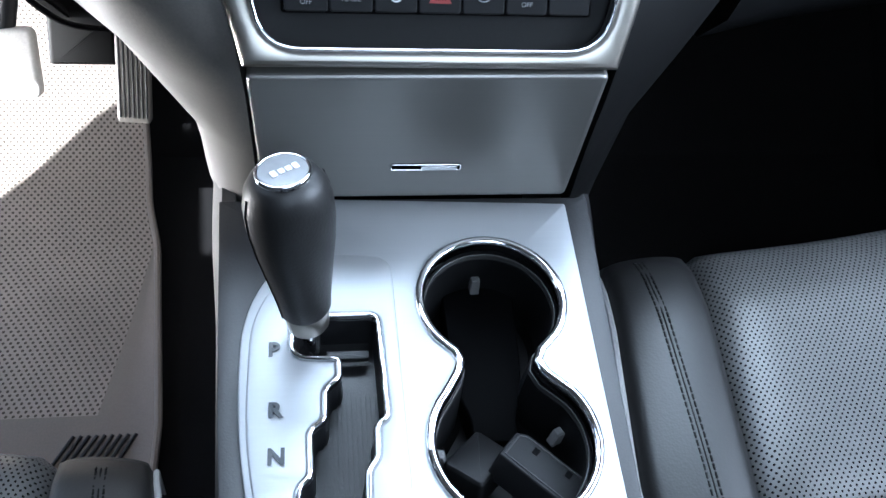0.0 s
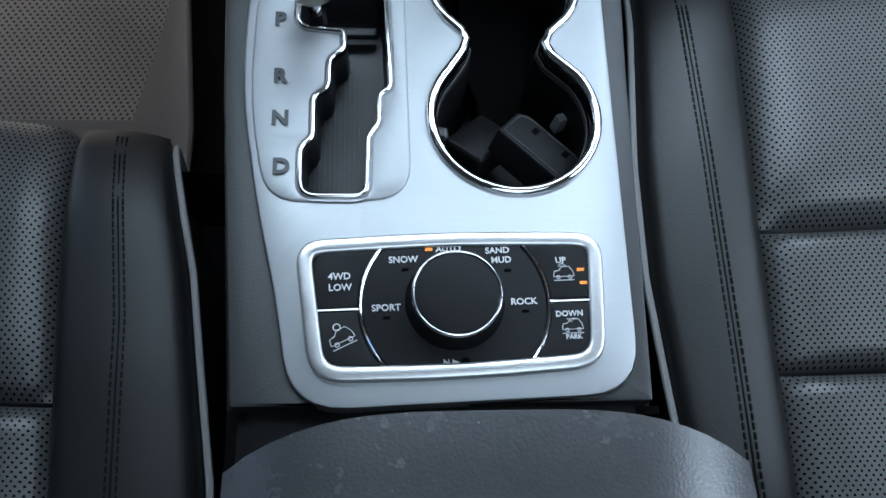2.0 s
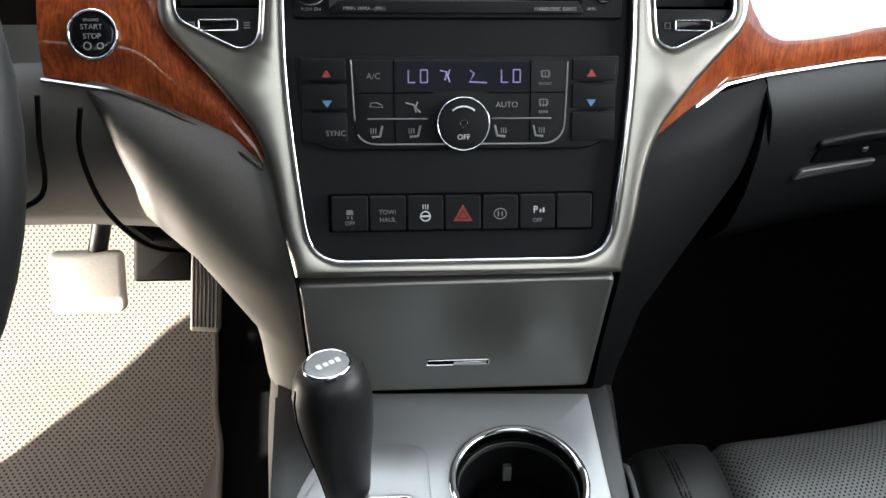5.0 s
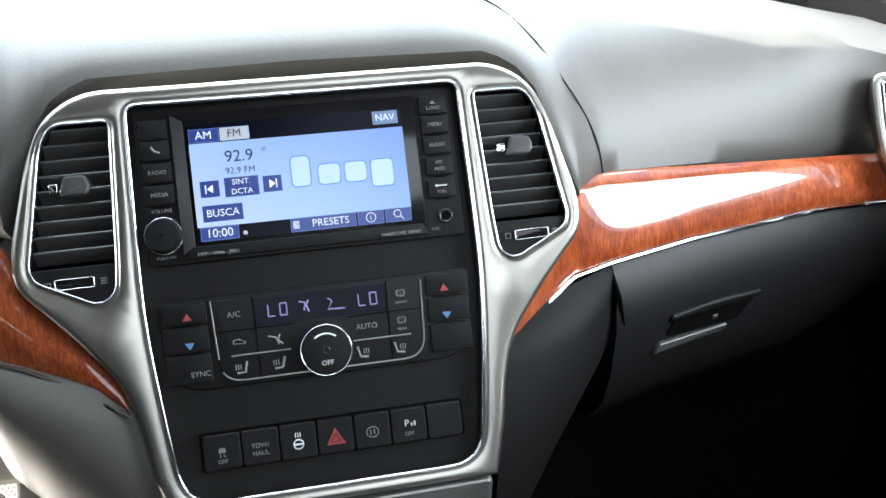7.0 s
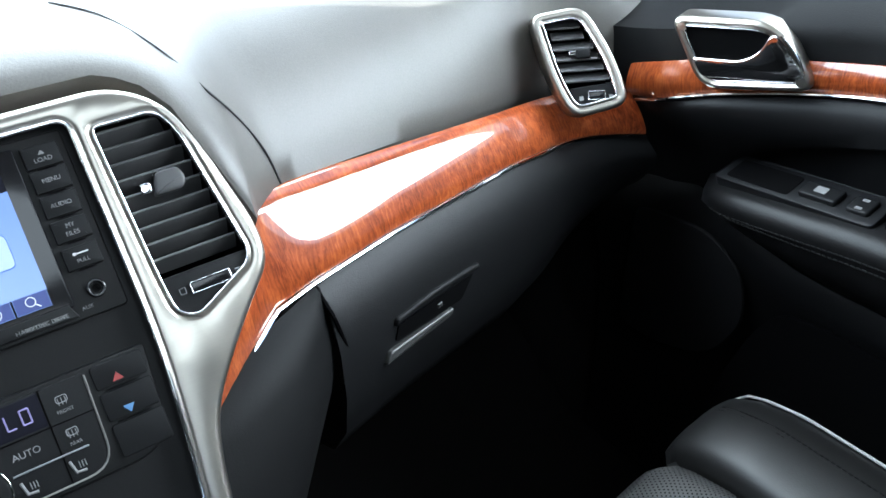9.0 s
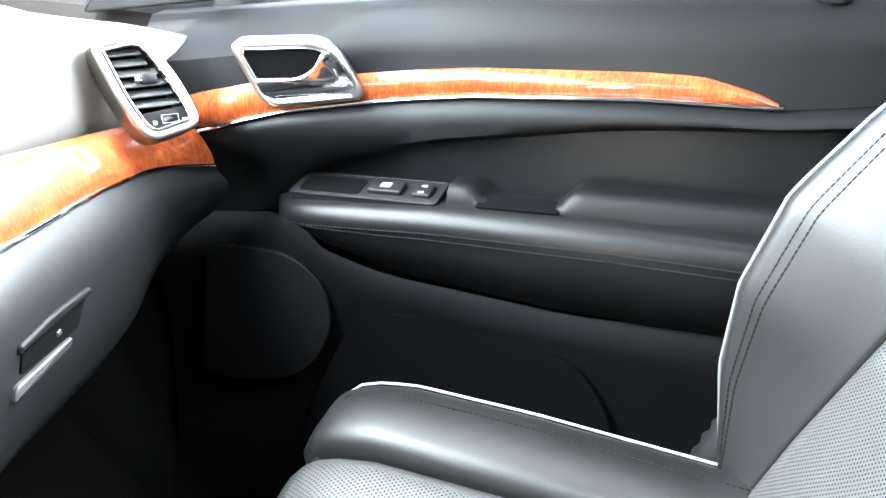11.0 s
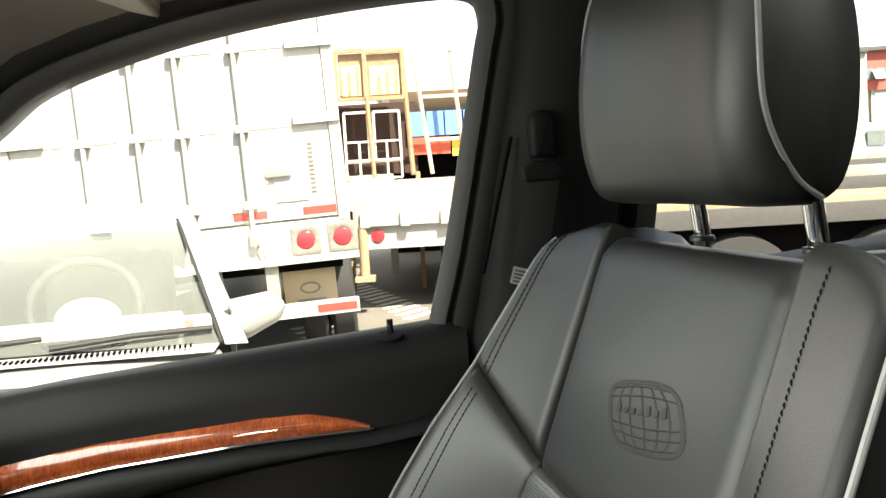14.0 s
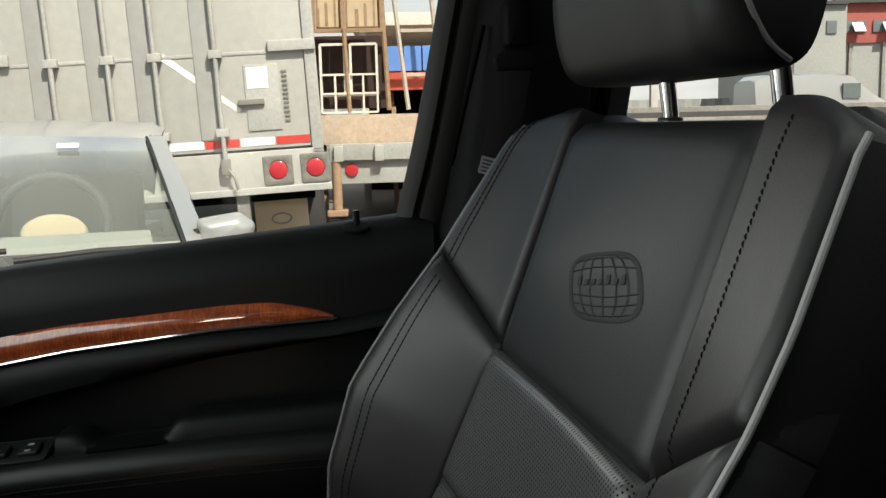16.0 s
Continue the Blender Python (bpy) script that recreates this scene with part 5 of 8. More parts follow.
            rows.append([(s * xi, yi + 0.02, z), (s * xi, yi, z), (s * (xi * 0.7 + c.x * 0.3), yi * 0.7 + c.y * 0.3 - 0.003, z), (s * c.x, c.y, z), (s * (xo * 0.7 + c.x * 0.3), yo * 0.7 + c.y * 0.3 - 0.004, z), (s * xo, yo, z), (s * (xo + 0.004), yo + 0.03, z), (s * (xo + 0.006), yo + 0.10, z - 0.01), (s * (xo + 0.008), yo + 0.3, z - 0.03)])
        if s < 0:
            rows = [[(x, y, z + 0.30 * max(0, -x - 0.122) * min(1, max(0, (z - 1.03) / 0.066))) for x, y, z in r] for r in rows]
        # one vinyl; the driver's side takes the copy lightened for bounced light
        part("side_cheek", loft(rows), PAD_LIT if s < 0 else BLACK_SOFT, t, "", 60)
    return t


def veneer():
    t = thing("dash_veneer", "glossy reddish burl wood veneer strip along the passenger dash", "trim strip")
    rows = []
    xs = [0.1225, 0.128, 0.136, 0.146, 0.156, 0.166, 0.175, 0.183] + [0.19 + 0.442 * i / 40 for i in range(41)]
    upper = [(0.1215, 1.086), (0.126, 1.099), (0.150, 1.124), (0.170, 1.143), (0.181, 1.154), (0.1845, 1.160)] + WOOD_TOP[1:]
    lower = [(0.1215, 1.082), (0.13, 1.0865), (0.15, 1.0925), (0.165, 1.0955), (0.195, 1.0985), (0.225, 1.0995)] + WOOD_LOW[5:]
    for x in xs:
        a, b = interp(lower, x), max(interp(upper, x), interp(lower, x) + 0.002)
        y = dash_y(x) if x > 0.19 else 0.845 - (0.19 - x) * 0.93
        rows.append([(x, y + 0.006, a), (x, y - 0.0015, a + 0.001)] + [(x, y - 0.0025 + min(1, (b - a) / 0.05) * (0.014 * k / 10 + 0.020 * (k / 10) ** 2) * min(1, max(0.2, (x - 0.125) / 0.1)), a + 0.002 + (b - a) * k / 10) for k in range(1, 11)] + [(x, y + 0.034 * min(1, (b - a) / 0.05) * min(1, max(0.2, (x - 0.125) / 0.1)) + 0.006, b + 0.003)])
    part("veneer", loft(rows), WOOD, t, "", 60)
    low = [(x, interp(lower, x)) for x in xs]
    part("bright_line", tube([(x, (dash_y(x) if x > 0.19 else 0.845 - (0.19 - x) * 0.93) - 0.003, z - 0.0005) for x, z in low], 0.0017, 8), CHROME, t, "thin chrome line")
    return t


def side_vent():
    t = thing("air_vent", "outer air vent with satin silver frame and black slats", "air vent")
    U, back = Vector((0.85, -0.527, 0)), Vector((0.527, 0.85, 0))
    V = Vector((0, 0, 1)) * math.cos(0.44) + back * math.sin(0.44)
    m = Matrix((U, V, U.cross(V))).transposed().to_4x4()
    m.translation = (0.548, 0.954, 1.139)
    o = rounded([(-0.046, 0.045), (0.003, 0.051), (0.029, 0.004), (0.040, -0.038), (-0.013, -0.048), (-0.030, -0.014)], [0.013, 0.016, 0.05, 0.016, 0.016, 0.05], 8)
    i = shift(o, 0.0085)
    part("frame", holed(o, [i], 0.03, 0.003), SATIN, t, "satin silver frame", 60, on(m, 0, 0, 0.004))
    part("rim", ringf(i, 0.0018, 0.001), CHROME, t, "", 60, on(m, 0, 0, 0.0035))
    bm = bmesh.new()
    a, b = loopv(bm, i, 0.0), loopv(bm, i, -0.03)
    bridge(bm, a, b)
    bm.faces.new(b)
    bmesh.ops.recalc_face_normals(bm, faces=bm.faces)
    bmesh.ops.reverse_faces(bm, faces=bm.faces)
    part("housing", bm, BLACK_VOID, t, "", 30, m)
    for k in range(6):
        v = 0.036 - 0.0094 * k
        xs = [p.x for p, q in zip(i, i[1:] + i[:1]) if (p.y - v) * (q.y - v) <= 0]
        if len(xs) < 2:
            continue
        x0, x1 = min(xs) + 0.0005, max(xs) - 0.0005
        part("slat", prism(rect(x0 - (x0 + x1) / 2, -0.0055, x1 - (x0 + x1) / 2, 0.0055, 0.0008), 0.0014, 0.0006), SLAT, t, "", 40, m @ Matrix.Translation(((x0 + x1) / 2, v, -0.005)) @ pose(0, 0, 0, -48))
    part("knob", prism(rect(-0.007, -0.0045, 0.006, 0.0045, 0.0025), 0.008, 0.002), BUTTON, t, "", 40, on(m, 0.001, 0.009, 0.004))
    part("knob_tip", prism(rect(-0.004, -0.002, 0.004, 0.002, 0.001), 0.005, 0.001), CHROME, t, "chrome knob tip", 40, on(m, -0.008, 0.010, 0.002))
    xs = rounded([(-0.014, -0.021), (0.026, -0.0175), (0.031, -0.031), (-0.009, -0.039)], 0.004)
    part("lower_panel", prism(xs, 0.004, 0.001), BUTTON, t, "", 30, on(m, 0, 0, 0.0))
    part("wheel", prism(rect(0.003, -0.0315, 0.018, -0.0245, 0.002), 0.003, 0.001), BLACK_GLOSS, t, "thumb wheel", 40, on(m, 0, 0, 0.002))
    part("wheel_rim", ringf(rect(0.0025, -0.032, 0.0185, -0.024, 0.002), 0.0008, 0.0006), CHROME, t, "", 60, on(m, 0, 0, 0.0018))
    for u in (-0.003, 0.0235):
        part("mark", prism(rect(u - 0.0018, -0.0318, u + 0.0018, -0.0282), 0.0003), PRINT_DIM, t, "", 30, on(m, 0, 0, 0.0004))
    return t


def glove_handle():
    t = thing("glovebox_handle", "black glovebox pull handle with a pale lower lip", "handle")
    ax = Vector((1, 0.34, 0)).normalized()
    c = Vector((0.326, dash_y(0.326) - 0.0235, 1.044))
    m = Matrix.Translation(c) @ pose(0, 0, 0, 92, 0, math.degrees(math.atan(0.34)))
    part("pull", prism(rounded([(-0.052, -0.006), (0.054, -0.014), (0.054, -0.008), (0.0, 0.0), (-0.050, 0.001)], [0.003, 0.003, 0.003, 0.03, 0.003]), 0.010, 0.003), DOOR_VINYL, t, "", 40, on(m, 0, 0, 0.003))
    # flat patch, near-black in place of the shade behind the pull
    part("recess", prism(rounded([(-0.052, -0.020), (0.030, -0.030), (0.048, -0.012), (-0.046, -0.005)], 0.004), 0.004), BLACK_VOID, t, "", 40, on(m, 0, 0, 0.0006))
    part("lip", prism(rounded([(-0.066, -0.032), (0.014, -0.036), (0.018, -0.030), (-0.060, -0.023)], 0.003), 0.008, 0.002), LIP, t, "pale grey lip", 40, on(m, 0, 0, 0.003))
    part("catch", prism(rect(-0.002, -0.020, 0.004, -0.016, 0.001), 0.003, 0.001), LIP, t, "", 40, on(m, 0, 0, 0.002))
    return t


def driver_trim():
    """Veneer, start button and lower covers left of the stack."""
    t = thing("driver_veneer", "glossy burl wood veneer round the start button", "trim strip")
    up = [(0.1215, 1.086), (0.126, 1.099), (0.150, 1.124), (0.176, 1.145), (0.189, 1.168), (0.197, 1.182), (0.250, 1.182)]
    lo = [(0.1215, 1.080), (0.15, 1.098), (0.18, 1.112), (0.21, 1.122), (0.255, 1.128)]
    rows = []
    for i in range(30):
        x = 0.1225 + (0.252 - 0.1225) * i / 29
        a, b = interp(lo, x), max(interp(up, x), interp(lo, x) + 0.003)
        yy = lambda z: 0.733 + 0.6 * (z - 1.022) + 0.006
        rows.append([(-x, yy(a) + 0.008, a)] + [(-x, yy(a + (b - a) * k / 6) - 0.006 * math.sin(math.pi * k / 6), a + (b - a) * k / 6) for k in range(7)] + [(-x, yy(b) + 0.012, b)])
    part("veneer", loft(rows), WOOD, t, "", 60)
    part("bright_line", tube([(-x, 0.733 + 0.6 * (interp(lo, x) - 1.022) + 0.002, interp(lo, x) - 0.001) for x in [0.1225 + 0.0065 * i for i in range(21)]], 0.0018, 8), CHROME, t, "thin chrome line")
    b = thing("start_button", "round black start stop button with a chrome ring", "button")
    m = on(MS, -0.2195, 0.150, 0.003)
    part("cap", prism(circle(0, 0, 0.0135, 36), 0.006, 0.002, 0.0006), BLACK_GLOSS, b, "", 40, m)
    part("ring", ringf(circle(0, 0, 0.0152, 36), 0.0022, 0.0016, 0, 0.003), CHROME, b, "chrome ring", 60, on(m, 0, 0, -0.001))
    for s, v, z in (("ENGINE", 0.0082, 0.0026), ("START", 0.0042, 0.0044), ("STOP", -0.0012, 0.0044)):
        lettering(s, z, on(m, 0, v, 0.0008), PRINT_DIM, b)
    part("mark", ringf(circle(-0.003, -0.0068, 0.0024, 14), 0.0005, 0.0002), PRINT_DIM, b, "", 60, on(m, 0, 0, 0.0008))
    part("mark", ringf(circle(0.0045, -0.0068, 0.0020, 14), 0.0005, 0.0002), PRINT_DIM, b, "", 60, on(m, 0, 0, 0.0008))
    k = thing("knee_panel", "black moulded knee panel below the driver's dash", "panel")
    rows = []
    for i in range(22):
        x = 0.190 + 0.285 * i / 21
        top = interp(lo, x) - 0.004 - 0.02 * max(0, x - 0.26)
        edge = 1.000 - 0.035 * max(0, 0.20 - x) / 0.06 if x < 0.20 else 1.0
        edge = min(edge, top - 0.02)
        y0 = 0.733 + 0.6 * (top - 1.022) + 0.004
        rows.append([(-x, y0 + 0.02, top + 0.004), (-x, y0, top), (-x, y0 - 0.010, top - (top - edge) * 0.2), (-x, y0 - 0.012, top - (top - edge) * 0.5), (-x, y0 + 0.002, top - (top - edge) * 0.8), (-x, y0 + 0.022, edge), (-x, y0 + 0.10, edge - 0.002), (-x, y0 + 0.30, edge + 0.02)])
    part("panel", loft(rows), PAD_LIT, k, "", 60)
    part("gap", tube(spline([(-0.228, 0.782, 1.117), (-0.232, 0.775, 1.09), (-0.225, 0.772, 1.05), (-0.205, 0.777, 1.015), (-0.180, 0.80, 0.990)], 6, False), 0.0018, 6), BLACK_VOID, k)
    part("gap", tube(spline([(-0.252, 0.785, 1.124), (-0.255, 0.778, 1.10), (-0.262, 0.772, 1.06), (-0.30, 0.77, 1.045)], 6, False), 0.0018, 6), BLACK_VOID, k)
    w = thing("steering_wheel", "black leather steering wheel rim", "steering wheel")
    c, n = Vector((-0.385, 0.60, 1.215)), Vector((0, -0.90, 0.43)).normalized()
    u = Vector((1, 0, 0))
    v = n.cross(u)
    part("rim", tube([c + u * 0.185 * math.cos(6.2832 * i / 64) + v * 0.185 * math.sin(6.2832 * i / 64) for i in range(64)], 0.0165, 16, True), HIDE, w, "black leather rim", 60)
    hub = Matrix.Translation(c - n * 0.03) @ n.to_track_quat("Z", "Y").to_matrix().to_4x4()
    part("hub", prism(circle(0, 0, 0.075, 40, 0.065), 0.05, 0.012, 0.01), BLACK_SOFT, w, "", 60, hub)
    for a in (10, 170, 270):
        d = u * math.cos(radians(a)) + v * math.sin(radians(a))
        part("spoke", tube([c - n * 0.035 + d * 0.06, c - n * 0.03 + d * 0.12, c - n * 0.004 + d * 0.178], [0.018, 0.014, 0.010], 12), SATIN if a != 270 else BLACK_SOFT, w)
    part("column", tube([c - n * 0.05, c - n * 0.30], [0.055, 0.065], 20), BLACK_SOFT, w)
    return t


dash_shell()
veneer()
side_vent()
glove_handle()
driver_trim()


# ---- footwells ----
def footwell():
    f = thing("floor", "black carpeted cabin floor", "floor", kind="structure")
    part("carpet", box(-0.75, -0.9, 0.44, 0.75, 1.25, 0.495), CARPET, f)
    part("toe_board", loft([[(-0.75, 1.15, 0.49), (-0.75, 1.33, 0.62), (-0.75, 1.40, 0.95), (-0.75, 1.40, 1.25)], [(0.75, 1.15, 0.49), (0.75, 1.33, 0.62), (0.75, 1.40, 0.95), (0.75, 1.40, 1.25)]]), CARPET, f)
    part("kick_panel", box(0.715, 0.95, 0.49, 0.765, 1.62, 1.17), CARPET, f)
    # unseen box added to stop the driver-side fill lamp reaching across
    part("tunnel", box(-0.092, 0.80, 0.49, 0.092, 1.41, 1.06), CARPET, f)
    part("bulkhead", box(-0.75, 1.41, 0.5, 0.75, 1.60, 1.20), CARPET, f)
    m = thing("floor_mat", "grey rubber floor mat with rows of small holes", "floor mat")
    prof = [(0.62, 0.500), (0.80, 0.505), (1.0, 0.510), (1.12, 0.530), (1.22, 0.580), (1.30, 0.660)]
    rows = []
    for i in range(40):
        y = 0.62 + 0.68 * i / 39
        xr = interp([(0.62, -0.232), (0.78, -0.230), (1.0, -0.250), (1.05, -0.262), (1.30, -0.285)], y)
        xs = min(xr - 0.003, interp([(0.78, -0.293), (0.89, -0.271), (1.0, -0.254), (1.30, -0.289)], y))
        rows.append([(xr + (xs - xr) * j / 3, y, interp(prof, y) + (0.006 if j == 0 else 0)) for j in range(4)] + [(xs + (-0.62 - xs) * j / 15, y, interp(prof, y)) for j in range(1, 16)])
    part("sheet", loft([row[3:] for row in rows[10:]]), MAT_HOLES, m, "", 60)
    part("border", loft([row[:4] for row in rows[10:]]), RUBBER, m, "plain rubber border", 60)
    part("border", loft(rows[:11]), RUBBER, m, "", 60)
    part("edge", tube([(r[0][0] + 0.002, r[0][1], r[0][2] + 0.002) for r in rows], 0.004, 8), RUBBER, m)
    # short grip ribs set in the border's corner
    for i in range(9):
        x = -0.316 + 0.0075 * i
        part("rib", tube([(x - 0.010, 0.742, 0.5050), (x + 0.006, 0.772, 0.5055)], 0.0018, 6), RUBBER_DARK, m)
    p = thing("accelerator_pedal", "ribbed grey accelerator pedal", "pedal")
    pm = Matrix.Translation((-0.242, 1.045, 0.742)) @ pose(0, 0, 0, 62, 0, 0) @ pose(0, 0, 0, 0, 0, -4)
    part("pad", prism(rect(-0.016, -0.056, 0.016, 0.060, 0.004), 0.012, 0.003), PEDAL, p, "", 40, pm)
    for i in range(7):
        x = -0.0125 + i * 0.0042
        part("rib", prism(rect(x - 0.001, -0.05, x + 0.001, 0.054, 0.0008), 0.003, 0.0006), RUBBER_DARK, p, "", 40, on(pm, 0, 0, 0.0016))
    part("arm", tube([pm @ Vector((0, 0.04, -0.01)), (-0.24, 1.15, 0.90), (-0.24, 1.21, 1.02)], 0.008, 10), BLACK_HARD, p)
    b = thing("brake_pedal", "wide brake pedal with a rubber pad", "pedal")
    bm_ = Matrix.Translation((-0.364, 1.03, 0.757)) @ pose(0, 0, 0, 62, 0, 0)
    part("pad", prism(rect(-0.036, -0.032, 0.040, 0.034, 0.008), 0.014, 0.004), PEDAL_SUNLIT, b, "", 40, bm_)
    part("arm", tube([bm_ @ Vector((0.01, 0.02, -0.012)), (-0.32, 1.12, 0.90), (-0.32, 1.16, 1.02)], 0.010, 10), BLACK_HARD, b)
    d = thing("pedal_bracket", "black moulded bracket between the two pedals", "bracket")
    D = Matrix.Translation((0, 1.075, 0)) @ pose(0, 0, 0, 90)
    part("block", prism(rounded([(-0.330, 0.716), (-0.262, 0.716), (-0.256, 0.782), (-0.318, 0.784)], 0.006), 0.05, 0.006), BLACK_SOFT, d, "", 40, D)
    part("strut", prism(rounded([(-0.312, 0.776), (-0.292, 0.776), (-0.330, 0.840), (-0.352, 0.840)], 0.004), 0.03, 0.004), BLACK_SOFT, d, "", 40, D)
    part("strut", prism(rounded([(-0.272, 0.776), (-0.255, 0.776), (-0.250, 0.86), (-0.268, 0.86)], 0.004), 0.03, 0.004), BLACK_SOFT, d, "", 40, D)
    part("crossbar", prism(rounded([(-0.44, 0.826), (-0.235, 0.822), (-0.235, 0.862), (-0.44, 0.862)], 0.004), 0.03, 0.004), BLACK_SOFT, d, "", 40, D)
    part("carrier", box(-0.44, 1.06, 0.86, -0.235, 1.40, 0.90, 0.004), BLACK_SOFT, d)
    return f


footwell()


# ---- passenger door ----
def door_x(y, z):
    """How far out the inner face of the door lies."""
    bulge = 0.012 * math.exp(-((z - 1.03) / 0.12) ** 2)
    s = min(1, max(0, (y - 0.76) / 0.19))
    inward = 0.055 * s * s * (3 - 2 * s) * min(1, max(0, (z - 1.03) / 0.06))
    return 0.692 - bulge + 0.03 * max(0, z - 1.15) + 0.02 * max(0, 0.9 - z) - inward


def door_pt(y, z, out=0.0):
    return Vector((door_x(y, z) - out, y, z))


def belt_z(y):
    return 1.260 - 0.105 * (y - 0.36) - 0.04 * max(0, y - 0.75)


def wood_mid(y):
    return interp([(0.36, 1.176), (0.436, 1.162), (0.55, 1.155), (0.70, 1.138), (0.788, 1.123), (0.831, 1.116), (0.879, 1.108), (0.914, 1.098), (0.943, 1.088), (0.98, 1.075), (1.05, 1.062)], y)


def strip(tab_hi, tab_lo, y0, y1, n, out, swell, k=6):
    rows = []
    for i in range(n + 1):
        y = y0 + (y1 - y0) * i / n
        a, b = tab_lo(y), tab_hi(y)
        rows.append([door_pt(y, a, -0.004)] + [door_pt(y, a + (b - a) * j / k, out + swell * math.sin(math.pi * j / k)) for j in range(k + 1)] + [door_pt(y, b, -0.004)])
    return rows


def passenger_door():
    t = thing("door_1", "black passenger door with armrest, veneer strip and pocket", "door", kind="structure")
    # upper pad below the window
    rows = []
    for i in range(29):
        y = 0.334 + 0.746 * i / 28
        zb, zw = belt_z(y), wood_mid(y) - 0.004
        rows.append([Vector((0.775, y, zb - 0.006)), Vector((0.735, y, zb + 0.001)), Vector((0.712, y, zb - 0.002)), Vector((0.704, y, zb - 0.012))] + [door_pt(y, zb - 0.02 + (zw - zb + 0.02) * j / 5, 0.002) for j in range(1, 6)])
    part("upper_pad", loft(rows), DOOR_VINYL, t, "", 60)
    # step under the veneer, then the recessed middle
    def low_edge(y):
        return wood_mid(y) - 0.003
    rows = []
    for i in range(31):
        y = 0.334 + 0.741 * i / 30
        z = low_edge(y)
        cz = interp([(0.36, 1.152), (0.57, 1.124), (0.73, 1.090), (0.84, 1.060), (0.875, 1.036), (0.90, 1.0), (0.95, 0.985), (1.1, 0.97)], y)
        az = interp([(0.36, 1.040), (0.55, 1.030), (0.70, 1.020), (0.88, 1.000), (0.90, 0.990), (1.1, 0.95)], y)
        rec = 0.020 if y < 0.87 else 0.020 * max(0, 1 - (y - 0.87) / 0.04)
        rows.append([door_pt(y, z, -0.010), door_pt(y, z - 0.002, 0.006), door_pt(y, z - 0.012, 0.012), door_pt(y, cz + 0.6 * (z - 0.012 - cz), 0.012), door_pt(y, cz + 0.004, 0.010), door_pt(y, cz - 0.004, 0.010 - rec), door_pt(y, (cz + az) / 2, 0.006 - rec), door_pt(y, az, 0.004 - rec)])
    part("middle_panel", loft(rows), DOOR_VINYL, t, "", 60)
    # armrest
    rows = []
    for i in range(33):
        y = 0.33 + 0.575 * i / 32
        e = max(0, (y - 0.84) / 0.065)
        w = 0.056 * math.sqrt(max(0.02, 1 - e * e))
        zt = interp([(0.33, 1.064), (0.55, 1.053), (0.72, 1.038), (0.87, 1.018), (0.91, 1.008)], y)
        zl = interp([(0.33, 0.960), (0.45, 0.948), (0.60, 0.940), (0.77, 0.944), (0.84, 0.960), (0.905, 1.000)], y)
        rows.append([door_pt(y, zt, -0.03), door_pt(y, zt + 0.001, w * 0.3), door_pt(y, zt, w * 0.75), door_pt(y, zt - 0.006, w * 0.94), door_pt(y, zt - 0.018, w), door_pt(y, (zt + zl) / 2, w * 0.9), door_pt(y, zl + 0.02 * (zt - zl) / 0.09, w * 0.55), door_pt(y, zl + 0.003, w * 0.2), door_pt(y, zl, -0.01)])
    arm = part("armrest", loft(rows), DOOR_HIDE, t, "black leather armrest", 60)
    for k in (4, 5):
        part("stitch", stitches([r[4] * (1 - 0.22 * (k - 3.6)) + r[5] * 0.22 * (k - 3.6) + Vector((-0.0006, 0, 0)) for r in rows[:31]], 0.0009), THREAD, arm)
    sw = thing("window_switch_panel", "black window switch panel on the door armrest", "switch panel")
    M = Matrix(((0, -1, 0, 0.662), (1, 0, 0, 0.797), (0, 0, 1, 1.0375), (0, 0, 0, 1))) @ pose(0, 0, 0, -14, 5, 0)
    part("plate", prism(rounded([(-0.080, -0.020), (0.078, -0.020), (0.080, 0.020), (-0.080, 0.020)], 0.006), 0.010, 0.002), BLACK_HARD, sw, "", 40, M)
    part("plate_edge", ringf(rounded([(-0.080, -0.020), (0.078, -0.020), (0.080, 0.020), (-0.080, 0.020)], 0.006), 0.0012, 0.0008), BUTTON, sw, "", 60, M)
    # near-black sheet laid on for the shade of the hole
    part("grip_hole", prism(rect(0.004, -0.013, 0.070, 0.014, 0.004), 0.002), BLACK_VOID, sw, "", 40, on(M, 0, 0, 0.0008))
    part("window_switch", prism(rect(-0.040, -0.009, -0.004, 0.010, 0.003), 0.006, 0.002), BUTTON, sw, "", 40, on(M, 0, 0, 0.005))
    part("mark", prism(rect(-0.027, -0.004, -0.016, 0.004, 0.001), 0.0004), PRINT_DIM, sw, "", 30, on(M, 0, 0, 0.0054))
    part("lock_switch", prism(rect(-0.070, -0.010, -0.050, 0.010, 0.003), 0.006, 0.002), BUTTON, sw, "", 40, on(M, 0, 0, 0.004))
    for v in (-0.005, 0.006):
        part("mark", prism(rect(-0.063, v - 0.0015, -0.057, v + 0.0015), 0.0004), PRINT_DIM, sw, "", 30, on(M, 0, 0, 0.0044))
    # ledge behind the armrest's top, with the pull cup cut down into it
    rows = []
    for k in range(49):
        y = 0.335 + 0.375 * k / 48
        zt = interp([(0.33, 1.064), (0.55, 1.053), (0.72, 1.038)], y)
        top = interp([(0.335, 1.088), (0.43, 1.082), (0.585, 1.071), (0.594, 1.068), (0.606, 1.053), (0.622, 1.0485), (0.660, 1.0445), (0.674, 1.046), (0.682, 1.055), (0.690, 1.059), (0.71, 1.058)], y)
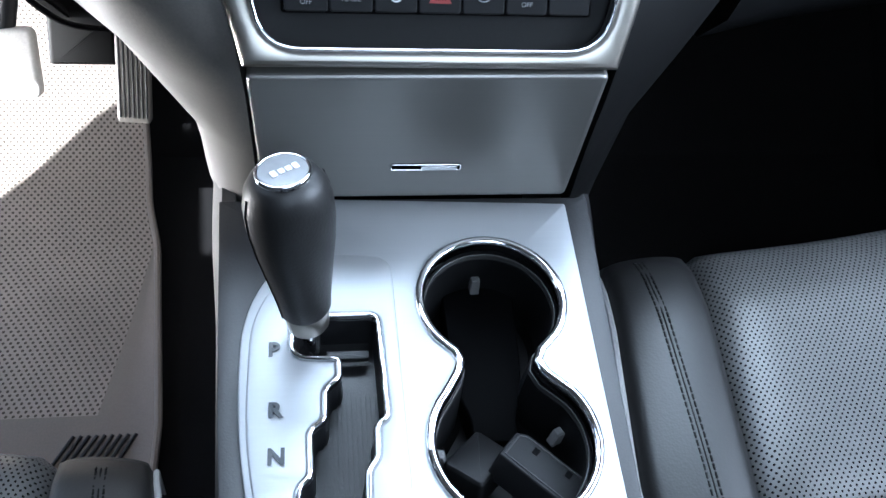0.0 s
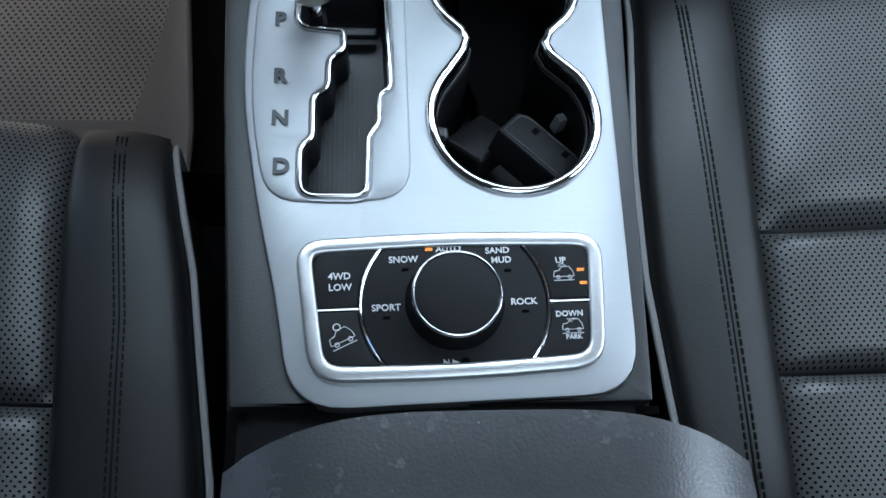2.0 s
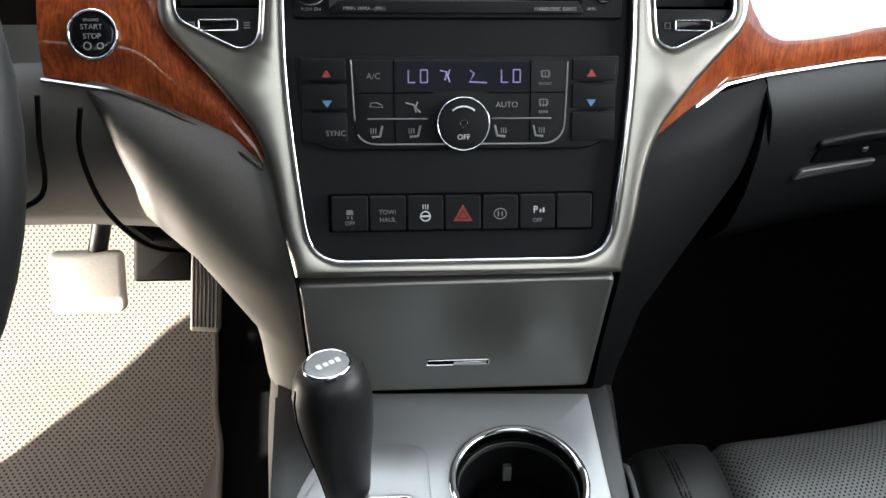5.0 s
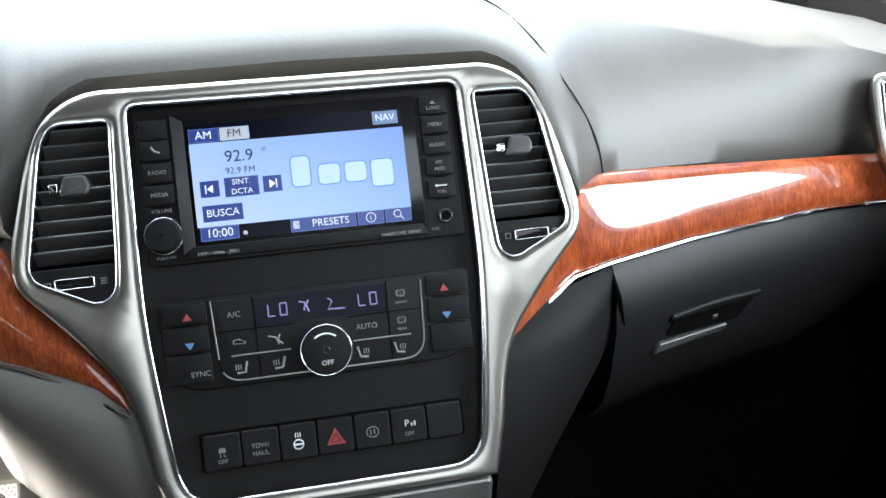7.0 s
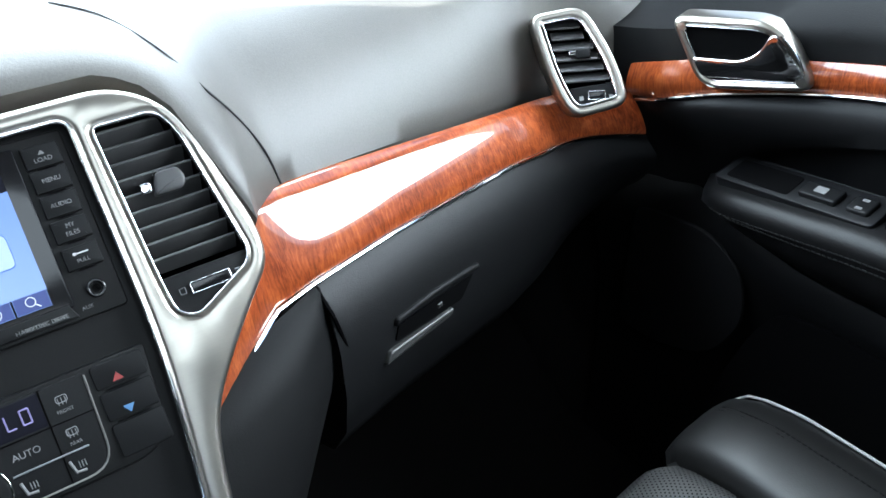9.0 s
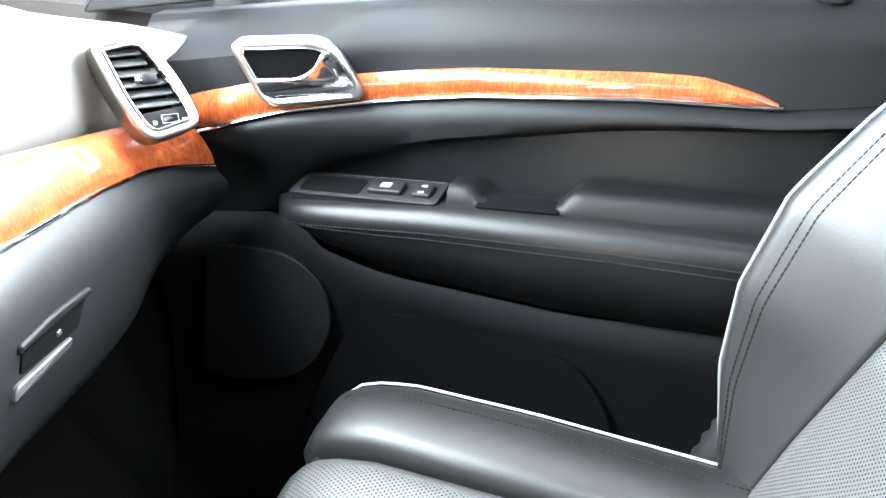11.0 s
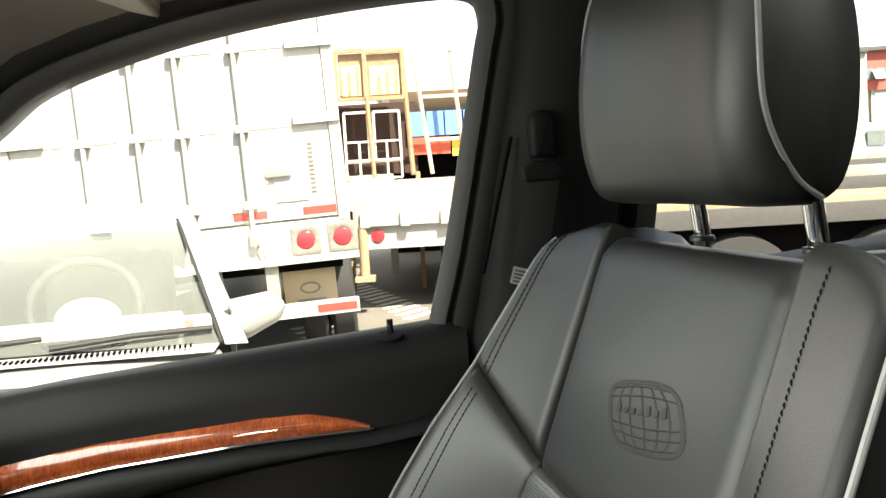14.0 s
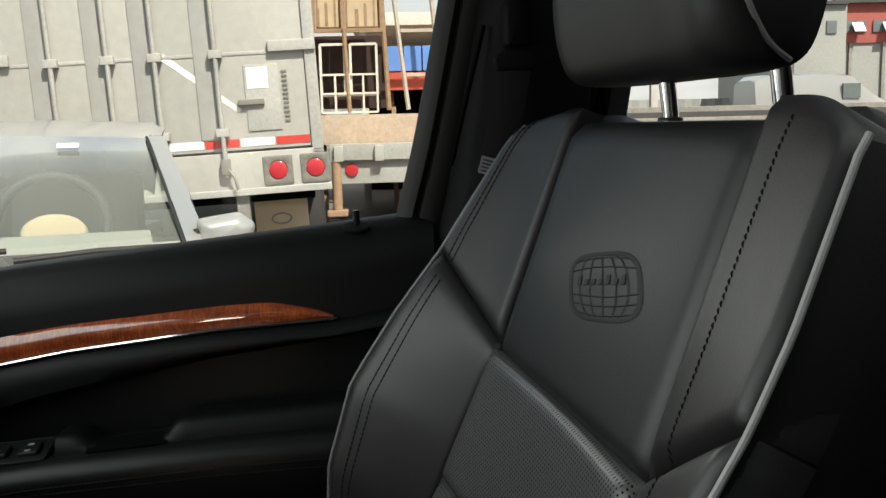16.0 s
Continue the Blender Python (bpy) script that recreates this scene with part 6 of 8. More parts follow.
        rows.append([door_pt(y, zt - 0.004, 0.030), door_pt(y, zt + 0.003, 0.029), door_pt(y, max(zt + 0.004, top - 0.006), 0.027), door_pt(y, max(zt + 0.005, top - 0.001), 0.022), door_pt(y, max(zt + 0.005, top), 0.012), door_pt(y, max(zt + 0.004, top), -0.012)])
    part("pull_ledge", loft(rows), DOOR_VINYL, t, "ledge with a scooped pull cup", 60)
    # flat plate; the cup's shade is painted as near-black
    part("pull_cup", prism(rounded([(-0.036, -0.006), (0.036, -0.006), (0.040, 0.016), (-0.040, 0.016)], [0.010, 0.010, 0.004, 0.004]), 0.002), BLACK_VOID, t, "near-black sheet for the shade in the pull cup", 40, Matrix(((0, -1, 0, 0.662), (1, 0, 0, 0.641), (0, 0, 1, 1.0515), (0, 0, 0, 1))) @ pose(0, 0, 0, -14, 5, 0))
    # lower door, speaker grille and map pocket
    rows = []
    for i in range(25):
        y = 0.33 + 0.75 * i / 24
        zt = interp([(0.33, 0.955), (0.60, 0.932), (0.79, 0.934), (0.86, 0.948), (0.90, 0.985), (1.1, 0.955)], y)
        rows.append([door_pt(y, zt, -0.002), door_pt(y, zt - 0.02, 0.010), door_pt(y, 0.90, 0.006), door_pt(y, 0.80, -0.004), door_pt(y, 0.70, 0.0), door_pt(y, 0.55, 0.02)])
    part("lower_panel", loft(rows), DOOR_VINYL, t, "", 60)
    S = Matrix(((0, 0, -1, 0.679), (1, 0, 0, 0), (0, 1, 0, 0), (0, 0, 0, 1)))
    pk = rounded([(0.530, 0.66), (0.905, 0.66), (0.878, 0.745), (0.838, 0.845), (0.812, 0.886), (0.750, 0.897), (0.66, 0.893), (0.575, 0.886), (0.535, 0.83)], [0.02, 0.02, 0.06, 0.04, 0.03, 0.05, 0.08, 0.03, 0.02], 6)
    # flat sheet whose near-black colour stands in for the pocket's shade
    pocket = part("pocket", prism(pk, 0.006), BLACK_VOID, t, "near-black sheet for the shade in the map pocket", 40, on(S, 0, 0, 0.0))
    sp = rounded([(0.842, 0.86), (0.852, 0.915), (0.895, 0.943), (1.0, 0.935), (1.02, 0.765), (0.96, 0.765), (0.88, 0.792)], [0.04, 0.04, 0.05, 0.02, 0.02, 0.03, 0.04], 6)
    part("speaker_grille", prism(sp, 0.004, 0.002), GRILLE, t, "finely pierced speaker grille", 40, on(S, 0, 0, 0.008))
    # veneer
    v = thing("door_veneer", "glossy reddish burl wood strip on the passenger door", "trim strip")

    def hi(y):
        return wood_mid(y) + interp([(0.436, 0.0015), (0.455, 0.010), (0.50, 0.0205), (0.56, 0.0215), (0.70, 0.0245), (0.79, 0.026), (0.87, 0.029), (0.925, 0.034), (0.96, 0.037), (1.05, 0.038)], y)
    rows = strip(hi, wood_mid, 0.437, 0.972, 36, 0.004, 0.004)
    part("veneer", loft(rows), WOOD, v, "", 60)
    part("bright_line", tube([door_pt(y, wood_mid(y) - 0.001, 0.006) for y in [0.433 + 0.01497 * i for i in range(37)]], 0.0018, 8), CHROME, v, "thin chrome line")
    # handle
    o = rounded([(0.058, 1.173), (-0.040, 1.180), (-0.077, 1.124), (0.024, 1.110)], [0.016, 0.028, 0.018, 0.020], 9)
    i = shift(o, 0.0085)
    H = Matrix(((-0.344, 0, -0.939, 0.6545), (0.939, 0, -0.344, 0.875), (0, 1, 0, 0), (0, 0, 0, 1)))
    h = part("door_handle", holed(o, [i], 0.024, 0.005), SATIN, t, "satin silver handle surround", 60, on(H, 0, 0, 0.0175))
    # flat plate, coloured near-black for the shade behind the lever
    part("bowl", prism(shift(i, -0.002), 0.004), BLACK_VOID, h, "near-black plate for the shade in the bowl", 30, on(H, 0, 0, 0.0132))
    part("bowl_rim", ringf(shift(i, -0.001), 0.0016, 0.001), CHROME, h, "", 60, on(H, 0, 0, 0.0155))
    part("lever", prism(rounded([(0.034, 1.139), (-0.010, 1.142), (-0.024, 1.151), (-0.032, 1.168), (-0.044, 1.169), (-0.058, 1.152), (-0.066, 1.136), (-0.058, 1.130), (0.024, 1.122)], [0.004, 0.015, 0.01, 0.008, 0.006, 0.008, 0.004, 0.004, 0.006], 6), 0.008, 0.0022), CHROME, h, "chrome lever", 60, on(H, 0, 0, 0.0175))
    lk = thing("door_lock_pin", "small black lock pin in a round base on the door top", "lock pin")
    part("base", prism(circle(0, 0, 0.009, 28, 0.014), 0.003, 0.0015), BLACK_SOFT, lk, "", 40, Matrix.Translation((0.705, 0.412, belt_z(0.412) - 0.003)) @ pose(0, 0, 0, 0, -30, 0))
    part("pin", tube([(0.709, 0.412, belt_z(0.412) - 0.004), (0.709, 0.412, belt_z(0.412) + 0.012)], 0.0035, 12), BLACK_GLOSS, lk)
    return t


passenger_door()

# ---- seats ----
def seat(side):
    """A sport seat. side 1: the passenger's; -1: the driver's, set further back."""
    t = thing("front_seat", "black leather front seat with perforated middle and grey piping", "car seat", group="front seats")
    back, drop = (0.0, 0.0) if side > 0 else (-0.125, -0.035)
    # the inner bolster's lines, from the rear to the front lip: piping, seam, edge of the insert
    if side > 0:
        pipe = [(0, 0.138), (0.19, 0.129), (0.37, 0.123), (0.55, 0.124), (0.85, 0.136), (1, 0.141)]
        twin, inset = [(0, 0.163), (1, 0.163)], [(0, 0.189), (0.2, 0.190), (0.45, 0.194), (0.85, 0.204), (1, 0.207)]
    else:
        pipe = [(0, 0.124), (0.4, 0.132), (0.71, 0.151), (0.94, 0.174), (1, 0.176)]
        twin, inset = [(0, 0.172), (0.62, 0.185), (0.94, 0.202), (1, 0.204)], [(0, 0.214), (0.4, 0.218), (0.7, 0.228), (1, 0.234)]
    S = Matrix.Diagonal((side, 1, 1, 1))

    def fin(p):
        return Vector((side * p[0], p[1] + back, p[2] + drop))

    def front_y(x):
        return 0.728 + (x - 0.136) * 0.105
    prof = [(0.0, 0.0), (0.55, 0.006), (0.80, 0.004), (0.90, -0.006), (0.96, -0.024), (1.0, -0.060)]

    def cush(x, v, z0):
        """A point of the cushion: v runs from the rear to the front lip."""
        fy = front_y(x)
        y = 0.33 + (fy - 0.33) * min(1.0, v * 1.06)
        return Vector((x, y, z0 + interp(prof, v)))

    def flip(fn):
        return (lambda u, v: fin(fn(u, v))) if side > 0 else (lambda u, v: fin(fn(1 - u, v)))
    zc, zo = 0.843, 0.862
    def xi(v):
        return interp(pipe, v)

    def xe(v):
        return interp(inset, v)
    cuts = [0.0, 0.232, 0.438, 1.0] if side > 0 else [0.0, 0.24, 0.51, 1.0]
    for a, b in zip([c + 0.003 for c in cuts], [c - 0.003 for c in cuts[1:]]):
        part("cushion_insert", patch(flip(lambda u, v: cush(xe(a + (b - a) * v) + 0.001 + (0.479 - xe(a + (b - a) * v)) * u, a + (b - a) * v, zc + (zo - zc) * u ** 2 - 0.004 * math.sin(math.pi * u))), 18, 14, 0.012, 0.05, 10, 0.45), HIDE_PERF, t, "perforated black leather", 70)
    part("inner_bolster", patch(flip(lambda u, v: cush(xi(v) + (xe(v) - xi(v)) * u, v, zc + 0.002 + 0.006 * math.sin(math.pi * u))), 12, 26, 0.011, 0.05, 8, 0.5), HIDE, t, "", 70)
    part("outer_bolster", patch(flip(lambda u, v: cush(0.481 + 0.109 * u, v, zo + 0.004 + 0.010 * math.sin(math.pi * min(1, u * 1.2)) - 0.010 * max(0, u - 0.8) * 5)), 12, 26, 0.014, 0.05, 8, 0.5), HIDE, t, "", 70)
    for inner in (True, False):
        part("piping", tube([fin(cush(xi(v / 24) - 0.0020 if inner else 0.5820, v / 24, zc + 0.003 if inner else zo + 0.0150)) for v in range(25)], 0.0023 if inner else 0.0014, 8), PIPING, t, "grey piping")
    for d in (-0.0030, 0.0030):
        part("stitch", stitches([fin(cush(interp(twin, v / 24) + d, v / 24, zc + 0.0188)) for v in range(1, 24)], 0.0008), THREAD, t)
        part("stitch", stitches([fin(cush(0.540 + d, v / 24, zo + 0.0265)) for v in range(1, 24)], 0.0008), THREAD, t)
    part("seam", tube([fin(cush(interp(twin, v / 24), v / 24, zc + 0.0186)) for v in range(1, 24)], 0.0007, 6), THREAD, t)
    # valances down to the base
    for x0 in (0.137, 0.588):
        rows = [[fin(cush(xi(v / 16) + 0.001 if x0 < 0.3 else x0, v / 16, (zc if x0 < 0.3 else zo) - 0.004 - d)) for d in (0.0, 0.05, 0.10)] for v in range(17)]
        part("valance", loft(rows), HIDE, t, "", 60)
    part("front_valance", loft([[fin((x, front_y(x) - 0.004, z)) for x in (0.137, 0.25, 0.36, 0.47, 0.588)] for z in (0.795, 0.75, 0.70)]), HIDE, t, "", 60)
    bm = box(0.16, 0.30, 0.56, 0.57, 0.70, 0.80, 0.01)
    part("base", bm, BLACK_HARD, t, "", 40, Matrix.Translation((0, back, drop)) @ S)
    for x in (0.20, 0.53):
        part("rail", box(x - 0.02, 0.15, 0.495, x + 0.02, 0.72, 0.56, 0.004), BLACK_HARD, t, "", 40, Matrix.Translation((0, back, drop)) @ S)
    # backrest, in its own leaning frame
    yaw, rec = radians(9), radians(20)
    ru = Vector((math.cos(yaw), math.sin(yaw), 0))
    fw = Vector((-math.sin(yaw), math.cos(yaw), 0))
    up = Vector((0, 0, 1)) * math.cos(rec) - fw * math.sin(rec)
    nn = fw * math.cos(rec) + Vector((0, 0, 1)) * math.sin(rec)
    O = Vector((0.358, 0.367, 0.867))

    def P(u, v, w=0.0):
        return fin(O + ru * u + up * v + nn * w)
    wide = [(-0.02, 0.01), (0.0, 0.024), (0.08, 0.068), (0.151, 0.090), (0.23, 0.094), (0.307, 0.076), (0.377, 0.054), (0.44, 0.041), (0.493, 0.030), (0.53, 0.008)]
    seam = [(-0.02, 0.196), (0.08, 0.188), (0.20, 0.166), (0.315, 0.143), (0.52, 0.140)]
    outer = [(-0.02, 0.235), (0.10, 0.245), (0.25, 0.250), (0.40, 0.238), (0.48, 0.222), (0.505, 0.205), (0.53, 0.17)]

    def flipb(fn):
        return (lambda u, v: fn(1 - u, v)) if side > 0 else fn

    def upper(u, v):
        vv = 0.3166 + 0.1994 * v
        return P((-0.1418 + 0.2836 * u), vv, 0.003 - 0.010 * max(0, v - 0.9) * 10)
    insert = part("upper_insert", patch(flipb(upper), 30, 30, 0.007, 0.04, 16, 0.4), HIDE, t, "black leather upper back", 70)

    for va, vb in ((0.0, 0.1943), (0.1951, 0.3160)):
        def lower(u, v):
            vv = va + (vb - va) * v
            h = interp(seam, vv) - 0.0004
            return P(-h + 2 * h * u, vv, 0.000 + 0.010 * (2 * u - 1) ** 2)
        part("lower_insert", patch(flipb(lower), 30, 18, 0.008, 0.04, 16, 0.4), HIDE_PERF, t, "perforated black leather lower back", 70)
    right = outer
    for sgn in (1, -1):
        v0 = -0.02 if sgn > 0 else 0.10
        outer = right if sgn > 0 else [(-0.02, 0.200), (0.10, 0.215), (0.25, 0.234), (0.37, 0.240), (0.416, 0.239), (0.488, 0.229), (0.506, 0.226), (0.53, 0.205)]
        wt = wide if sgn > 0 else [(v, w * 0.5) for v, w in wide]

        def bol(u, v, lo, hi):
            vv0, vv1 = lo + (hi[0] - lo) * v, lo + (hi[1] - lo) * v
            vv = vv0 + (vv1 - vv0) * u
            a, b = interp(seam, vv) + 0.0004, interp(outer, vv)
            return P(sgn * (a + (b - a) * u), vv, interp(wt, vv) * u ** 1.25 + 0.005 * (1 - u))

        def low_b(u, v):
            return bol(u, v, -0.02 if sgn > 0 else 0.10, (0.3195, 0.3735))

        def up_b(u, v):
            va, vb = 0.3203 + (0.3742 - 0.3203) * u, 0.524 - 0.026 * u ** 4
            vv = va + (vb - va) * v
            a, b = interp(seam, vv) + 0.0004, interp(outer, vv)
            return P(sgn * (a + (b - a) * u), vv, interp(wt, vv) * u ** 1.25 + 0.005 * (1 - u))
        f = (lambda fn: (lambda u, v: fn(1 - u, v))) if sgn * side > 0 else (lambda fn: fn)
        hide = [part("bolster", patch(f(low_b), 24, 34, 0.007, 0.03, 14, 0.45), HIDE, t, "", 70),
                part("shoulder", patch(f(up_b), 24, 24, 0.007, 0.03, 14, 0.45), HIDE, t, "", 70)]
        # one piping; the door-side edge takes a darker copy, painting its shade
        part("piping", tube([P(sgn * (interp(outer, v) + 0.002), v, interp(wt, v) + 0.001) for v in [v0 + (0.502 - v0) * i / 40 for i in range(41)]], 0.0018, 8), PIPE_DARK if sgn > 0 else PIPING, t, "grey piping")
        for q in ((0.80, 0.86) if sgn > 0 else ()):
            for fn in (low_b, up_b):
                part("stitch", stitches([on_patch(fn, q, 0.03 + 0.94 * i / 30, 0.007, 14, 0.45, 0.0002, fin(nn) - fin((0, 0, 0))) for i in range(31)], 0.0007), THREAD, t)
        rows = []
        for i in range(21):
            v = v0 + (0.50 - v0) * i / 20
            b, w = interp(outer, v), interp(wt, v)
            rows.append([P(sgn * (b + 0.001), v, w - 0.002), P(sgn * (b + 0.008), v, w - 0.03), P(sgn * (b + 0.004), v, -0.05), P(sgn * (b - 0.03), v, -0.085)])
        part("side_panel", loft(rows), HIDE, t, "", 60)
    # rounded top and rear shell
    rows = []
    for i in range(25):
        u = -0.19 + 0.38 * i / 24
        z = 0.520 + 0.010 * (abs(u) > 0.14) - 0.02 * max(0, abs(u) - 0.16) / 0.03
        rows.append([P(u, z - 0.03, -0.012), P(u, z - 0.006, -0.014), P(u, z, -0.030), P(u, z + 0.001, -0.055), P(u, z - 0.012, -0.082), P(u, z - 0.06, -0.095)])
    part("top_roll", loft(rows), HIDE, t, "", 60)
    part("rear_shell", loft([[P(u, v, -0.092) for u in (-0.225, -0.1, 0.1, 0.225)] for v in (-0.02, 0.25, 0.50)]), BLACK_HARD, t, "", 60)
    if side < 0:
        return t
    # embossed badge on the upper back: a rounded globe of plain bands
    E = Matrix((up * 0.010 - ru * 0.054, ru * 0.018 + up * 0.0205, nn)).transposed().to_4x4()
    E.translation = P(-0.022, 0.4005, 0.0127)

    def squircle(k, n=48):
        """A rounded square of half-width k."""
        return [Vector((k * math.copysign(abs(math.cos(a)) ** 0.62, math.cos(a)), k * math.copysign(abs(math.sin(a)) ** 0.62, math.sin(a)))) for a in [6.2832 * i / n for i in range(n)]]
    bd = part("badge", ringf(squircle(1.0), 0.13, 0.0006), EMBOSS, t, "embossed grey globe badge", 60, E)
    for k in (-0.66, -0.36, 0.0, 0.36, 0.66):
        part("band", merge(*[tube([(k * math.cos(a) ** 0.6 + d, 0.93 * math.sin(a), 0.0003) for a in [-1.2 + 2.4 * i / 10 for i in range(11)]], 0.014, 6) for d in (-0.013, 0.013)]), EMBOSS, bd, "", 60, E @ Matrix.Diagonal((1, 1, 0.03, 1)))
    for k in (-0.72, -0.46, -0.20, 0.46, 0.72):
        w = 0.95 * (1 - abs(k) ** 3.2) ** (1 / 3.2)
        part("band", tube([(-w + 2 * w * i / 10, k + 0.10 * math.cos(math.pi * (i / 10 - 0.5)) * (1 if k > 0 else -1), 0.0003) for i in range(11)], 0.022, 6), EMBOSS, bd, "", 60, E @ Matrix.Diagonal((1, 1, 0.03, 1)))
    for i in range(7):
        x = -0.66 + 0.20 * i
        part("bar", prism(rounded([(x - 0.07, 0.02), (x + 0.05, 0.05), (x + 0.09, 0.33 if i in (0, 4, 6) else 0.22), (x - 0.02, 0.30 if i in (0, 4, 6) else 0.20)], 0.03), 0.001, 0.0), EMBOSS, bd, "", 40, on(E, 0, 0, 0.0009))
    # press the badge into the swell of the hide
    skin = BVHTree.FromPolygons([v.co for v in insert.data.vertices], [p.vertices[:] for p in insert.data.polygons])
    for ob in [bd] + list(bd.children):
        for v in ob.data.vertices:
            lift = (v.co - E.translation).dot(nn)
            hit = skin.ray_cast(v.co + nn * 0.05, -nn)[0]
            if hit:
                v.co = hit + nn * (0.0002 + 0.5 * max(0.0, lift))
    # the inner shoulder's coarse stitches follow its swell
    skins = [BVHTree.FromPolygons([v.co for v in ob.data.vertices], [p.vertices[:] for p in ob.data.polygons]) for ob in hide]

    def on_hide(u, v, lift):
        for sk in skins:
            hit = sk.ray_cast(P(u, v, 0.12), -nn)[0]
            if hit:
                return hit + nn * lift
        return P(u, v, 0.015)
    part("centre_stitch", merge(*[tube([on_hide(-0.1709, 0.290 + 0.0037 * i, -0.0003), on_hide(-0.1700, 0.2914 + 0.0037 * i, 0.0005), on_hide(-0.1691, 0.2928 + 0.0037 * i, -0.0003)], 0.0006, 5) for i in range(60)]), THREAD, t, "coarse stitched seam")
    return t


def headrest():
    t = thing("headrest", "black leather headrest with piping on two chrome posts", "headrest")
    yaw = radians(9)
    ru, fw = Vector((math.cos(yaw), math.sin(yaw), 0)), Vector((-math.sin(yaw), math.cos(yaw), 0))
    C = Vector((0.420, 0.160, 0.0))

    def H(l, f, z):
        return C + ru * l * 0.97 + fw * f + Vector((0, 0, z))
    secs = [(1.377, 0.124, 0.040, -0.006), (1.381, 0.135, 0.052, -0.016), (1.395, 0.138, 0.062, -0.026), (1.43, 0.142, 0.068, -0.032), (1.48, 0.145, 0.066, -0.030), (1.53, 0.138, 0.058, -0.020), (1.57, 0.116, 0.046, -0.008), (1.59, 0.085, 0.030, 0.004), (1.596, 0.05, 0.022, 0.010)]
    coarse = secs
    secs = [(a.x, a.y, a.z, b.y) for a, b in zip(spline([(z, h, ff) for z, h, ff, fb in secs], 4, False), spline([(z, fb, 0) for z, h, ff, fb in secs], 4, False))]
    rows = []
    for z, h, ff, fb in secs:
        sec = []
        for i in range(17):
            l = -h + 2 * h * i / 16
            sec.append(H(l, ff - 0.012 + 0.012 * (2 * i / 16 - 1) ** 2 - 0.030 * abs(2 * i / 16 - 1) ** 14, z))
        for i in range(1, 16):
            l = h - 2 * h * i / 16
            sec.append(H(l, fb + 0.02 * abs(2 * i / 16 - 1) ** 4, z))
        rows.append(sec)
    part("cushion", loft(rows, closed=True, caps=True), HIDE, t, "black leather cushion", 75)
    for s in (-1, 1):
        part("piping", tube(spline([H(s * (h * 0.985 + 0.001), interp([(1.377, -0.004), (1.381, 0.010), (1.395, 0.028), (1.43, 0.046), (1.48, 0.050)], z) if z < 1.5 else ff - 0.012, z) for z, h, ff, fb in coarse[1:]], 5, False), 0.0017, 8), PIPE_DARK, t)
    for l in (-0.110, 0.041):
        p = part("post", tube([H(l, -0.002, 1.325), H(l, -0.002, 1.355), H(l, 0.004, 1.40)], 0.0062, 18), CHROME, t, "chrome post")
        part("collar", prism(circle(0, 0, 0.0092, 24), 0.004, 0.0015), BLACK_HARD, p, "", 40, Matrix.Translation(H(l, -0.002, 1.352)))
    return t


seat(1)
seat(-1)
headrest()


# ---- cabin shell ----
WIN = [(0.374, 1.232), (0.366, 1.264), (0.344, 1.35), (0.310, 1.520), (0.303, 1.560), (0.318, 1.582), (0.38, 1.583), (0.499, 1.571), (0.611, 1.551), (0.726, 1.517), (0.785, 1.480), (0.88, 1.405), (0.985, 1.285), (1.03, 1.215)]


def side_x(z):
    """The cabin's side leans inwards above the belt."""
    return 0.722 - 0.22 * max(0, z - 1.26) ** 1.2


def roof_skin(rows, lift):
    """The roof's skin, open over the front seats where its glass panel lies."""
    bm = loft([[(x, y, z + lift) for x, y, z in r] for r in rows])
    gone = [f for f in bm.faces if abs(f.calc_center_median().x) < 0.38 and -0.46 < f.calc_center_median().y < 0.42]
    bmesh.ops.delete(bm, geom=gone, context="FACES")
    return bm


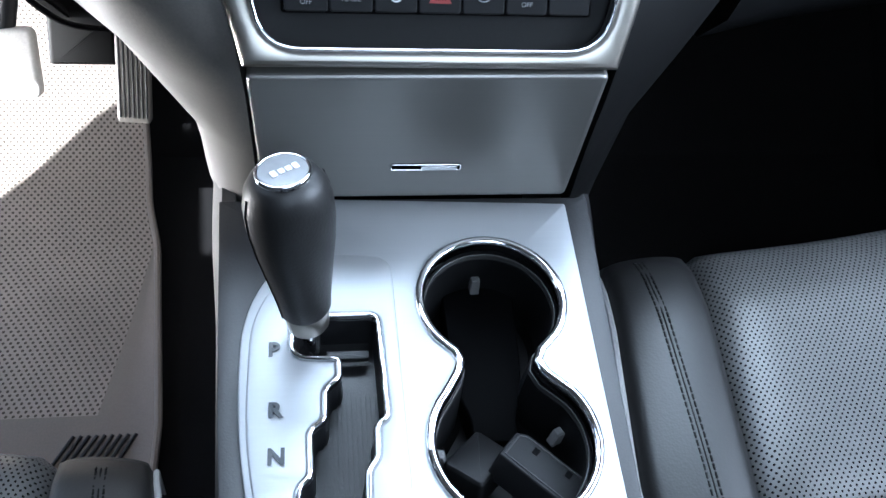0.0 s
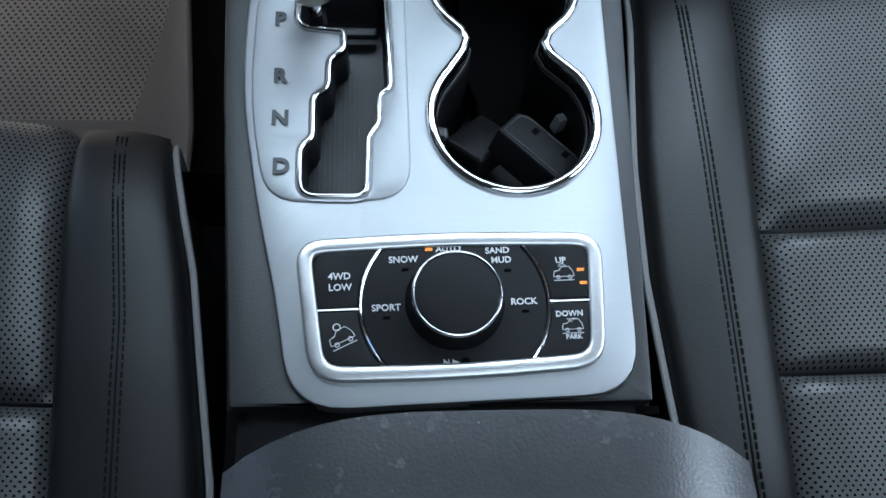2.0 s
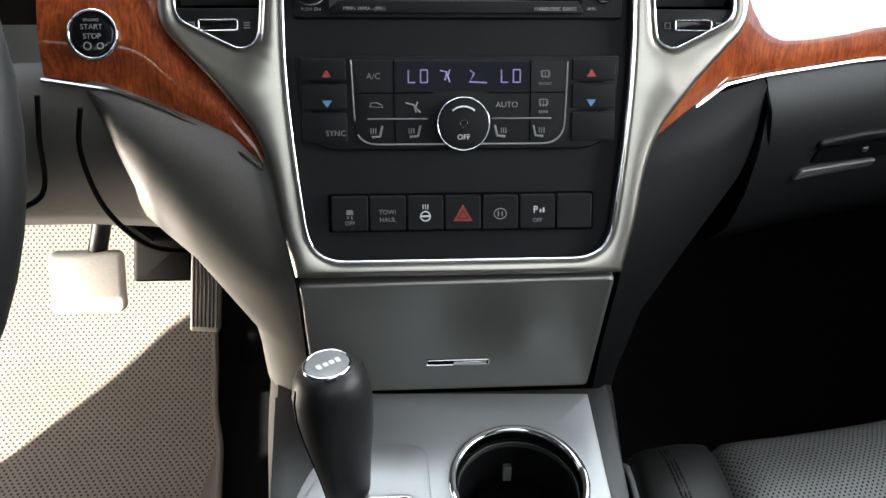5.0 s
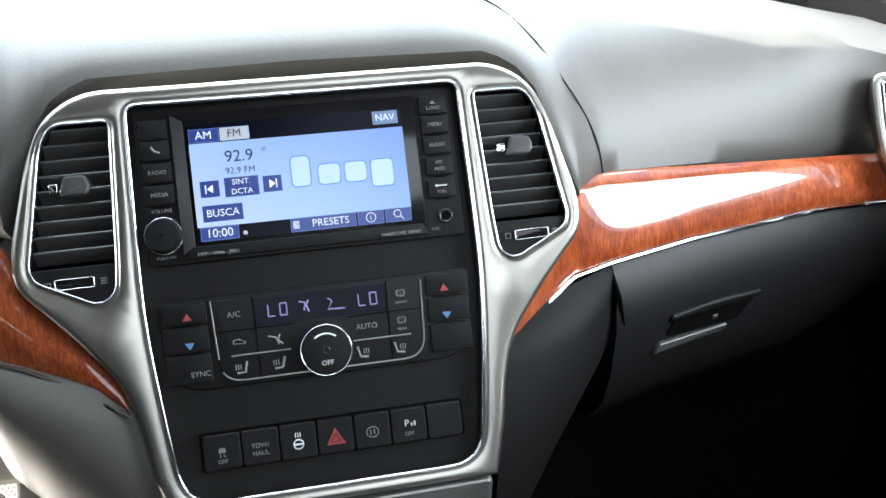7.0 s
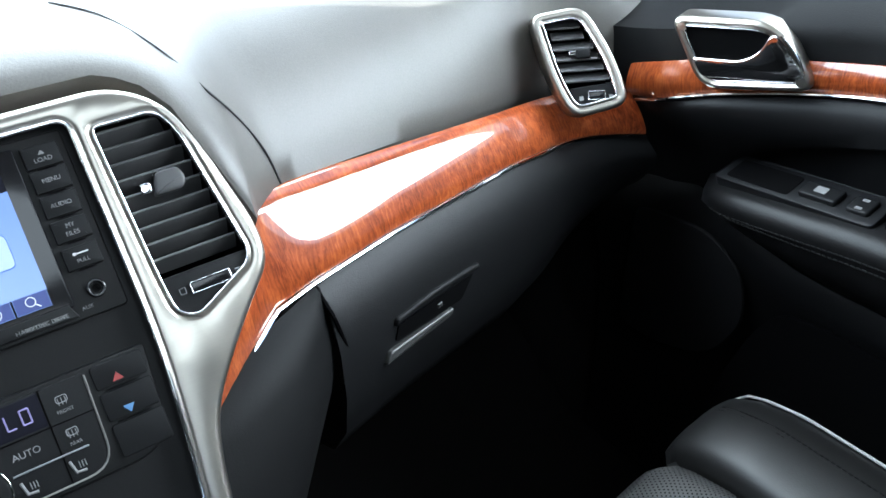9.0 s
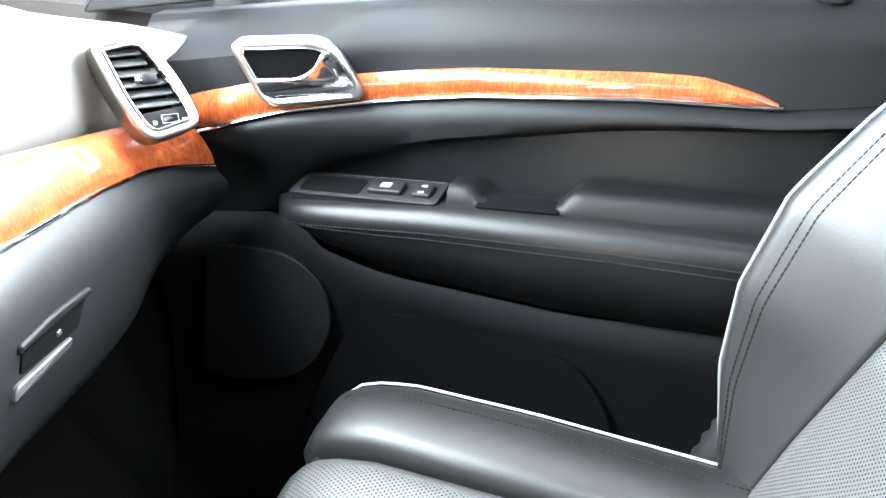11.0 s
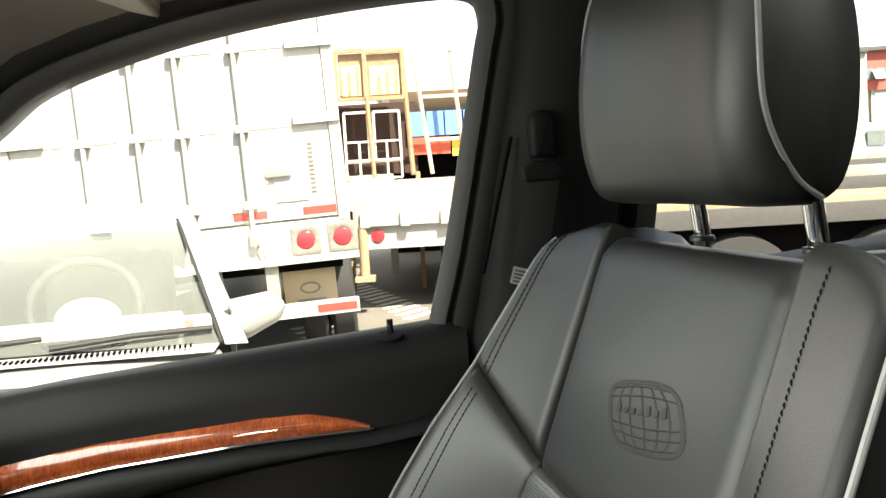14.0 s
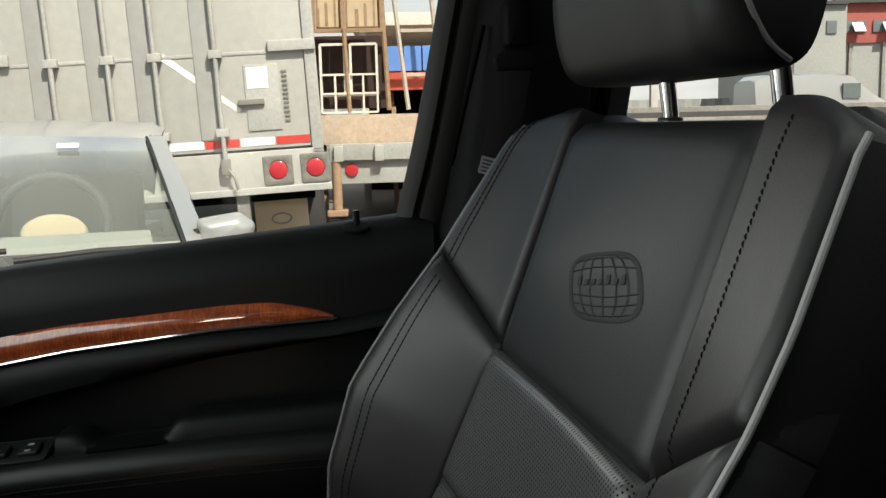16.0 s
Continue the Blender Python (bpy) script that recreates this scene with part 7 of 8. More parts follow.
def shell():
    t = thing("wall_right", "dark door frame and pillar trim round the passenger window", "wall", kind="structure")
    path = spline([(y, z, 0) for y, z in WIN], 6, False)
    rows = []
    for i, p in enumerate(path):
        a, b = path[max(i - 1, 0)], path[min(i + 1, len(path) - 1)]
        d = (b - a).normalized()
        n = Vector((d.y, -d.x, 0))
        n = -n

        def at(off, dx):
            q = p + n * off
            return Vector((side_x(q.y) + dx, q.x, q.y))
        rows.append([at(-0.004, 0.03), at(-0.004, 0.0), at(0.004, -0.010), at(0.012, -0.011), at(0.016, -0.002), at(0.020, -0.012), at(0.034, -0.016), at(0.046, -0.008), at(0.048, 0.02)])
    part("window_frame", loft([r[:5] for r in rows]), RUBBER_DARK, t, "black rubber window seal", 50)
    part("door_frame", loft([r[4:] for r in rows]), LINER_DARK, t, "", 50)
    # pillar between the doors, with belt guide
    rows = []
    for i in range(15):
        z = 1.0 + 0.65 * i / 14
        y0 = interp([(1.0, 0.395), (1.264, 0.322), (1.52, 0.275), (1.65, 0.27)], z)
        y1 = interp([(1.0, 0.20), (1.35, 0.165), (1.60, 0.14)], z)
        x = side_x(z) - 0.018
        rows.append([Vector((x + 0.06, y0 + 0.006, z)), Vector((x, y0, z)), Vector((x - 0.022, y0 - 0.02, z)), Vector((x - 0.030, (y0 + y1) / 2, z)), Vector((x - 0.022, y1 + 0.02, z)), Vector((x + 0.04, y1, z))])
    part("pillar", loft(rows), BLACK_SOFT, t, "black pillar trim", 50)
    part("sill_wall", box(0.76, -0.9, 0.45, 0.80, 1.3, 1.20), BLACK_HARD, t)
    # front sail corner with tweeter
    sail = rounded([(0.985, 1.195), (1.16, 1.165), (1.14, 1.20), (1.04, 1.315)], [0.01, 0.01, 0.03, 0.02], 5)
    M = Matrix(((0, 0, -1, 0.705), (1, 0, 0, 0), (0, 1, 0, 0), (0, 0, 0, 1)))
    part("sail_panel", prism(sail, 0.012, 0.004), BLACK_SOFT, t, "", 50, on(M, 0, 0, 0.012))
    part("tweeter", prism(circle(1.055, 1.225, 0.026, 32), 0.006, 0.002), GRILLE, t, "round tweeter grille", 40, on(M, 0, 0, 0.016))
    part("tweeter_ring", ringf(circle(1.055, 1.225, 0.030, 32), 0.004, 0.003), BLACK_HARD, t, "", 60, on(M, 0, 0, 0.014))
    g = thing("window_1", "clear passenger door window glass", "window", kind="structure")
    glass_out = [Vector((y, z)) for y, z in ((0.36, 1.255), (0.30, 1.56), (0.32, 1.588), (0.50, 1.575), (0.73, 1.52), (0.89, 1.40), (1.03, 1.22))]
    bm = bmesh.new()
    a = [bm.verts.new((side_x(p.y) + 0.014, p.x, p.y)) for p in glass_out]
    bm.faces.new(a)
    pane = part("pane", bm, GLASS, g)
    pane.visible_shadow = False
    # rear door: belt top and window frame
    r = thing("door_2", "black rear door top and window frame behind the seat", "door", kind="structure")
    rows = [[Vector((0.78, y, z + 0.004)), Vector((0.735, y, z + 0.004)), Vector((0.705, y, z)), Vector((0.69, y, z - 0.015)), Vector((0.685, y, z - 0.10)), Vector((0.69, y, z - 0.40))] for y, z in [(0.19 - 0.10 * i, 1.275 + 0.012 * i) for i in range(12)]]
    part("upper_pad", loft(rows), BLACK_SOFT, r, "", 60)
    top = [(0.14, 1.30), (0.115, 1.50), (0.10, 1.555), (0.06, 1.572), (-0.2, 1.575), (-0.6, 1.56), (-0.8, 1.54)]
    part("window_frame", loft([[Vector((side_x(z) + 0.02, y, z)), Vector((side_x(z) - 0.012, y + 0.004, z + 0.002)), Vector((side_x(z) - 0.016, y + 0.022 * (z < 1.56), z + 0.018)), Vector((side_x(z) + 0.01, y + 0.03 * (z < 1.56), z + 0.03))] for y, z in [(p.x, p.y) for p in spline([(y, z, 0) for y, z in top], 5, False)]]), RUBBER_DARK, r, "", 50)
    # headliner
    c = thing("ceiling", "grey cloth headliner", "ceiling", kind="structure")
    rows = []
    for i in range(31):
        y = 0.86 - 1.75 * i / 30
        zr = 1.655 - 0.10 * max(0, (y - 0.45) / 0.45) ** 2
        ed = interp([(-0.9, 1.575), (0.1, 1.598), (0.32, 1.612), (0.499, 1.602), (0.611, 1.585), (0.726, 1.556), (0.785, 1.525), (0.88, 1.46)], y)
        sec = []
        for sgn in (-1, 1):
            half = [(side_x(ed) + 0.02, ed - 0.012), (side_x(ed) - 0.030, ed + 0.002), (side_x(ed) - 0.08, ed + 0.022), (side_x(ed) - 0.15, min(zr - 0.004, ed + 0.040)), (0.40, zr - 0.002), (0.15, zr)]
            if sgn < 0:
                sec = [(-x, y, z) for x, z in half]
            else:
                sec += [(x, y, z) for x, z in half[::-1]]
        rows.append(sec)
    part("headliner", roof_skin(rows, 0.0), LINER, c, "", 60)
    part("roof_panel", roof_skin(rows, 0.035), LINER_DARK, c, "", 60)
    sr = thing("window_3", "tinted glass roof panel over the front seats", "window", kind="structure")
    part("pane", box(-0.42, -0.50, 1.692, 0.42, 0.46, 1.697), GLASS_ROOF, sr)
    v = thing("sun_visor", "pale cloth sun visor folded up against the headliner", "sun visor")
    M = Matrix.Translation((0.50, 0.665, 1.588)) @ pose(0, 0, 0, 194, 0, 4)
    part("flap", prism(rounded([(-0.22, -0.085), (0.17, -0.09), (0.19, 0.07), (-0.20, 0.085)], 0.03, 6), 0.016, 0.006), VISOR, v, "", 60, M)
    part("flap_edge", ringf(rounded([(-0.22, -0.085), (0.17, -0.09), (0.19, 0.07), (-0.20, 0.085)], 0.03, 6), 0.006, 0.003), VISOR_DARK, v, "", 60, on(M, 0, 0, -0.003))
    h = thing("grab_handle", "dark folding grab handle on the headliner", "grab handle")
    part("handle", tube(spline([(0.625, 0.50, 1.600), (0.600, 0.488, 1.588), (0.597, 0.44, 1.586), (0.600, 0.39, 1.590), (0.625, 0.378, 1.606)], 5, False), 0.009, 12), LINER_DARK, h)
    # belt
    b = thing("seat_belt", "black seat belt with a white label hanging from the pillar", "seat belt")
    part("guide", prism(rounded([(-0.011, -0.020), (0.011, -0.020), (0.012, 0.016), (0.006, 0.024), (-0.006, 0.024), (-0.012, 0.016)], 0.005), 0.018, 0.005), BLACK_SOFT, b, "rounded black guide cap", 50, Matrix.Translation((0.634, 0.254, 1.440)) @ pose(0, 0, 0, 90, 0, -80))
    part("loop", prism(rounded([(-0.021, 0.004), (-0.017, -0.007), (0.017, -0.007), (0.021, 0.004), (0.010, 0.012), (-0.010, 0.012)], 0.004), 0.008, 0.003), BLACK_SOFT, b, "black belt loop", 50, Matrix.Translation((0.628, 0.257, 1.405)) @ pose(0, 0, 0, 90, 0, -86))
    web = spline([(0.632, 0.257, 1.404), (0.629, 0.264, 1.37), (0.625, 0.275, 1.326), (0.612, 0.304, 1.24), (0.614, 0.335, 1.12), (0.635, 0.36, 0.95), (0.64, 0.385, 0.80)], 6, False)
    part("webbing", loft([[p + Vector((0.001, 0.0155, 0.002)), p + Vector((-0.002, 0, 0)), p + Vector((0.001, -0.0155, -0.002))] for p in web]), BELT, b, "", 60)
    part("adjuster_slot", tube([(0.658, 0.283, 1.442), (0.660, 0.299, 1.38), (0.664, 0.316, 1.312)], 0.0022, 6), BLACK_VOID, b)
    L = Matrix.Translation((0.616, 0.284, 1.312)) @ pose(0, 0, 0, 90, 0, -88) @ pose(0, 0, 0, 0, 0, -16)
    part("label", prism(rect(-0.009, -0.008, 0.009, 0.008, 0.001), 0.001), PRINT_DIM, b, "white care label", 30, L)
    for k in range(4):
        part("print_bar", prism(rect(-0.007, -0.006 + 0.0033 * k, 0.007 - 0.002 * (k % 2), -0.0044 + 0.0033 * k), 0.0004), INK, b, "", 30, on(L, 0, 0, 0.0004))
    bk = thing("belt_buckle", "crumpled belt sleeve and buckle beside the cushion", "buckle")
    part("sleeve", tube(spline([(0.625, 0.44, 0.80), (0.63, 0.43, 0.845), (0.632, 0.415, 0.885), (0.64, 0.40, 0.93)], 5, False), [0.022 + 0.003 * (i % 2) for i in range(16)], 12), HIDE, bk)
    # windscreen stays glazed; plain body around, left and rear walls out of view
    w = thing("window_2", "wide windscreen glass above the dashboard", "window", kind="structure")
    bm = bmesh.new()
    a = [bm.verts.new(p) for p in ((-0.66, 0.86, 1.60), (0.66, 0.86, 1.60), (0.74, 1.62, 1.16), (-0.74, 1.62, 1.16))]
    bm.faces.new(a)
    pane = part("pane", bm, GLASS, w)
    pane.visible_shadow = False
    for s in (1, -1):
        part("front_pillar", tube(spline([(s * 0.665, 0.80, 1.535), (s * 0.69, 0.95, 1.44), (s * 0.715, 1.12, 1.325), (s * 0.74, 1.40, 1.17)], 5, False), 0.030, 14), LINER, w)
    k = thing("wall_back", "dark rear of the cabin", "wall", kind="structure")
    # unseen wall, carried up to the roof to keep rear sky light out
    part("panel", box(-0.78, -0.93, 0.45, 0.78, -0.90, 1.60), BLACK_HARD, k)
    l = thing("wall_left", "dark body side, driver's door open, with an added panel shaping the sun", "wall", kind="structure")
    part("sill", box(-0.80, -0.9, 0.40, -0.755, 1.3, 0.52), BLACK_HARD, l)
    # unseen, raised past the roof to keep stray sun off the driver's seat
    part("rear_panel", box(-0.80, -0.9, 0.52, -0.755, -0.05, 1.77), BLACK_HARD, l)
    part("kick_panel", box(-0.80, 1.16, 0.52, -0.755, 1.5, 1.20), BLACK_HARD, l)
    # unseen panel added to cut the edge of the sun patch on the mat
    bm = prism([Vector(p) for p in ((-0.05, 0.52), (0.70, 0.52), (0.79, 0.80), (0.827, 0.941), (0.867, 1.092), (0.89, 1.17), (0.905, 1.26), (0.908, 1.33), (0.66, 1.36), (0.66, 1.77), (-0.05, 1.77))], 0.03)
    part("door_panel", bm, BLACK_HARD, l, "", 30, Matrix(((0, 0, -1, -0.79), (1, 0, 0, 0), (0, 1, 0, 0), (0, 0, 0, 1))))
    part("roof_rail", tube([(-0.66, 0.86, 1.60), (-0.665, 0.3, 1.62), (-0.66, -0.9, 1.59)], 0.035, 12), LINER_DARK, l)
    part("pillar", tube([(-0.665, 0.02, 1.60), (-0.745, 0.06, 1.20), (-0.77, 0.05, 0.6)], 0.045, 12), BLACK_HARD, l)
    return t


shell()

# ---- the yard outside ----
ASPHALT = plain("asphalt", (0.115, 0.104, 0.090), 0.9, grain=60, relief=0.01, big=0.35, var=0.3)
# pale colour for bars of sunlight painted onto the asphalt
LIGHT_BAR = plain("pale_light_bar", (0.55, 0.54, 0.50), 0.8, grain=30, big=1.5, var=0.25)
ALUMINIUM = plain("dull_aluminium", (0.375, 0.367, 0.34), 0.5, metal=0.25, grain=14, big=0.9, var=0.10)
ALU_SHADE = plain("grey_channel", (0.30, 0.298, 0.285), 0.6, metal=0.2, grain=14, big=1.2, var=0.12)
ALU_DARK = plain("weathered_aluminium", (0.36, 0.355, 0.335), 0.55, metal=0.3, grain=40, big=2.0, var=0.2)
ALU_DIRTY = plain("stained_steel", (0.20, 0.19, 0.17), 0.6, metal=0.3, grain=30, big=3.0, var=0.35)
TAPE_RED = plain("red_reflector_tape", (0.50, 0.05, 0.04), 0.4)
TAPE_WHITE = plain("white_reflector_tape", (0.72, 0.72, 0.70), 0.4)
LAMP_RED = plain("red_lamp_glass", (0.42, 0.03, 0.04), 0.2, var=0.1)
TYRE = plain("tyre", (0.02, 0.02, 0.02), 0.85, grain=80)
CAR_WHITE = plain("silver_white_paint", (0.30, 0.305, 0.297), 0.3, metal=0.3, var=0.03, coat=0.6)
CAR_GLASS = plain("windscreen_shade", (0.10, 0.12, 0.12), 0.04, var=0.2, coat=0.5)
TIMBER = plain("raw_timber", (0.25, 0.16, 0.095), 0.8, grain=25, big=2.0, var=0.35, stretch=(1, 1, 6))
RUST = plain("rusty_board", (0.27, 0.175, 0.11), 0.8, grain=20, big=1.2, var=0.35)
PALE_FRAME = plain("pale_frame_paint", (0.55, 0.52, 0.47), 0.7, grain=30, big=2.0, var=0.2)
FRAME_GREY = plain("weathered_frame", (0.36, 0.31, 0.26), 0.75, grain=30, big=2.0, var=0.25)
PALE_BOARD = plain("weathered_board", (0.36, 0.29, 0.225), 0.8, grain=25, big=1.2, var=0.3)
DARK_BOARD = plain("dark_red_board", (0.032, 0.014, 0.011), 0.8, grain=20, big=1.5, var=0.4)
RED_WALL = plain("red_wall", (0.30, 0.075, 0.06), 0.85, grain=8, big=0.3, var=0.15)
GREY_WALL = plain("grey_wall", (0.25, 0.26, 0.245), 0.85, grain=8, big=0.3, var=0.15)
BLUE_SHEET = plain("blue_sheet", (0.10, 0.22, 0.55), 0.6)
RED_SHEET = plain("red_sheet", (0.45, 0.07, 0.04), 0.6)
YELLOW_SHEET = plain("yellow_sheet", (0.55, 0.42, 0.06), 0.6)
DARK_STEEL = plain("dark_painted_steel", (0.035, 0.034, 0.033), 0.6, grain=20, big=1.0, var=0.3)
TAN = plain("tan_cloth", (0.42, 0.33, 0.22), 0.8)


def slab(name, x0, y0, z0, x1, y1, z1, mat, parent, label="", bev=0.004):
    return part(name, box(x0, y0, z0, x1, y1, z1, bev), mat, parent, label, 40)


g = thing("ground", "worn grey asphalt yard", "ground", kind="structure")
part("asphalt", loft([[(-400, -400, 0), (400, -400, 0)], [(-400, 400, 0), (400, 400, 0)]]), ASPHALT, g)
# sunlight falling through slats, laid on the ground as pale bars
stripes = thing("road_marking", "pale bars laid on the asphalt for sunlight through slats", "road marking", kind="structure")
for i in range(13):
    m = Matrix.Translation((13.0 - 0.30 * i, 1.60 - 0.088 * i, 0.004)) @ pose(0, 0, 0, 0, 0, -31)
    part("bar", prism(rect(-0.27, -0.055, 0.27, 0.055, 0.01), 0.003), LIGHT_BAR, stripes, "", 30, m)
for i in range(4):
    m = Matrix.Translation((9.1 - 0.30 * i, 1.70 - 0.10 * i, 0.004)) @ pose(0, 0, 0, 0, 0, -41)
    part("bar", prism(rect(-0.24, -0.055, 0.24, 0.055, 0.01), 0.003), LIGHT_BAR, stripes, "", 30, m)


def box_trailer():
    X = 6.87
    t = thing("box_trailer", "dull aluminium box trailer seen from its rear doors", "trailer")
    slab("body", X + 0.02, 1.02, 1.18, X + 12.0, 3.56, 4.0, ALU_DARK, t)
    for y0, y1 in ((1.09, 2.285), (2.295, 3.50)):
        d = slab("door", X - 0.03, y0, 1.22, X + 0.02, y1, 3.95, ALUMINIUM, t, "ribbed aluminium door")
        for z in (1.95, 2.56):
            slab("panel_seam", X - 0.036, y0 + 0.01, z - 0.012, X - 0.028, y1 - 0.01, z + 0.012, ALU_DARK, d)
            for k in range(14):
                y = y0 + 0.05 + (y1 - y0 - 0.1) * k / 13
                part("rivet", prism(circle(0, 0, 0.008, 8), 0.004), ALU_DARK, d, "", 30, Matrix.Translation((X - 0.037, y, z)) @ pose(0, 0, 0, 0, -90, 0))
    for y in (1.755, 2.20, 2.54, 2.945):
        slab("channel", X - 0.040, y + 0.025, 1.31, X - 0.029, y + 0.165, 3.94, ALU_SHADE, t, "", 0.002)
        r = part("lock_rod", tube([(X - 0.085, y, 1.02), (X - 0.085, y, 3.95)], 0.019, 12), ALU_DARK, t, "upright lock rod")
        for z in (1.36, 1.95, 2.56):
            slab("bracket", X - 0.105, y - 0.05, z - 0.03, X - 0.03, y + 0.05, z + 0.03, ALU_DARK, r)
        slab("cam", X - 0.11, y - 0.035, 1.04, X - 0.02, y + 0.035, 1.16, ALU_DIRTY, r)
        part("lever", tube([(X - 0.09, y, 1.10), (X - 0.12, y - 0.06, 1.02), (X - 0.12, y - 0.08, 0.92)], 0.012, 8), ALU_DIRTY, r)
    # corner posts, header and sill
    for y0, y1 in ((1.0, 1.09), (3.50, 3.59)):
        slab("corner_post", X - 0.05, y0, 0.92, X + 0.05, y1, 4.0, ALU_DARK, t)
    for z in (1.99, 2.575, 3.3):
        for y0, y1 in ((1.0, 1.36), (3.24, 3.59)):
            slab("hinge", X - 0.075, y0, z - 0.04, X - 0.03, y1, z + 0.04, ALU_DARK, t)
    sill = slab("sill", X - 0.05, 1.0, 0.91, X + 0.05, 3.59, 1.20, ALUMINIUM, t, "deep rear sill")
    slab("lower_rail", X - 0.07, 0.96, 0.87, X + 0.05, 3.60, 0.92, ALU_DARK, t)
    for k in range(9):
        y = 1.10 + 0.27 * k
        slab("tape", X - 0.034, y, 1.245, X - 0.030, y + 0.26, 1.305, (TAPE_RED, TAPE_WHITE)[k % 2], t, "red and white reflector tape", 0.0)
    for y in (1.365, 1.078, 3.22, 3.50):
        lamp = part("tail_lamp", prism(circle(0, 0, 0.072, 28), 0.03, 0.012, 0.006), LAMP_RED, t, "round red tail lamp", 50, Matrix.Translation((X - 0.062, y, 1.045)) @ pose(0, 0, 0, 0, -90, 0))
        part("lamp_frame", holed(rect(-0.115, -0.115, 0.115, 0.115, 0.02), [circle(0, 0, 0.075, 28)], 0.03, 0.006), ALU_DIRTY, lamp, "", 40, Matrix.Translation((X - 0.058, y, 1.045)) @ pose(0, 0, 0, 0, -90, 0))
    # placard holder, riveted scale, pale stripe
    p = slab("placard", X - 0.040, 1.30, 1.36, X - 0.030, 1.56, 1.86, ALU_DARK, t, "grey placard holder")
    slab("card", X - 0.043, 1.38, 1.68, X - 0.039, 1.54, 1.84, TAPE_WHITE, p, "white card", 0.0)
    slab("clasp", X - 0.07, 1.42, 1.56, X - 0.035, 1.62, 1.60, ALU_DIRTY, p)
    for k in range(12):
        slab("tick", X - 0.040, 1.235, 1.42 + 0.034 * k, X - 0.032, 1.275, 1.435 + 0.034 * k, ALU_DIRTY, t, "", 0.0)
    part("scratch", prism([Vector((2.16, 1.93)), Vector((1.62, 1.50)), Vector((1.60, 1.53)), Vector((2.14, 1.98))], 0.002), TAPE_WHITE, t, "pale slanting stripe", 30, Matrix(((0, 0, -1, X - 0.0325), (1, 0, 0, 0), (0, 1, 0, 0), (0, 0, 0, 1))))
    part("round_sign", prism(circle(0, 0, 0.075, 28), 0.004), TAPE_WHITE, t, "small white round sign", 40, Matrix.Translation((X - 0.046, 2.40, 1.37)) @ pose(0, 0, 0, 0, -90, 0))
    # under the floor: flaps, bumper, wheels
    for y0, y1 in ((1.17, 1.60), (3.0, 3.42)):
        f = slab("mud_flap", X + 0.25, y0, 0.42, X + 0.262, y1, 0.86, TAN, t, "tan mud flap with a plain oval mark")
        part("mark", ringf(circle(0, 0, 0.085, 28, 0.05), 0.016, 0.003), ALU_DIRTY, f, "", 50, Matrix.Translation((X + 0.249, (y0 + y1) / 2, 0.64)) @ pose(0, 0, 0, 0, -90, 0) @ pose(0, 0, 0, 0, 0, 90))
        slab("bar", X + 0.246, y0 + 0.10, 0.52, X + 0.2495, y1 - 0.10, 0.55, ALU_DIRTY, f, "", 0.0)
    b = slab("bumper", X - 0.04, 1.0, 0.44, X + 0.06, 3.59, 0.55, ALU_DARK, t, "low guard bar")
    for k in range(8):
        slab("tape", X - 0.045, 1.02 + 0.32 * k, 0.465, X - 0.041, 1.02 + 0.32 * k + 0.31, 0.525, (TAPE_RED, TAPE_WHITE)[k % 2], b, "", 0.0)
    for y in (1.66, 2.95):
        slab("hanger", X - 0.02, y - 0.05, 0.54, X + 0.05, y + 0.05, 0.88, ALU_DIRTY, t)
    # near-black block that paints the shade below the trailer's floor
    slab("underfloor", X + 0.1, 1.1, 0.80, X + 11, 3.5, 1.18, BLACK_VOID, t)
    for x in (1.2, 2.45):
        for y in (1.14, 1.40, 3.2, 3.45):
            w = part("tyre", loft([[(X + x + r * math.cos(6.2832 * j / 36), y + d, 0.5 + r * math.sin(6.2832 * j / 36)) for j in range(36)] for d, r in ((-0.11, 0.30), (-0.11, 0.46), (-0.08, 0.50), (0.08, 0.50), (0.11, 0.46), (0.11, 0.30))], closed=True), TYRE, t, "", 50)
            part("rim", loft([[(X + x + r * math.cos(6.2832 * j / 24), y + d, 0.5 + r * math.sin(6.2832 * j / 24)) for j in range(24)] for d, r in ((-0.10, 0.30), (-0.06, 0.22), (-0.06, 0.02))], closed=True), ALU_DARK, w, "", 40)
    t.matrix_world = Matrix.Translation((X, 1.0, 1.2)) @ pose(0, 0, 0, -2.6, 0, 5.5) @ Matrix.Translation((-X, -1.0, -1.2))
    return t


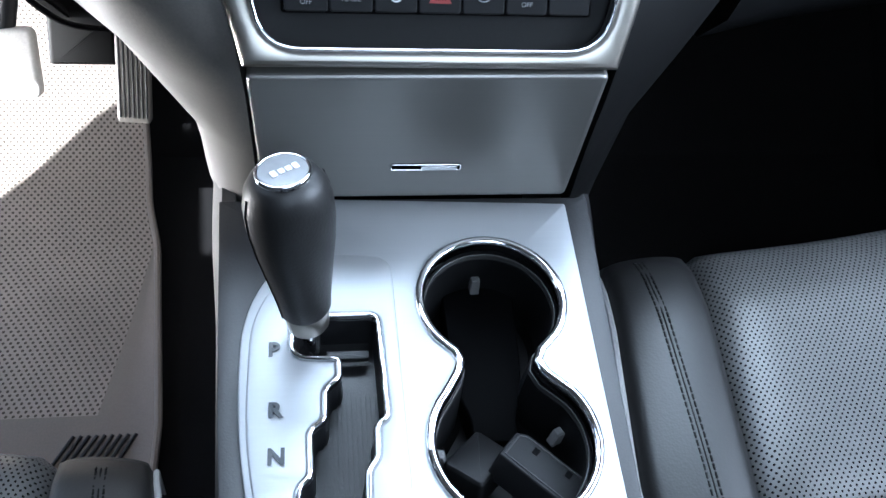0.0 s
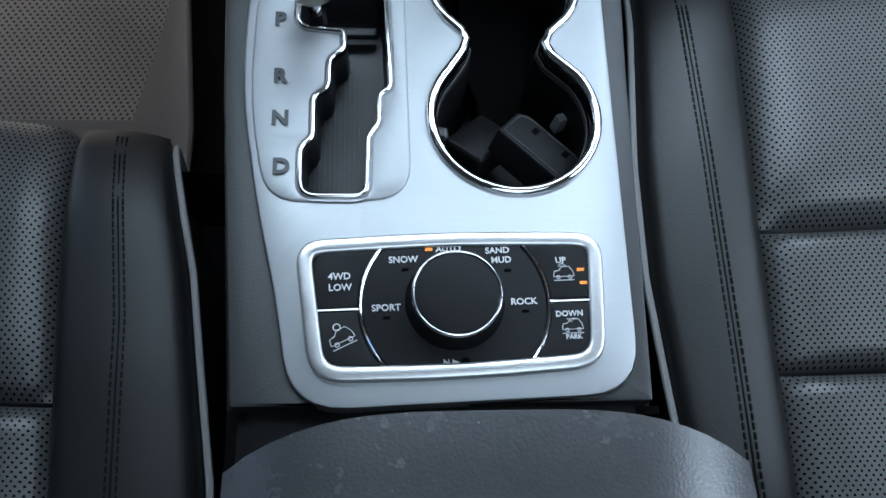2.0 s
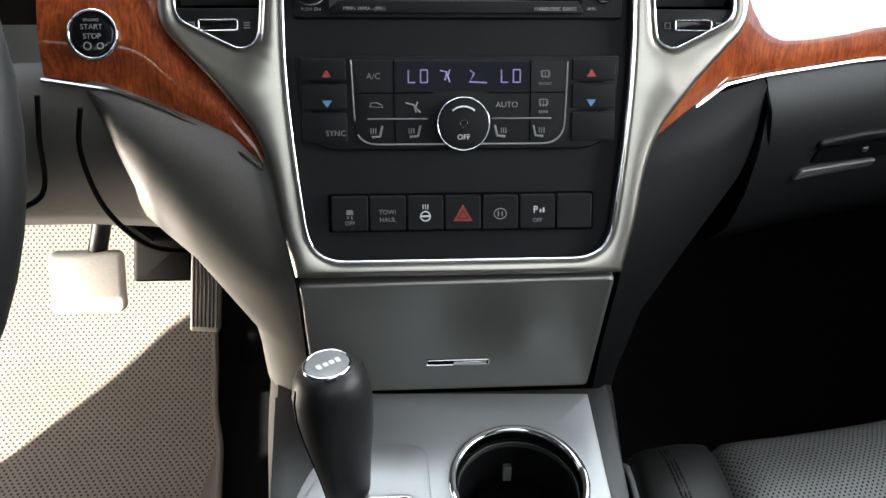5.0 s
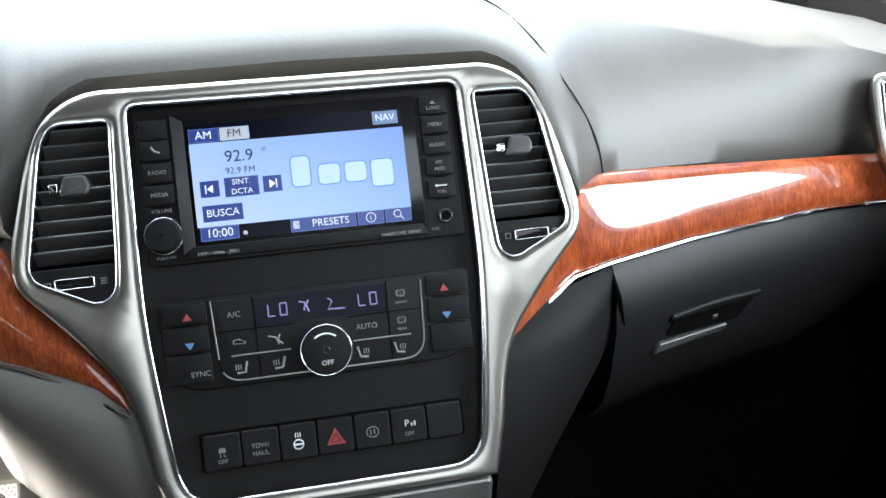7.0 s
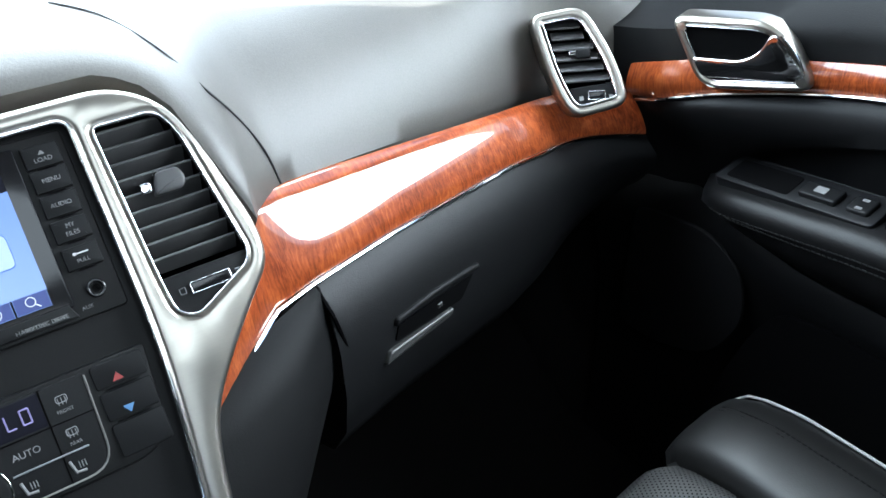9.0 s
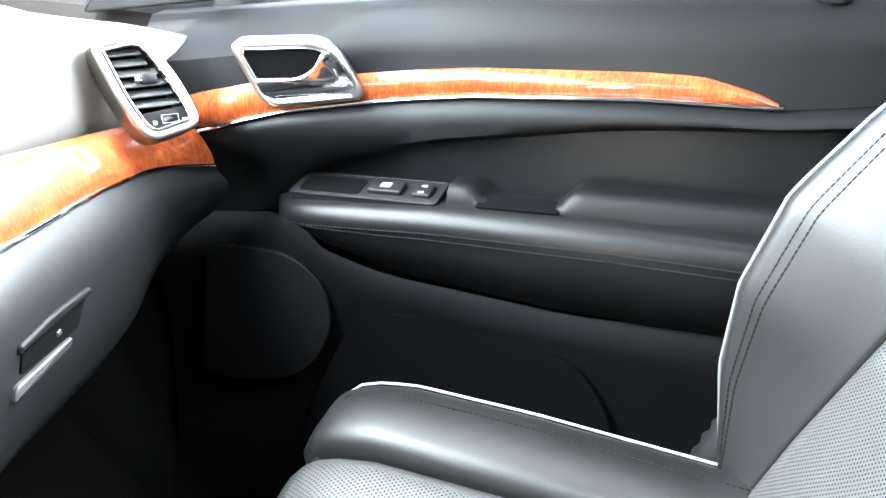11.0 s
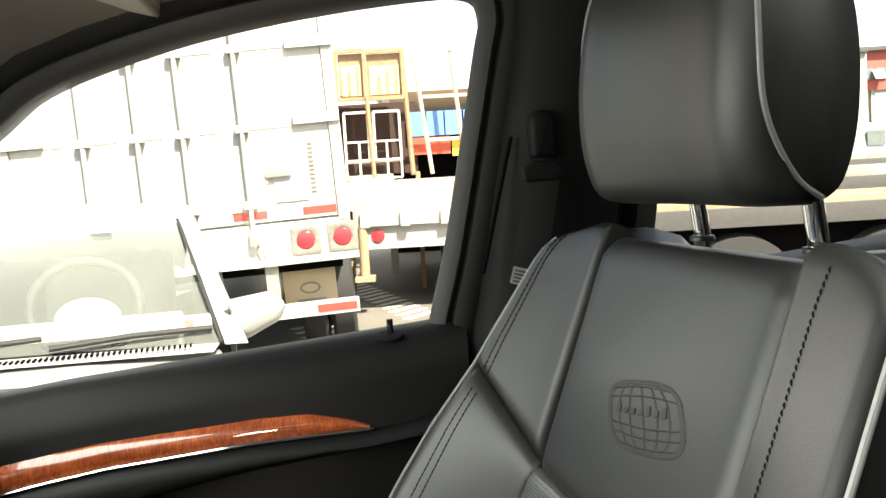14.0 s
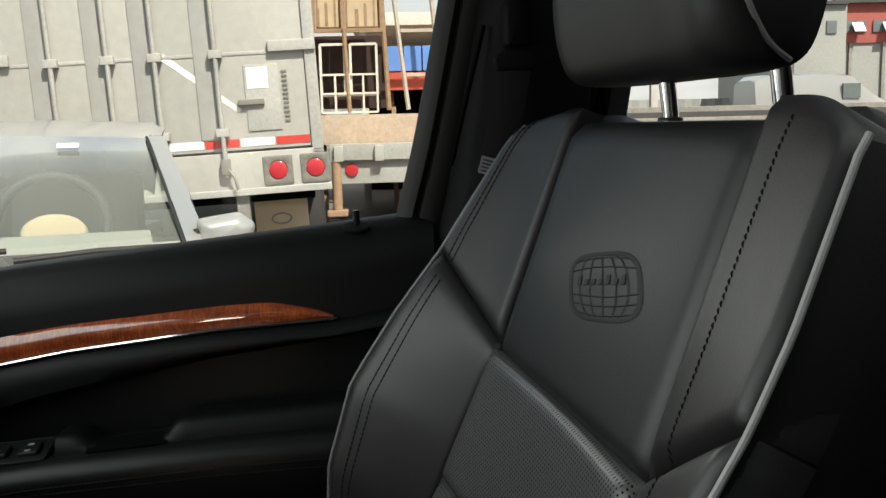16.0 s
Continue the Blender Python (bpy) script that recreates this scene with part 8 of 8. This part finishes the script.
def parked_car():
    t = thing("parked_car", "silver white hatchback parked nose towards the cabin", "car")
    yc = 1.90
    rows = []
    for x, z, w in ((1.55, 0.45, 0.70), (1.50, 0.62, 0.78), (1.60, 0.76, 0.82), (1.90, 0.86, 0.86), (2.30, 0.925, 0.875), (2.48, 0.945, 0.878)):
        rows.append([(x, yc - w, 0.35), (x, yc - w, z - 0.10), (x, yc - w * 0.93, z - 0.015), (x, yc - w * 0.5, z + 0.012), (x, yc, z + 0.016), (x, yc + w * 0.5, z + 0.012), (x, yc + w * 0.93, z - 0.015), (x, yc + w, z - 0.10), (x, yc + w, 0.35)])
    part("bonnet", loft(rows), CAR_WHITE, t, "", 60)
    rows = []
    for x, z, w in ((3.12, 1.312, 0.73), (3.20, 1.335, 0.745), (3.6, 1.372, 0.76), (4.3, 1.365, 0.75), (4.9, 1.30, 0.71), (5.15, 1.0, 0.66)):
        rows.append([(x, yc - w, z - 0.03), (x, yc - w * 0.94, z), (x, yc - w * 0.5, z + 0.016), (x, yc, z + 0.02), (x, yc + w * 0.5, z + 0.016), (x, yc + w * 0.94, z), (x, yc + w, z - 0.03)])
    part("roof", loft(rows), CAR_WHITE, t, "", 60)
    # body side
    for s in (-1, 1):
        part("body_side", loft([[(x, yc + s * w, z0), (x, yc + s * (w + 0.01), 0.65), (x, yc + s * w * 0.99, z1)] for x, w, z0, z1 in ((1.6, 0.80, 0.3, 0.72), (2.5, 0.875, 0.3, 0.93), (3.5, 0.885, 0.3, 0.97), (5.1, 0.86, 0.35, 1.0))]), CAR_WHITE, t, "", 60)
        part("front_pillar", loft([[(2.52, yc + s * 0.905, 0.935), (2.44, yc + s * 0.835, 0.95), (2.62, yc + s * 0.83, 0.95)], [(2.86, yc + s * 0.825, 1.15), (2.78, yc + s * 0.765, 1.17), (2.95, yc + s * 0.77, 1.16)], [(3.18, yc + s * 0.765, 1.318), (3.11, yc + s * 0.71, 1.322), (3.25, yc + s * 0.72, 1.325)]], closed=True), CAR_WHITE, t, "", 40)
        part("pillar_trim", tube([(2.455, yc + s * 0.825, 0.955), (2.79, yc + s * 0.758, 1.172), (3.105, yc + s * 0.705, 1.316)], 0.0055, 8), RUBBER_DARK, t)
        part("side_window", loft([[(2.60, yc + s * 0.845, 0.96), (3.2, yc + s * 0.715, 1.33)], [(4.9, yc + s * 0.83, 1.0), (4.85, yc + s * 0.69, 1.28)]]), CAR_GLASS, t, "dark side window", 40)
    mirror = part("mirror", loft([[(2.62 + 0.10 * k, 0.968 + q.x * sc, 1.005 + q.y * sc) for q in rounded([(0.075, -0.062), (0.078, 0.050), (-0.055, 0.068), (-0.105, 0.030), (-0.085, -0.020), (0.03, -0.075)], [0.012, 0.015, 0.02, 0.02, 0.02, 0.015], 4)] for k, sc in ((-0.45, 0.55), (-0.3, 0.86), (0, 1.0), (0.6, 1.0), (0.9, 0.94))], closed=True, caps=True), CAR_WHITE, t, "white angular door mirror", 50)
    part("mirror_foot", box(2.60, 1.038, 0.93, 2.70, 1.10, 1.03, 0.012), RUBBER_DARK, mirror, "dark mirror foot")
    ws = part("windscreen", loft([[(2.46 + 0.66 * v, yc - (0.83 - 0.13 * v) + 2 * (0.83 - 0.13 * v) * u, 0.952 + 0.362 * v + 0.02 * math.sin(math.pi * u)) for u in [i / 12 for i in range(13)]] for v in [j / 8 for j in range(9)]]), GLASS_CAR, t, "raked windscreen", 60)
    ws.visible_shadow = False
    part("cowl", loft([[(2.36, yc - 0.80, 0.945), (2.34, yc, 0.962), (2.36, yc + 0.80, 0.945)], [(2.47, yc - 0.82, 0.952), (2.46, yc, 0.968), (2.47, yc + 0.82, 0.952)]]), ALU_DARK, t, "", 50)
    for k in range(48):
        slab("cowl_slot", 2.385, yc - 0.74 + 0.015 * k, 0.960, 2.425, yc - 0.74 + 0.015 * k + 0.006, 0.9655, BLACK_VOID, t, "", 0.0)
    for a, b in (((2.44, yc - 0.35, 0.985), (2.50, yc - 0.80, 0.995)), ((2.44, yc + 0.30, 0.985), (2.52, yc - 0.32, 1.005))):
        part("wiper", tube([a, ((a[0] + b[0]) / 2, (a[1] + b[1]) / 2, a[2] + 0.012), b], 0.009, 8), RUBBER_DARK, t)
    part("dash", loft([[(2.62, yc - 0.72, 0.98), (2.62, yc + 0.72, 0.98)], [(2.95, yc - 0.70, 1.0), (2.95, yc + 0.70, 1.0)], [(3.02, yc - 0.70, 0.8), (3.02, yc + 0.70, 0.8)]]), TAN_GREY, t, "", 50)
    part("steering_wheel", tube([(3.02 + 0.05 * math.sin(a), yc - 0.38 + 0.18 * math.cos(a), 1.03 + 0.16 * math.sin(a)) for a in [6.2832 * i / 32 for i in range(32)]], 0.018, 10, True), RUBBER_DARK, t)
    for s in (-0.38, 0.38):
        part("seat_back", patch(lambda u, v: (3.62 + 0.15 * v, yc + s + 0.24 - 0.48 * u, 0.75 + 0.42 * v), 10, 10, 0.05, 0.08, 4, 0.5), TAN_GREY, t, "", 60)
        part("head_rest", prism(rect(-0.13, -0.09, 0.13, 0.09, 0.05), 0.10, 0.03), TAN_GREY, t, "", 60, Matrix.Translation((3.76, yc + s, 1.24)) @ pose(0, 0, 0, 90, 0, -90))
    part("bench_seat", patch(lambda u, v: (4.45 + 0.2 * v, yc + 0.62 - 1.24 * u, 0.70 + 0.42 * v), 12, 8, 0.06, 0.1, 4, 0.5), TAN_GREY, t, "", 60)
    part("wheel_hub", prism(circle(0, 0, 0.11, 24, 0.07), 0.05, 0.02), TAN, t, "tan wheel hub", 50, Matrix.Translation((3.04, yc - 0.38, 1.0)) @ pose(0, 0, 0, 70, 0, -90))
    part("cabin_floor", box(2.6, yc - 0.8, 0.50, 5.0, yc + 0.8, 0.55), TAN_GREY, t)
    part("aerial", tube([(3.9, yc + 0.12, 1.41), (4.05, yc + 0.14, 1.75)], [0.006, 0.003], 6), RUBBER_DARK, t)
    part("sticker", prism(rect(-0.035, -0.014, 0.035, 0.014), 0.002), TAPE_WHITE, t, "white windscreen sticker", 30, Matrix.Translation((3.03, 1.45, 1.296)) @ pose(0, 0, 0, 30, 0, -90))
    
    t.matrix_world = Matrix.Translation((2.5, 0.965, 0.015)) @ pose(0, 0, 0, 0, 0, 14) @ Matrix.Translation((-2.5, -1.02, 0))
    for x in (2.05, 4.55):
        for s in (-1, 1):
            part("tyre", loft([[(x + r * math.cos(6.2832 * j / 32), yc + s * d, 0.31 + r * math.sin(6.2832 * j / 32)) for j in range(32)] for d, r in ((0.70, 0.2), (0.70, 0.30), (0.86, 0.31), (0.89, 0.28), (0.885, 0.05))], closed=True), TYRE, t, "", 50)
    return t


def flatbed():
    t = thing("flatbed_trailer", "low flatbed trailer with a grey steel edge and one red lamp", "trailer")
    slab("deck", 9.8, -3.0, 1.05, 16.0, 1.18, 1.13, RUST, t, "worn timber deck")
    slab("side_rail", 9.74, -3.0, 0.98, 9.82, 1.2, 1.16, ALU_DARK, t)
    for k in range(9):
        slab("stake_pocket", 9.69, 1.05 - 0.45 * k, 0.97, 9.74, 1.15 - 0.45 * k, 1.14, ALUMINIUM, t)
    slab("chassis", 9.9, -3.0, 0.72, 15.8, 1.05, 0.98, ALU_DIRTY, t)
    slab("rear_plate", 9.80, -0.6, 0.72, 9.86, 1.12, 0.99, ALU_DARK, t)
    part("tail_lamp", prism(circle(0, 0, 0.075, 24), 0.03, 0.01, 0.005), LAMP_RED, t, "round red lamp", 50, Matrix.Translation((9.78, 0.965, 0.87)) @ pose(0, 0, 0, 0, -90, 0))
    part("leg", tube([(9.75, 1.13, 0.42), (9.75, 1.13, 0.97)], 0.055, 10), RUST, t, "rusty wound-up prop leg")
    slab("leg_foot", 9.63, 1.02, 0.37, 9.87, 1.24, 0.43, RUST, t)
    for x, y in ((13.6, 0.1), (13.6, -0.25), (14.8, 0.1)):
        part("tyre", loft([[(x + r * math.cos(6.2832 * j / 32), y + d, 0.48 + r * math.sin(6.2832 * j / 32)) for j in range(32)] for d, r in ((-0.12, 0.2), (-0.12, 0.44), (-0.09, 0.48), (0.09, 0.48), (0.12, 0.44), (0.12, 0.2))], closed=True), TYRE, t, "", 50)
    return t


def frame_rack():
    t = thing("frame_rack", "stack of old window frames standing behind the flatbed", "rack")
    X = 12.0

    def grid(y0, y1, z0, z1, ny, nz, mat, w=0.05, X=X):
        part("frame", merge(*[box(X - 0.03, y0 + (y1 - y0) * i / ny - w / 2, z0, X + 0.03, y0 + (y1 - y0) * i / ny + w / 2, z1) for i in range(ny + 1)],
                                *[box(X - 0.028, y0, z0 + (z1 - z0) * i / nz - w / 2, X + 0.028, y1, z0 + (z1 - z0) * i / nz + w / 2) for i in range(nz + 1)]), mat, t, "", 30)
    grid(1.14, 1.53, 2.62, 3.27, 1, 1, TIMBER, 0.05, X - 0.006)
    grid(0.62, 1.14, 2.62, 3.25, 1, 1, TIMBER, 0.055)
    grid(1.14, 1.46, 1.77, 2.44, 1, 1, PALE_FRAME, 0.032)
    grid(0.71, 1.06, 1.77, 2.44, 1, 1, PALE_FRAME, 0.032)
    grid(0.71, 1.46, 1.54, 2.04, 4, 2, PALE_FRAME, 0.026, X - 0.036)
    for y0, y1, z1 in ((0.65, 1.11, 3.22), (1.17, 1.50, 3.24)):
        p = slab("board", X + 0.035, y0, 2.65, X + 0.06, y1, z1, RUST, t, "", 0.0)
        slab("pale_sheet", X + 0.025, y0 + 0.03, 2.67, X + 0.034, y1 - 0.03, z1 - 0.16, TAN, p, "pale sheet", 0.0)
        for k in range(3):
            slab("streak", X + 0.020, y0 + 0.06 + 0.11 * k, 2.68, X + 0.0245, y0 + 0.09 + 0.12 * k, z1 - 0.18 - 0.07 * k, RUST, p, "", 0.0)
    part("right_stile", tube([(X, 0.56, 1.56), (X, 0.63, 3.27)], 0.034, 6), TIMBER, t)
    part("mid_stile", tube([(X - 0.05, 1.09, 1.54), (X - 0.05, 1.13, 2.64)], 0.03, 6), TIMBER, t)
    # tall open frame leaning beside it
    for ya, yb in ((0.30, 0.48), (-0.17, -0.02), (-0.70, -0.52)):
        part("upright", tube([(X - 0.1, ya, 1.56), (X - 0.02, yb, 3.24)], 0.03, 6), FRAME_GREY, t)
    for z, y in ((3.22, 0.45), (2.60, 0.38), (2.02, 0.32)):
        slab("crossbar", X - 0.06, y - 0.97, z - 0.022, X - 0.01, y, z + 0.022, FRAME_GREY, t)
    slab("dark_backing", X + 0.5, 0.5, 1.6, X + 0.55, 1.6, 2.6, DARK_BOARD, t, "dark reddish board", 0.0)
    for k in range(4):
        slab("blue_sheet", X + 0.40 + 0.01 * (k % 2), 0.36 - 0.26 * k, 2.10, X + 0.45, 0.60 - 0.26 * k, 2.44, BLUE_SHEET, t, "blue sheet", 0.0)
    slab("red_sheet", X + 0.4, 0.02, 1.84, X + 0.45, 0.55, 2.08, RED_SHEET, t, "red sheet", 0.0)
    slab("yellow_sheet", X + 0.38, -0.5, 1.80, X + 0.43, 0.0, 2.06, YELLOW_SHEET, t, "yellow sheet", 0.0)
    for y in (-0.35, 0.5, 1.46):
        slab("leg", X - 0.05, y - 0.03, 0.0, X + 0.05, y + 0.03, 1.60, TIMBER, t)
    slab("bench", X - 0.5, -1.2, 1.12, X + 0.3, 1.6, 1.50, PALE_BOARD, t, "long pale weathered board")
    s = thing("shed", "low open shed with a pale roof edge", "shed")
    slab("roof", 14.5, -4.0, 2.95, 19.0, 1.2, 3.15, PALE_FRAME, s)
    # rear wall in near-black, the shed's inner shade put into its colour
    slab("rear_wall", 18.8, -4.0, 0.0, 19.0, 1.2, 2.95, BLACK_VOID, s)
    for y in (-3.8, -1.5, 1.0):
        slab("post", 14.6, y - 0.06, 0, 14.72, y + 0.06, 2.95, ALU_DARK, s)
    return t


def far_side():
    d = thing("timber_flatbed", "flatbed stacked with orange boards and grey steel beams", "trailer")
    slab("deck", 6.5, -9.0, 0.95, 8.5, -0.9, 1.10, DARK_STEEL, d, "dark steel deck")
    for k in range(6):
        slab("board", 6.55 + 0.16 * k, -8.8 + 0.1 * (k % 3), 1.10, 6.69 + 0.16 * k, -1.0, 1.15 + 0.01 * (k % 2), (RUST, TIMBER)[k % 2], d)
    slab("steel_rail", 7.60, -9.0, 1.10, 7.68, -1.0, 1.27, DARK_STEEL, d, "dark steel rail")
    for k in range(9):
        slab("stake", 7.56, -1.4 - 0.85 * k, 1.10, 7.60, -1.2 - 0.85 * k, 1.31, DARK_STEEL, d)
    for k in range(4):
        slab("board", 7.75 + 0.2 * k, -8.8, 1.20, 7.92 + 0.2 * k, -1.0, 1.25, (TIMBER, RUST)[k % 2], d)
    for k in range(3):
        slab("beam", 8.6 + 0.5 * k, -9.0, 1.10 + 0.05 * k, 8.68 + 0.5 * k, -1.0 - 0.3 * k, 1.36 + 0.06 * k, (ALU_DIRTY, DARK_STEEL, ALU_DIRTY)[k], d, "grey steel beam")
    # chassis in near-black, with the shade under the deck painted in
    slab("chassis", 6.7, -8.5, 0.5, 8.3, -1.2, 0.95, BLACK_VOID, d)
    for y in (-2.0, -3.2, -7.5):
        part("tyre", loft([[(6.62 + dd, y + r * math.cos(6.2832 * j / 28), 0.45 + r * math.sin(6.2832 * j / 28)) for j in range(28)] for dd, r in ((-0.1, 0.2), (-0.1, 0.42), (0.1, 0.45), (0.12, 0.2))], closed=True), TYRE, d, "", 50)
    b = thing("warehouse", "red and grey warehouse with small white vents", "building")
    slab("lower_wall", 44, -60.0, 0, 60, -20.9, 4.85, GREY_WALL, b)
    slab("upper_wall", 43.9, -60.0, 4.85, 60, -21.0, 6.75, RED_WALL, b)
    slab("roof", 43.6, -60.2, 6.75, 60, -20.8, 6.95, DARK_STEEL, b)
    slab("annex", 42.5, -20.9, 0, 46, -18.4, 6.55, GREY_WALL, b)
    slab("annex_roof", 42.3, -20.9, 6.55, 46, -18.2, 6.72, DARK_STEEL, b)
    slab("annex_window", 42.44, -20.4, 5.2, 42.5, -19.9, 5.8, CAR_GLASS, b)
    slab("down_pipe", 43.7, -21.25, 0.5, 43.85, -21.1, 6.6, RED_WALL, b)
    for k in range(8):
        w = slab("window", 43.82, -22.55 - 1.55 * k, 5.36, 43.9, -21.35 - 1.55 * k, 5.92, CAR_GLASS, b)
        slab("mullion", 43.78, -21.97 - 1.55 * k, 5.36, 43.82, -21.91 - 1.55 * k, 5.92, DARK_STEEL, w)
        # two panes get a white colour in place of caught light
        if k < 2:
            part("open_pane", prism(rect(-0.28, -0.30, 0.28, 0.30), 0.03), TAPE_WHITE, w, "open pane, whitened for the light it catches", 30, Matrix.Translation((43.55, -22.05 - 1.55 * k, 5.60)) @ pose(0, 0, 0, 50, 0, -90))
    for k in range(9):
        slab("pier", 43.86, -21.9 - 1.7 * k, 0, 44.0, -21.75 - 1.7 * k, 4.85, ALU_DIRTY, b)
    v = thing("white_van", "white van parked by the warehouse", "van")
    rows = []
    for y, z0, z1 in ((-11.6, 0.6, 2.6), (-11.8, 0.5, 2.75), (-14.2, 0.5, 2.82), (-15.0, 0.5, 2.72), (-15.7, 0.5, 2.15), (-16.4, 0.6, 1.75), (-16.6, 0.8, 1.4)):
        rows.append([(30, y, z0), (29.9, y, (z0 + z1) / 2), (30.1, y, z1 - 0.1), (30.6, y, z1), (31.6, y, z1), (32.0, y, z1 - 0.1), (32.2, y, z0)])
    part("body", loft(rows, closed=True, caps=True), CAR_WHITE, v, "", 50)
    slab("side_window", 29.90, -15.2, 1.9, 29.99, -14.6, 2.4, CAR_GLASS, v, "", 0.0)
    for y in (-12.4, -15.6):
        part("tyre", loft([[(29.95 + dd, y + r * math.cos(6.2832 * j / 24), 0.4 + r * math.sin(6.2832 * j / 24)) for j in range(24)] for dd, r in ((0, 0.2), (0, 0.4), (0.2, 0.4), (0.2, 0.2))], closed=True), TYRE, v, "", 50)
    f = thing("fence", "corrugated grey yard fence far behind", "fence", kind="structure")
    part("sheet", loft([[(58 + 0.12 * (i % 2), -60 + 0.5 * i, z) for z in (0, 2.6)] for i in range(320)]), GREY_WALL, f, "", 20)
    c = thing("shipping_container", "corrugated grey container beside the trailer", "container")
    part("wall", loft([[(9.5 + 0.04 * (i % 4 < 2), 3.75 + 0.09 * i, z) for z in (0.1, 3.4)] for i in range(50)]), GREY_WALL, c, "", 15)
    slab("floor_frame", 9.4, 3.7, 0.0, 12.0, 8.3, 0.16, ALU_DARK, c)
    slab("roof_frame", 9.4, 3.7, 3.35, 12.0, 8.3, 3.5, ALU_DARK, c)
    for y in (3.7, 8.2):
        slab("corner_post", 9.4, y, 0.0, 9.56, y + 0.12, 3.5, ALU_DARK, c)
    # the cabin's own door mirror
    m = thing("door_mirror", "outside door mirror with a dark housing and bright glass", "mirror")
    o = rounded([(-0.125, -0.085), (0.10, -0.085), (0.125, 0.0), (0.11, 0.085), (-0.10, 0.09)], [0.04, 0.04, 0.05, 0.05, 0.05], 7)
    M = Matrix.Translation((0.985, 1.115, 1.265)) @ pose(0, 0, 0, 90, 0, -14)
    part("housing", prism(o, 0.10, 0.02), BLACK_HARD, m, "", 60, M)
    part("glass", prism(shift(o, 0.014), 0.003), MIRROR, m, "mirror glass", 40, on(M, 0, 0, 0.003))
    part("arm", tube([(0.80, 1.10, 1.19), (0.90, 1.13, 1.215)], [0.035, 0.03], 12), BLACK_HARD, m)
    o = thing("car_body", "outer skin of the car round the cabin", "car body", kind="structure")
    part("door_skin", loft([[(0.80, y, 0.45), (0.86, y, 0.75), (0.865, y, 1.0), (0.80, y, belt_z(max(y, 0.36)) - 0.01), (0.76, y, belt_z(max(y, 0.36)) - 0.006)] for y in (-0.9, -0.3, 0.2, 0.6, 1.0, 1.3)]), CAR_WHITE, o, "", 50)
    part("bonnet", loft([[(-0.8, y, z - 0.05), (0, y, z), (0.8, y, z - 0.05)] for y, z in ((1.55, 1.15), (1.9, 1.14), (2.6, 1.05), (2.9, 0.85), (2.95, 0.5))]), CAR_WHITE, o, "", 50)
    return d


box_trailer()
parked_car()
flatbed()
frame_rack()
far_side()
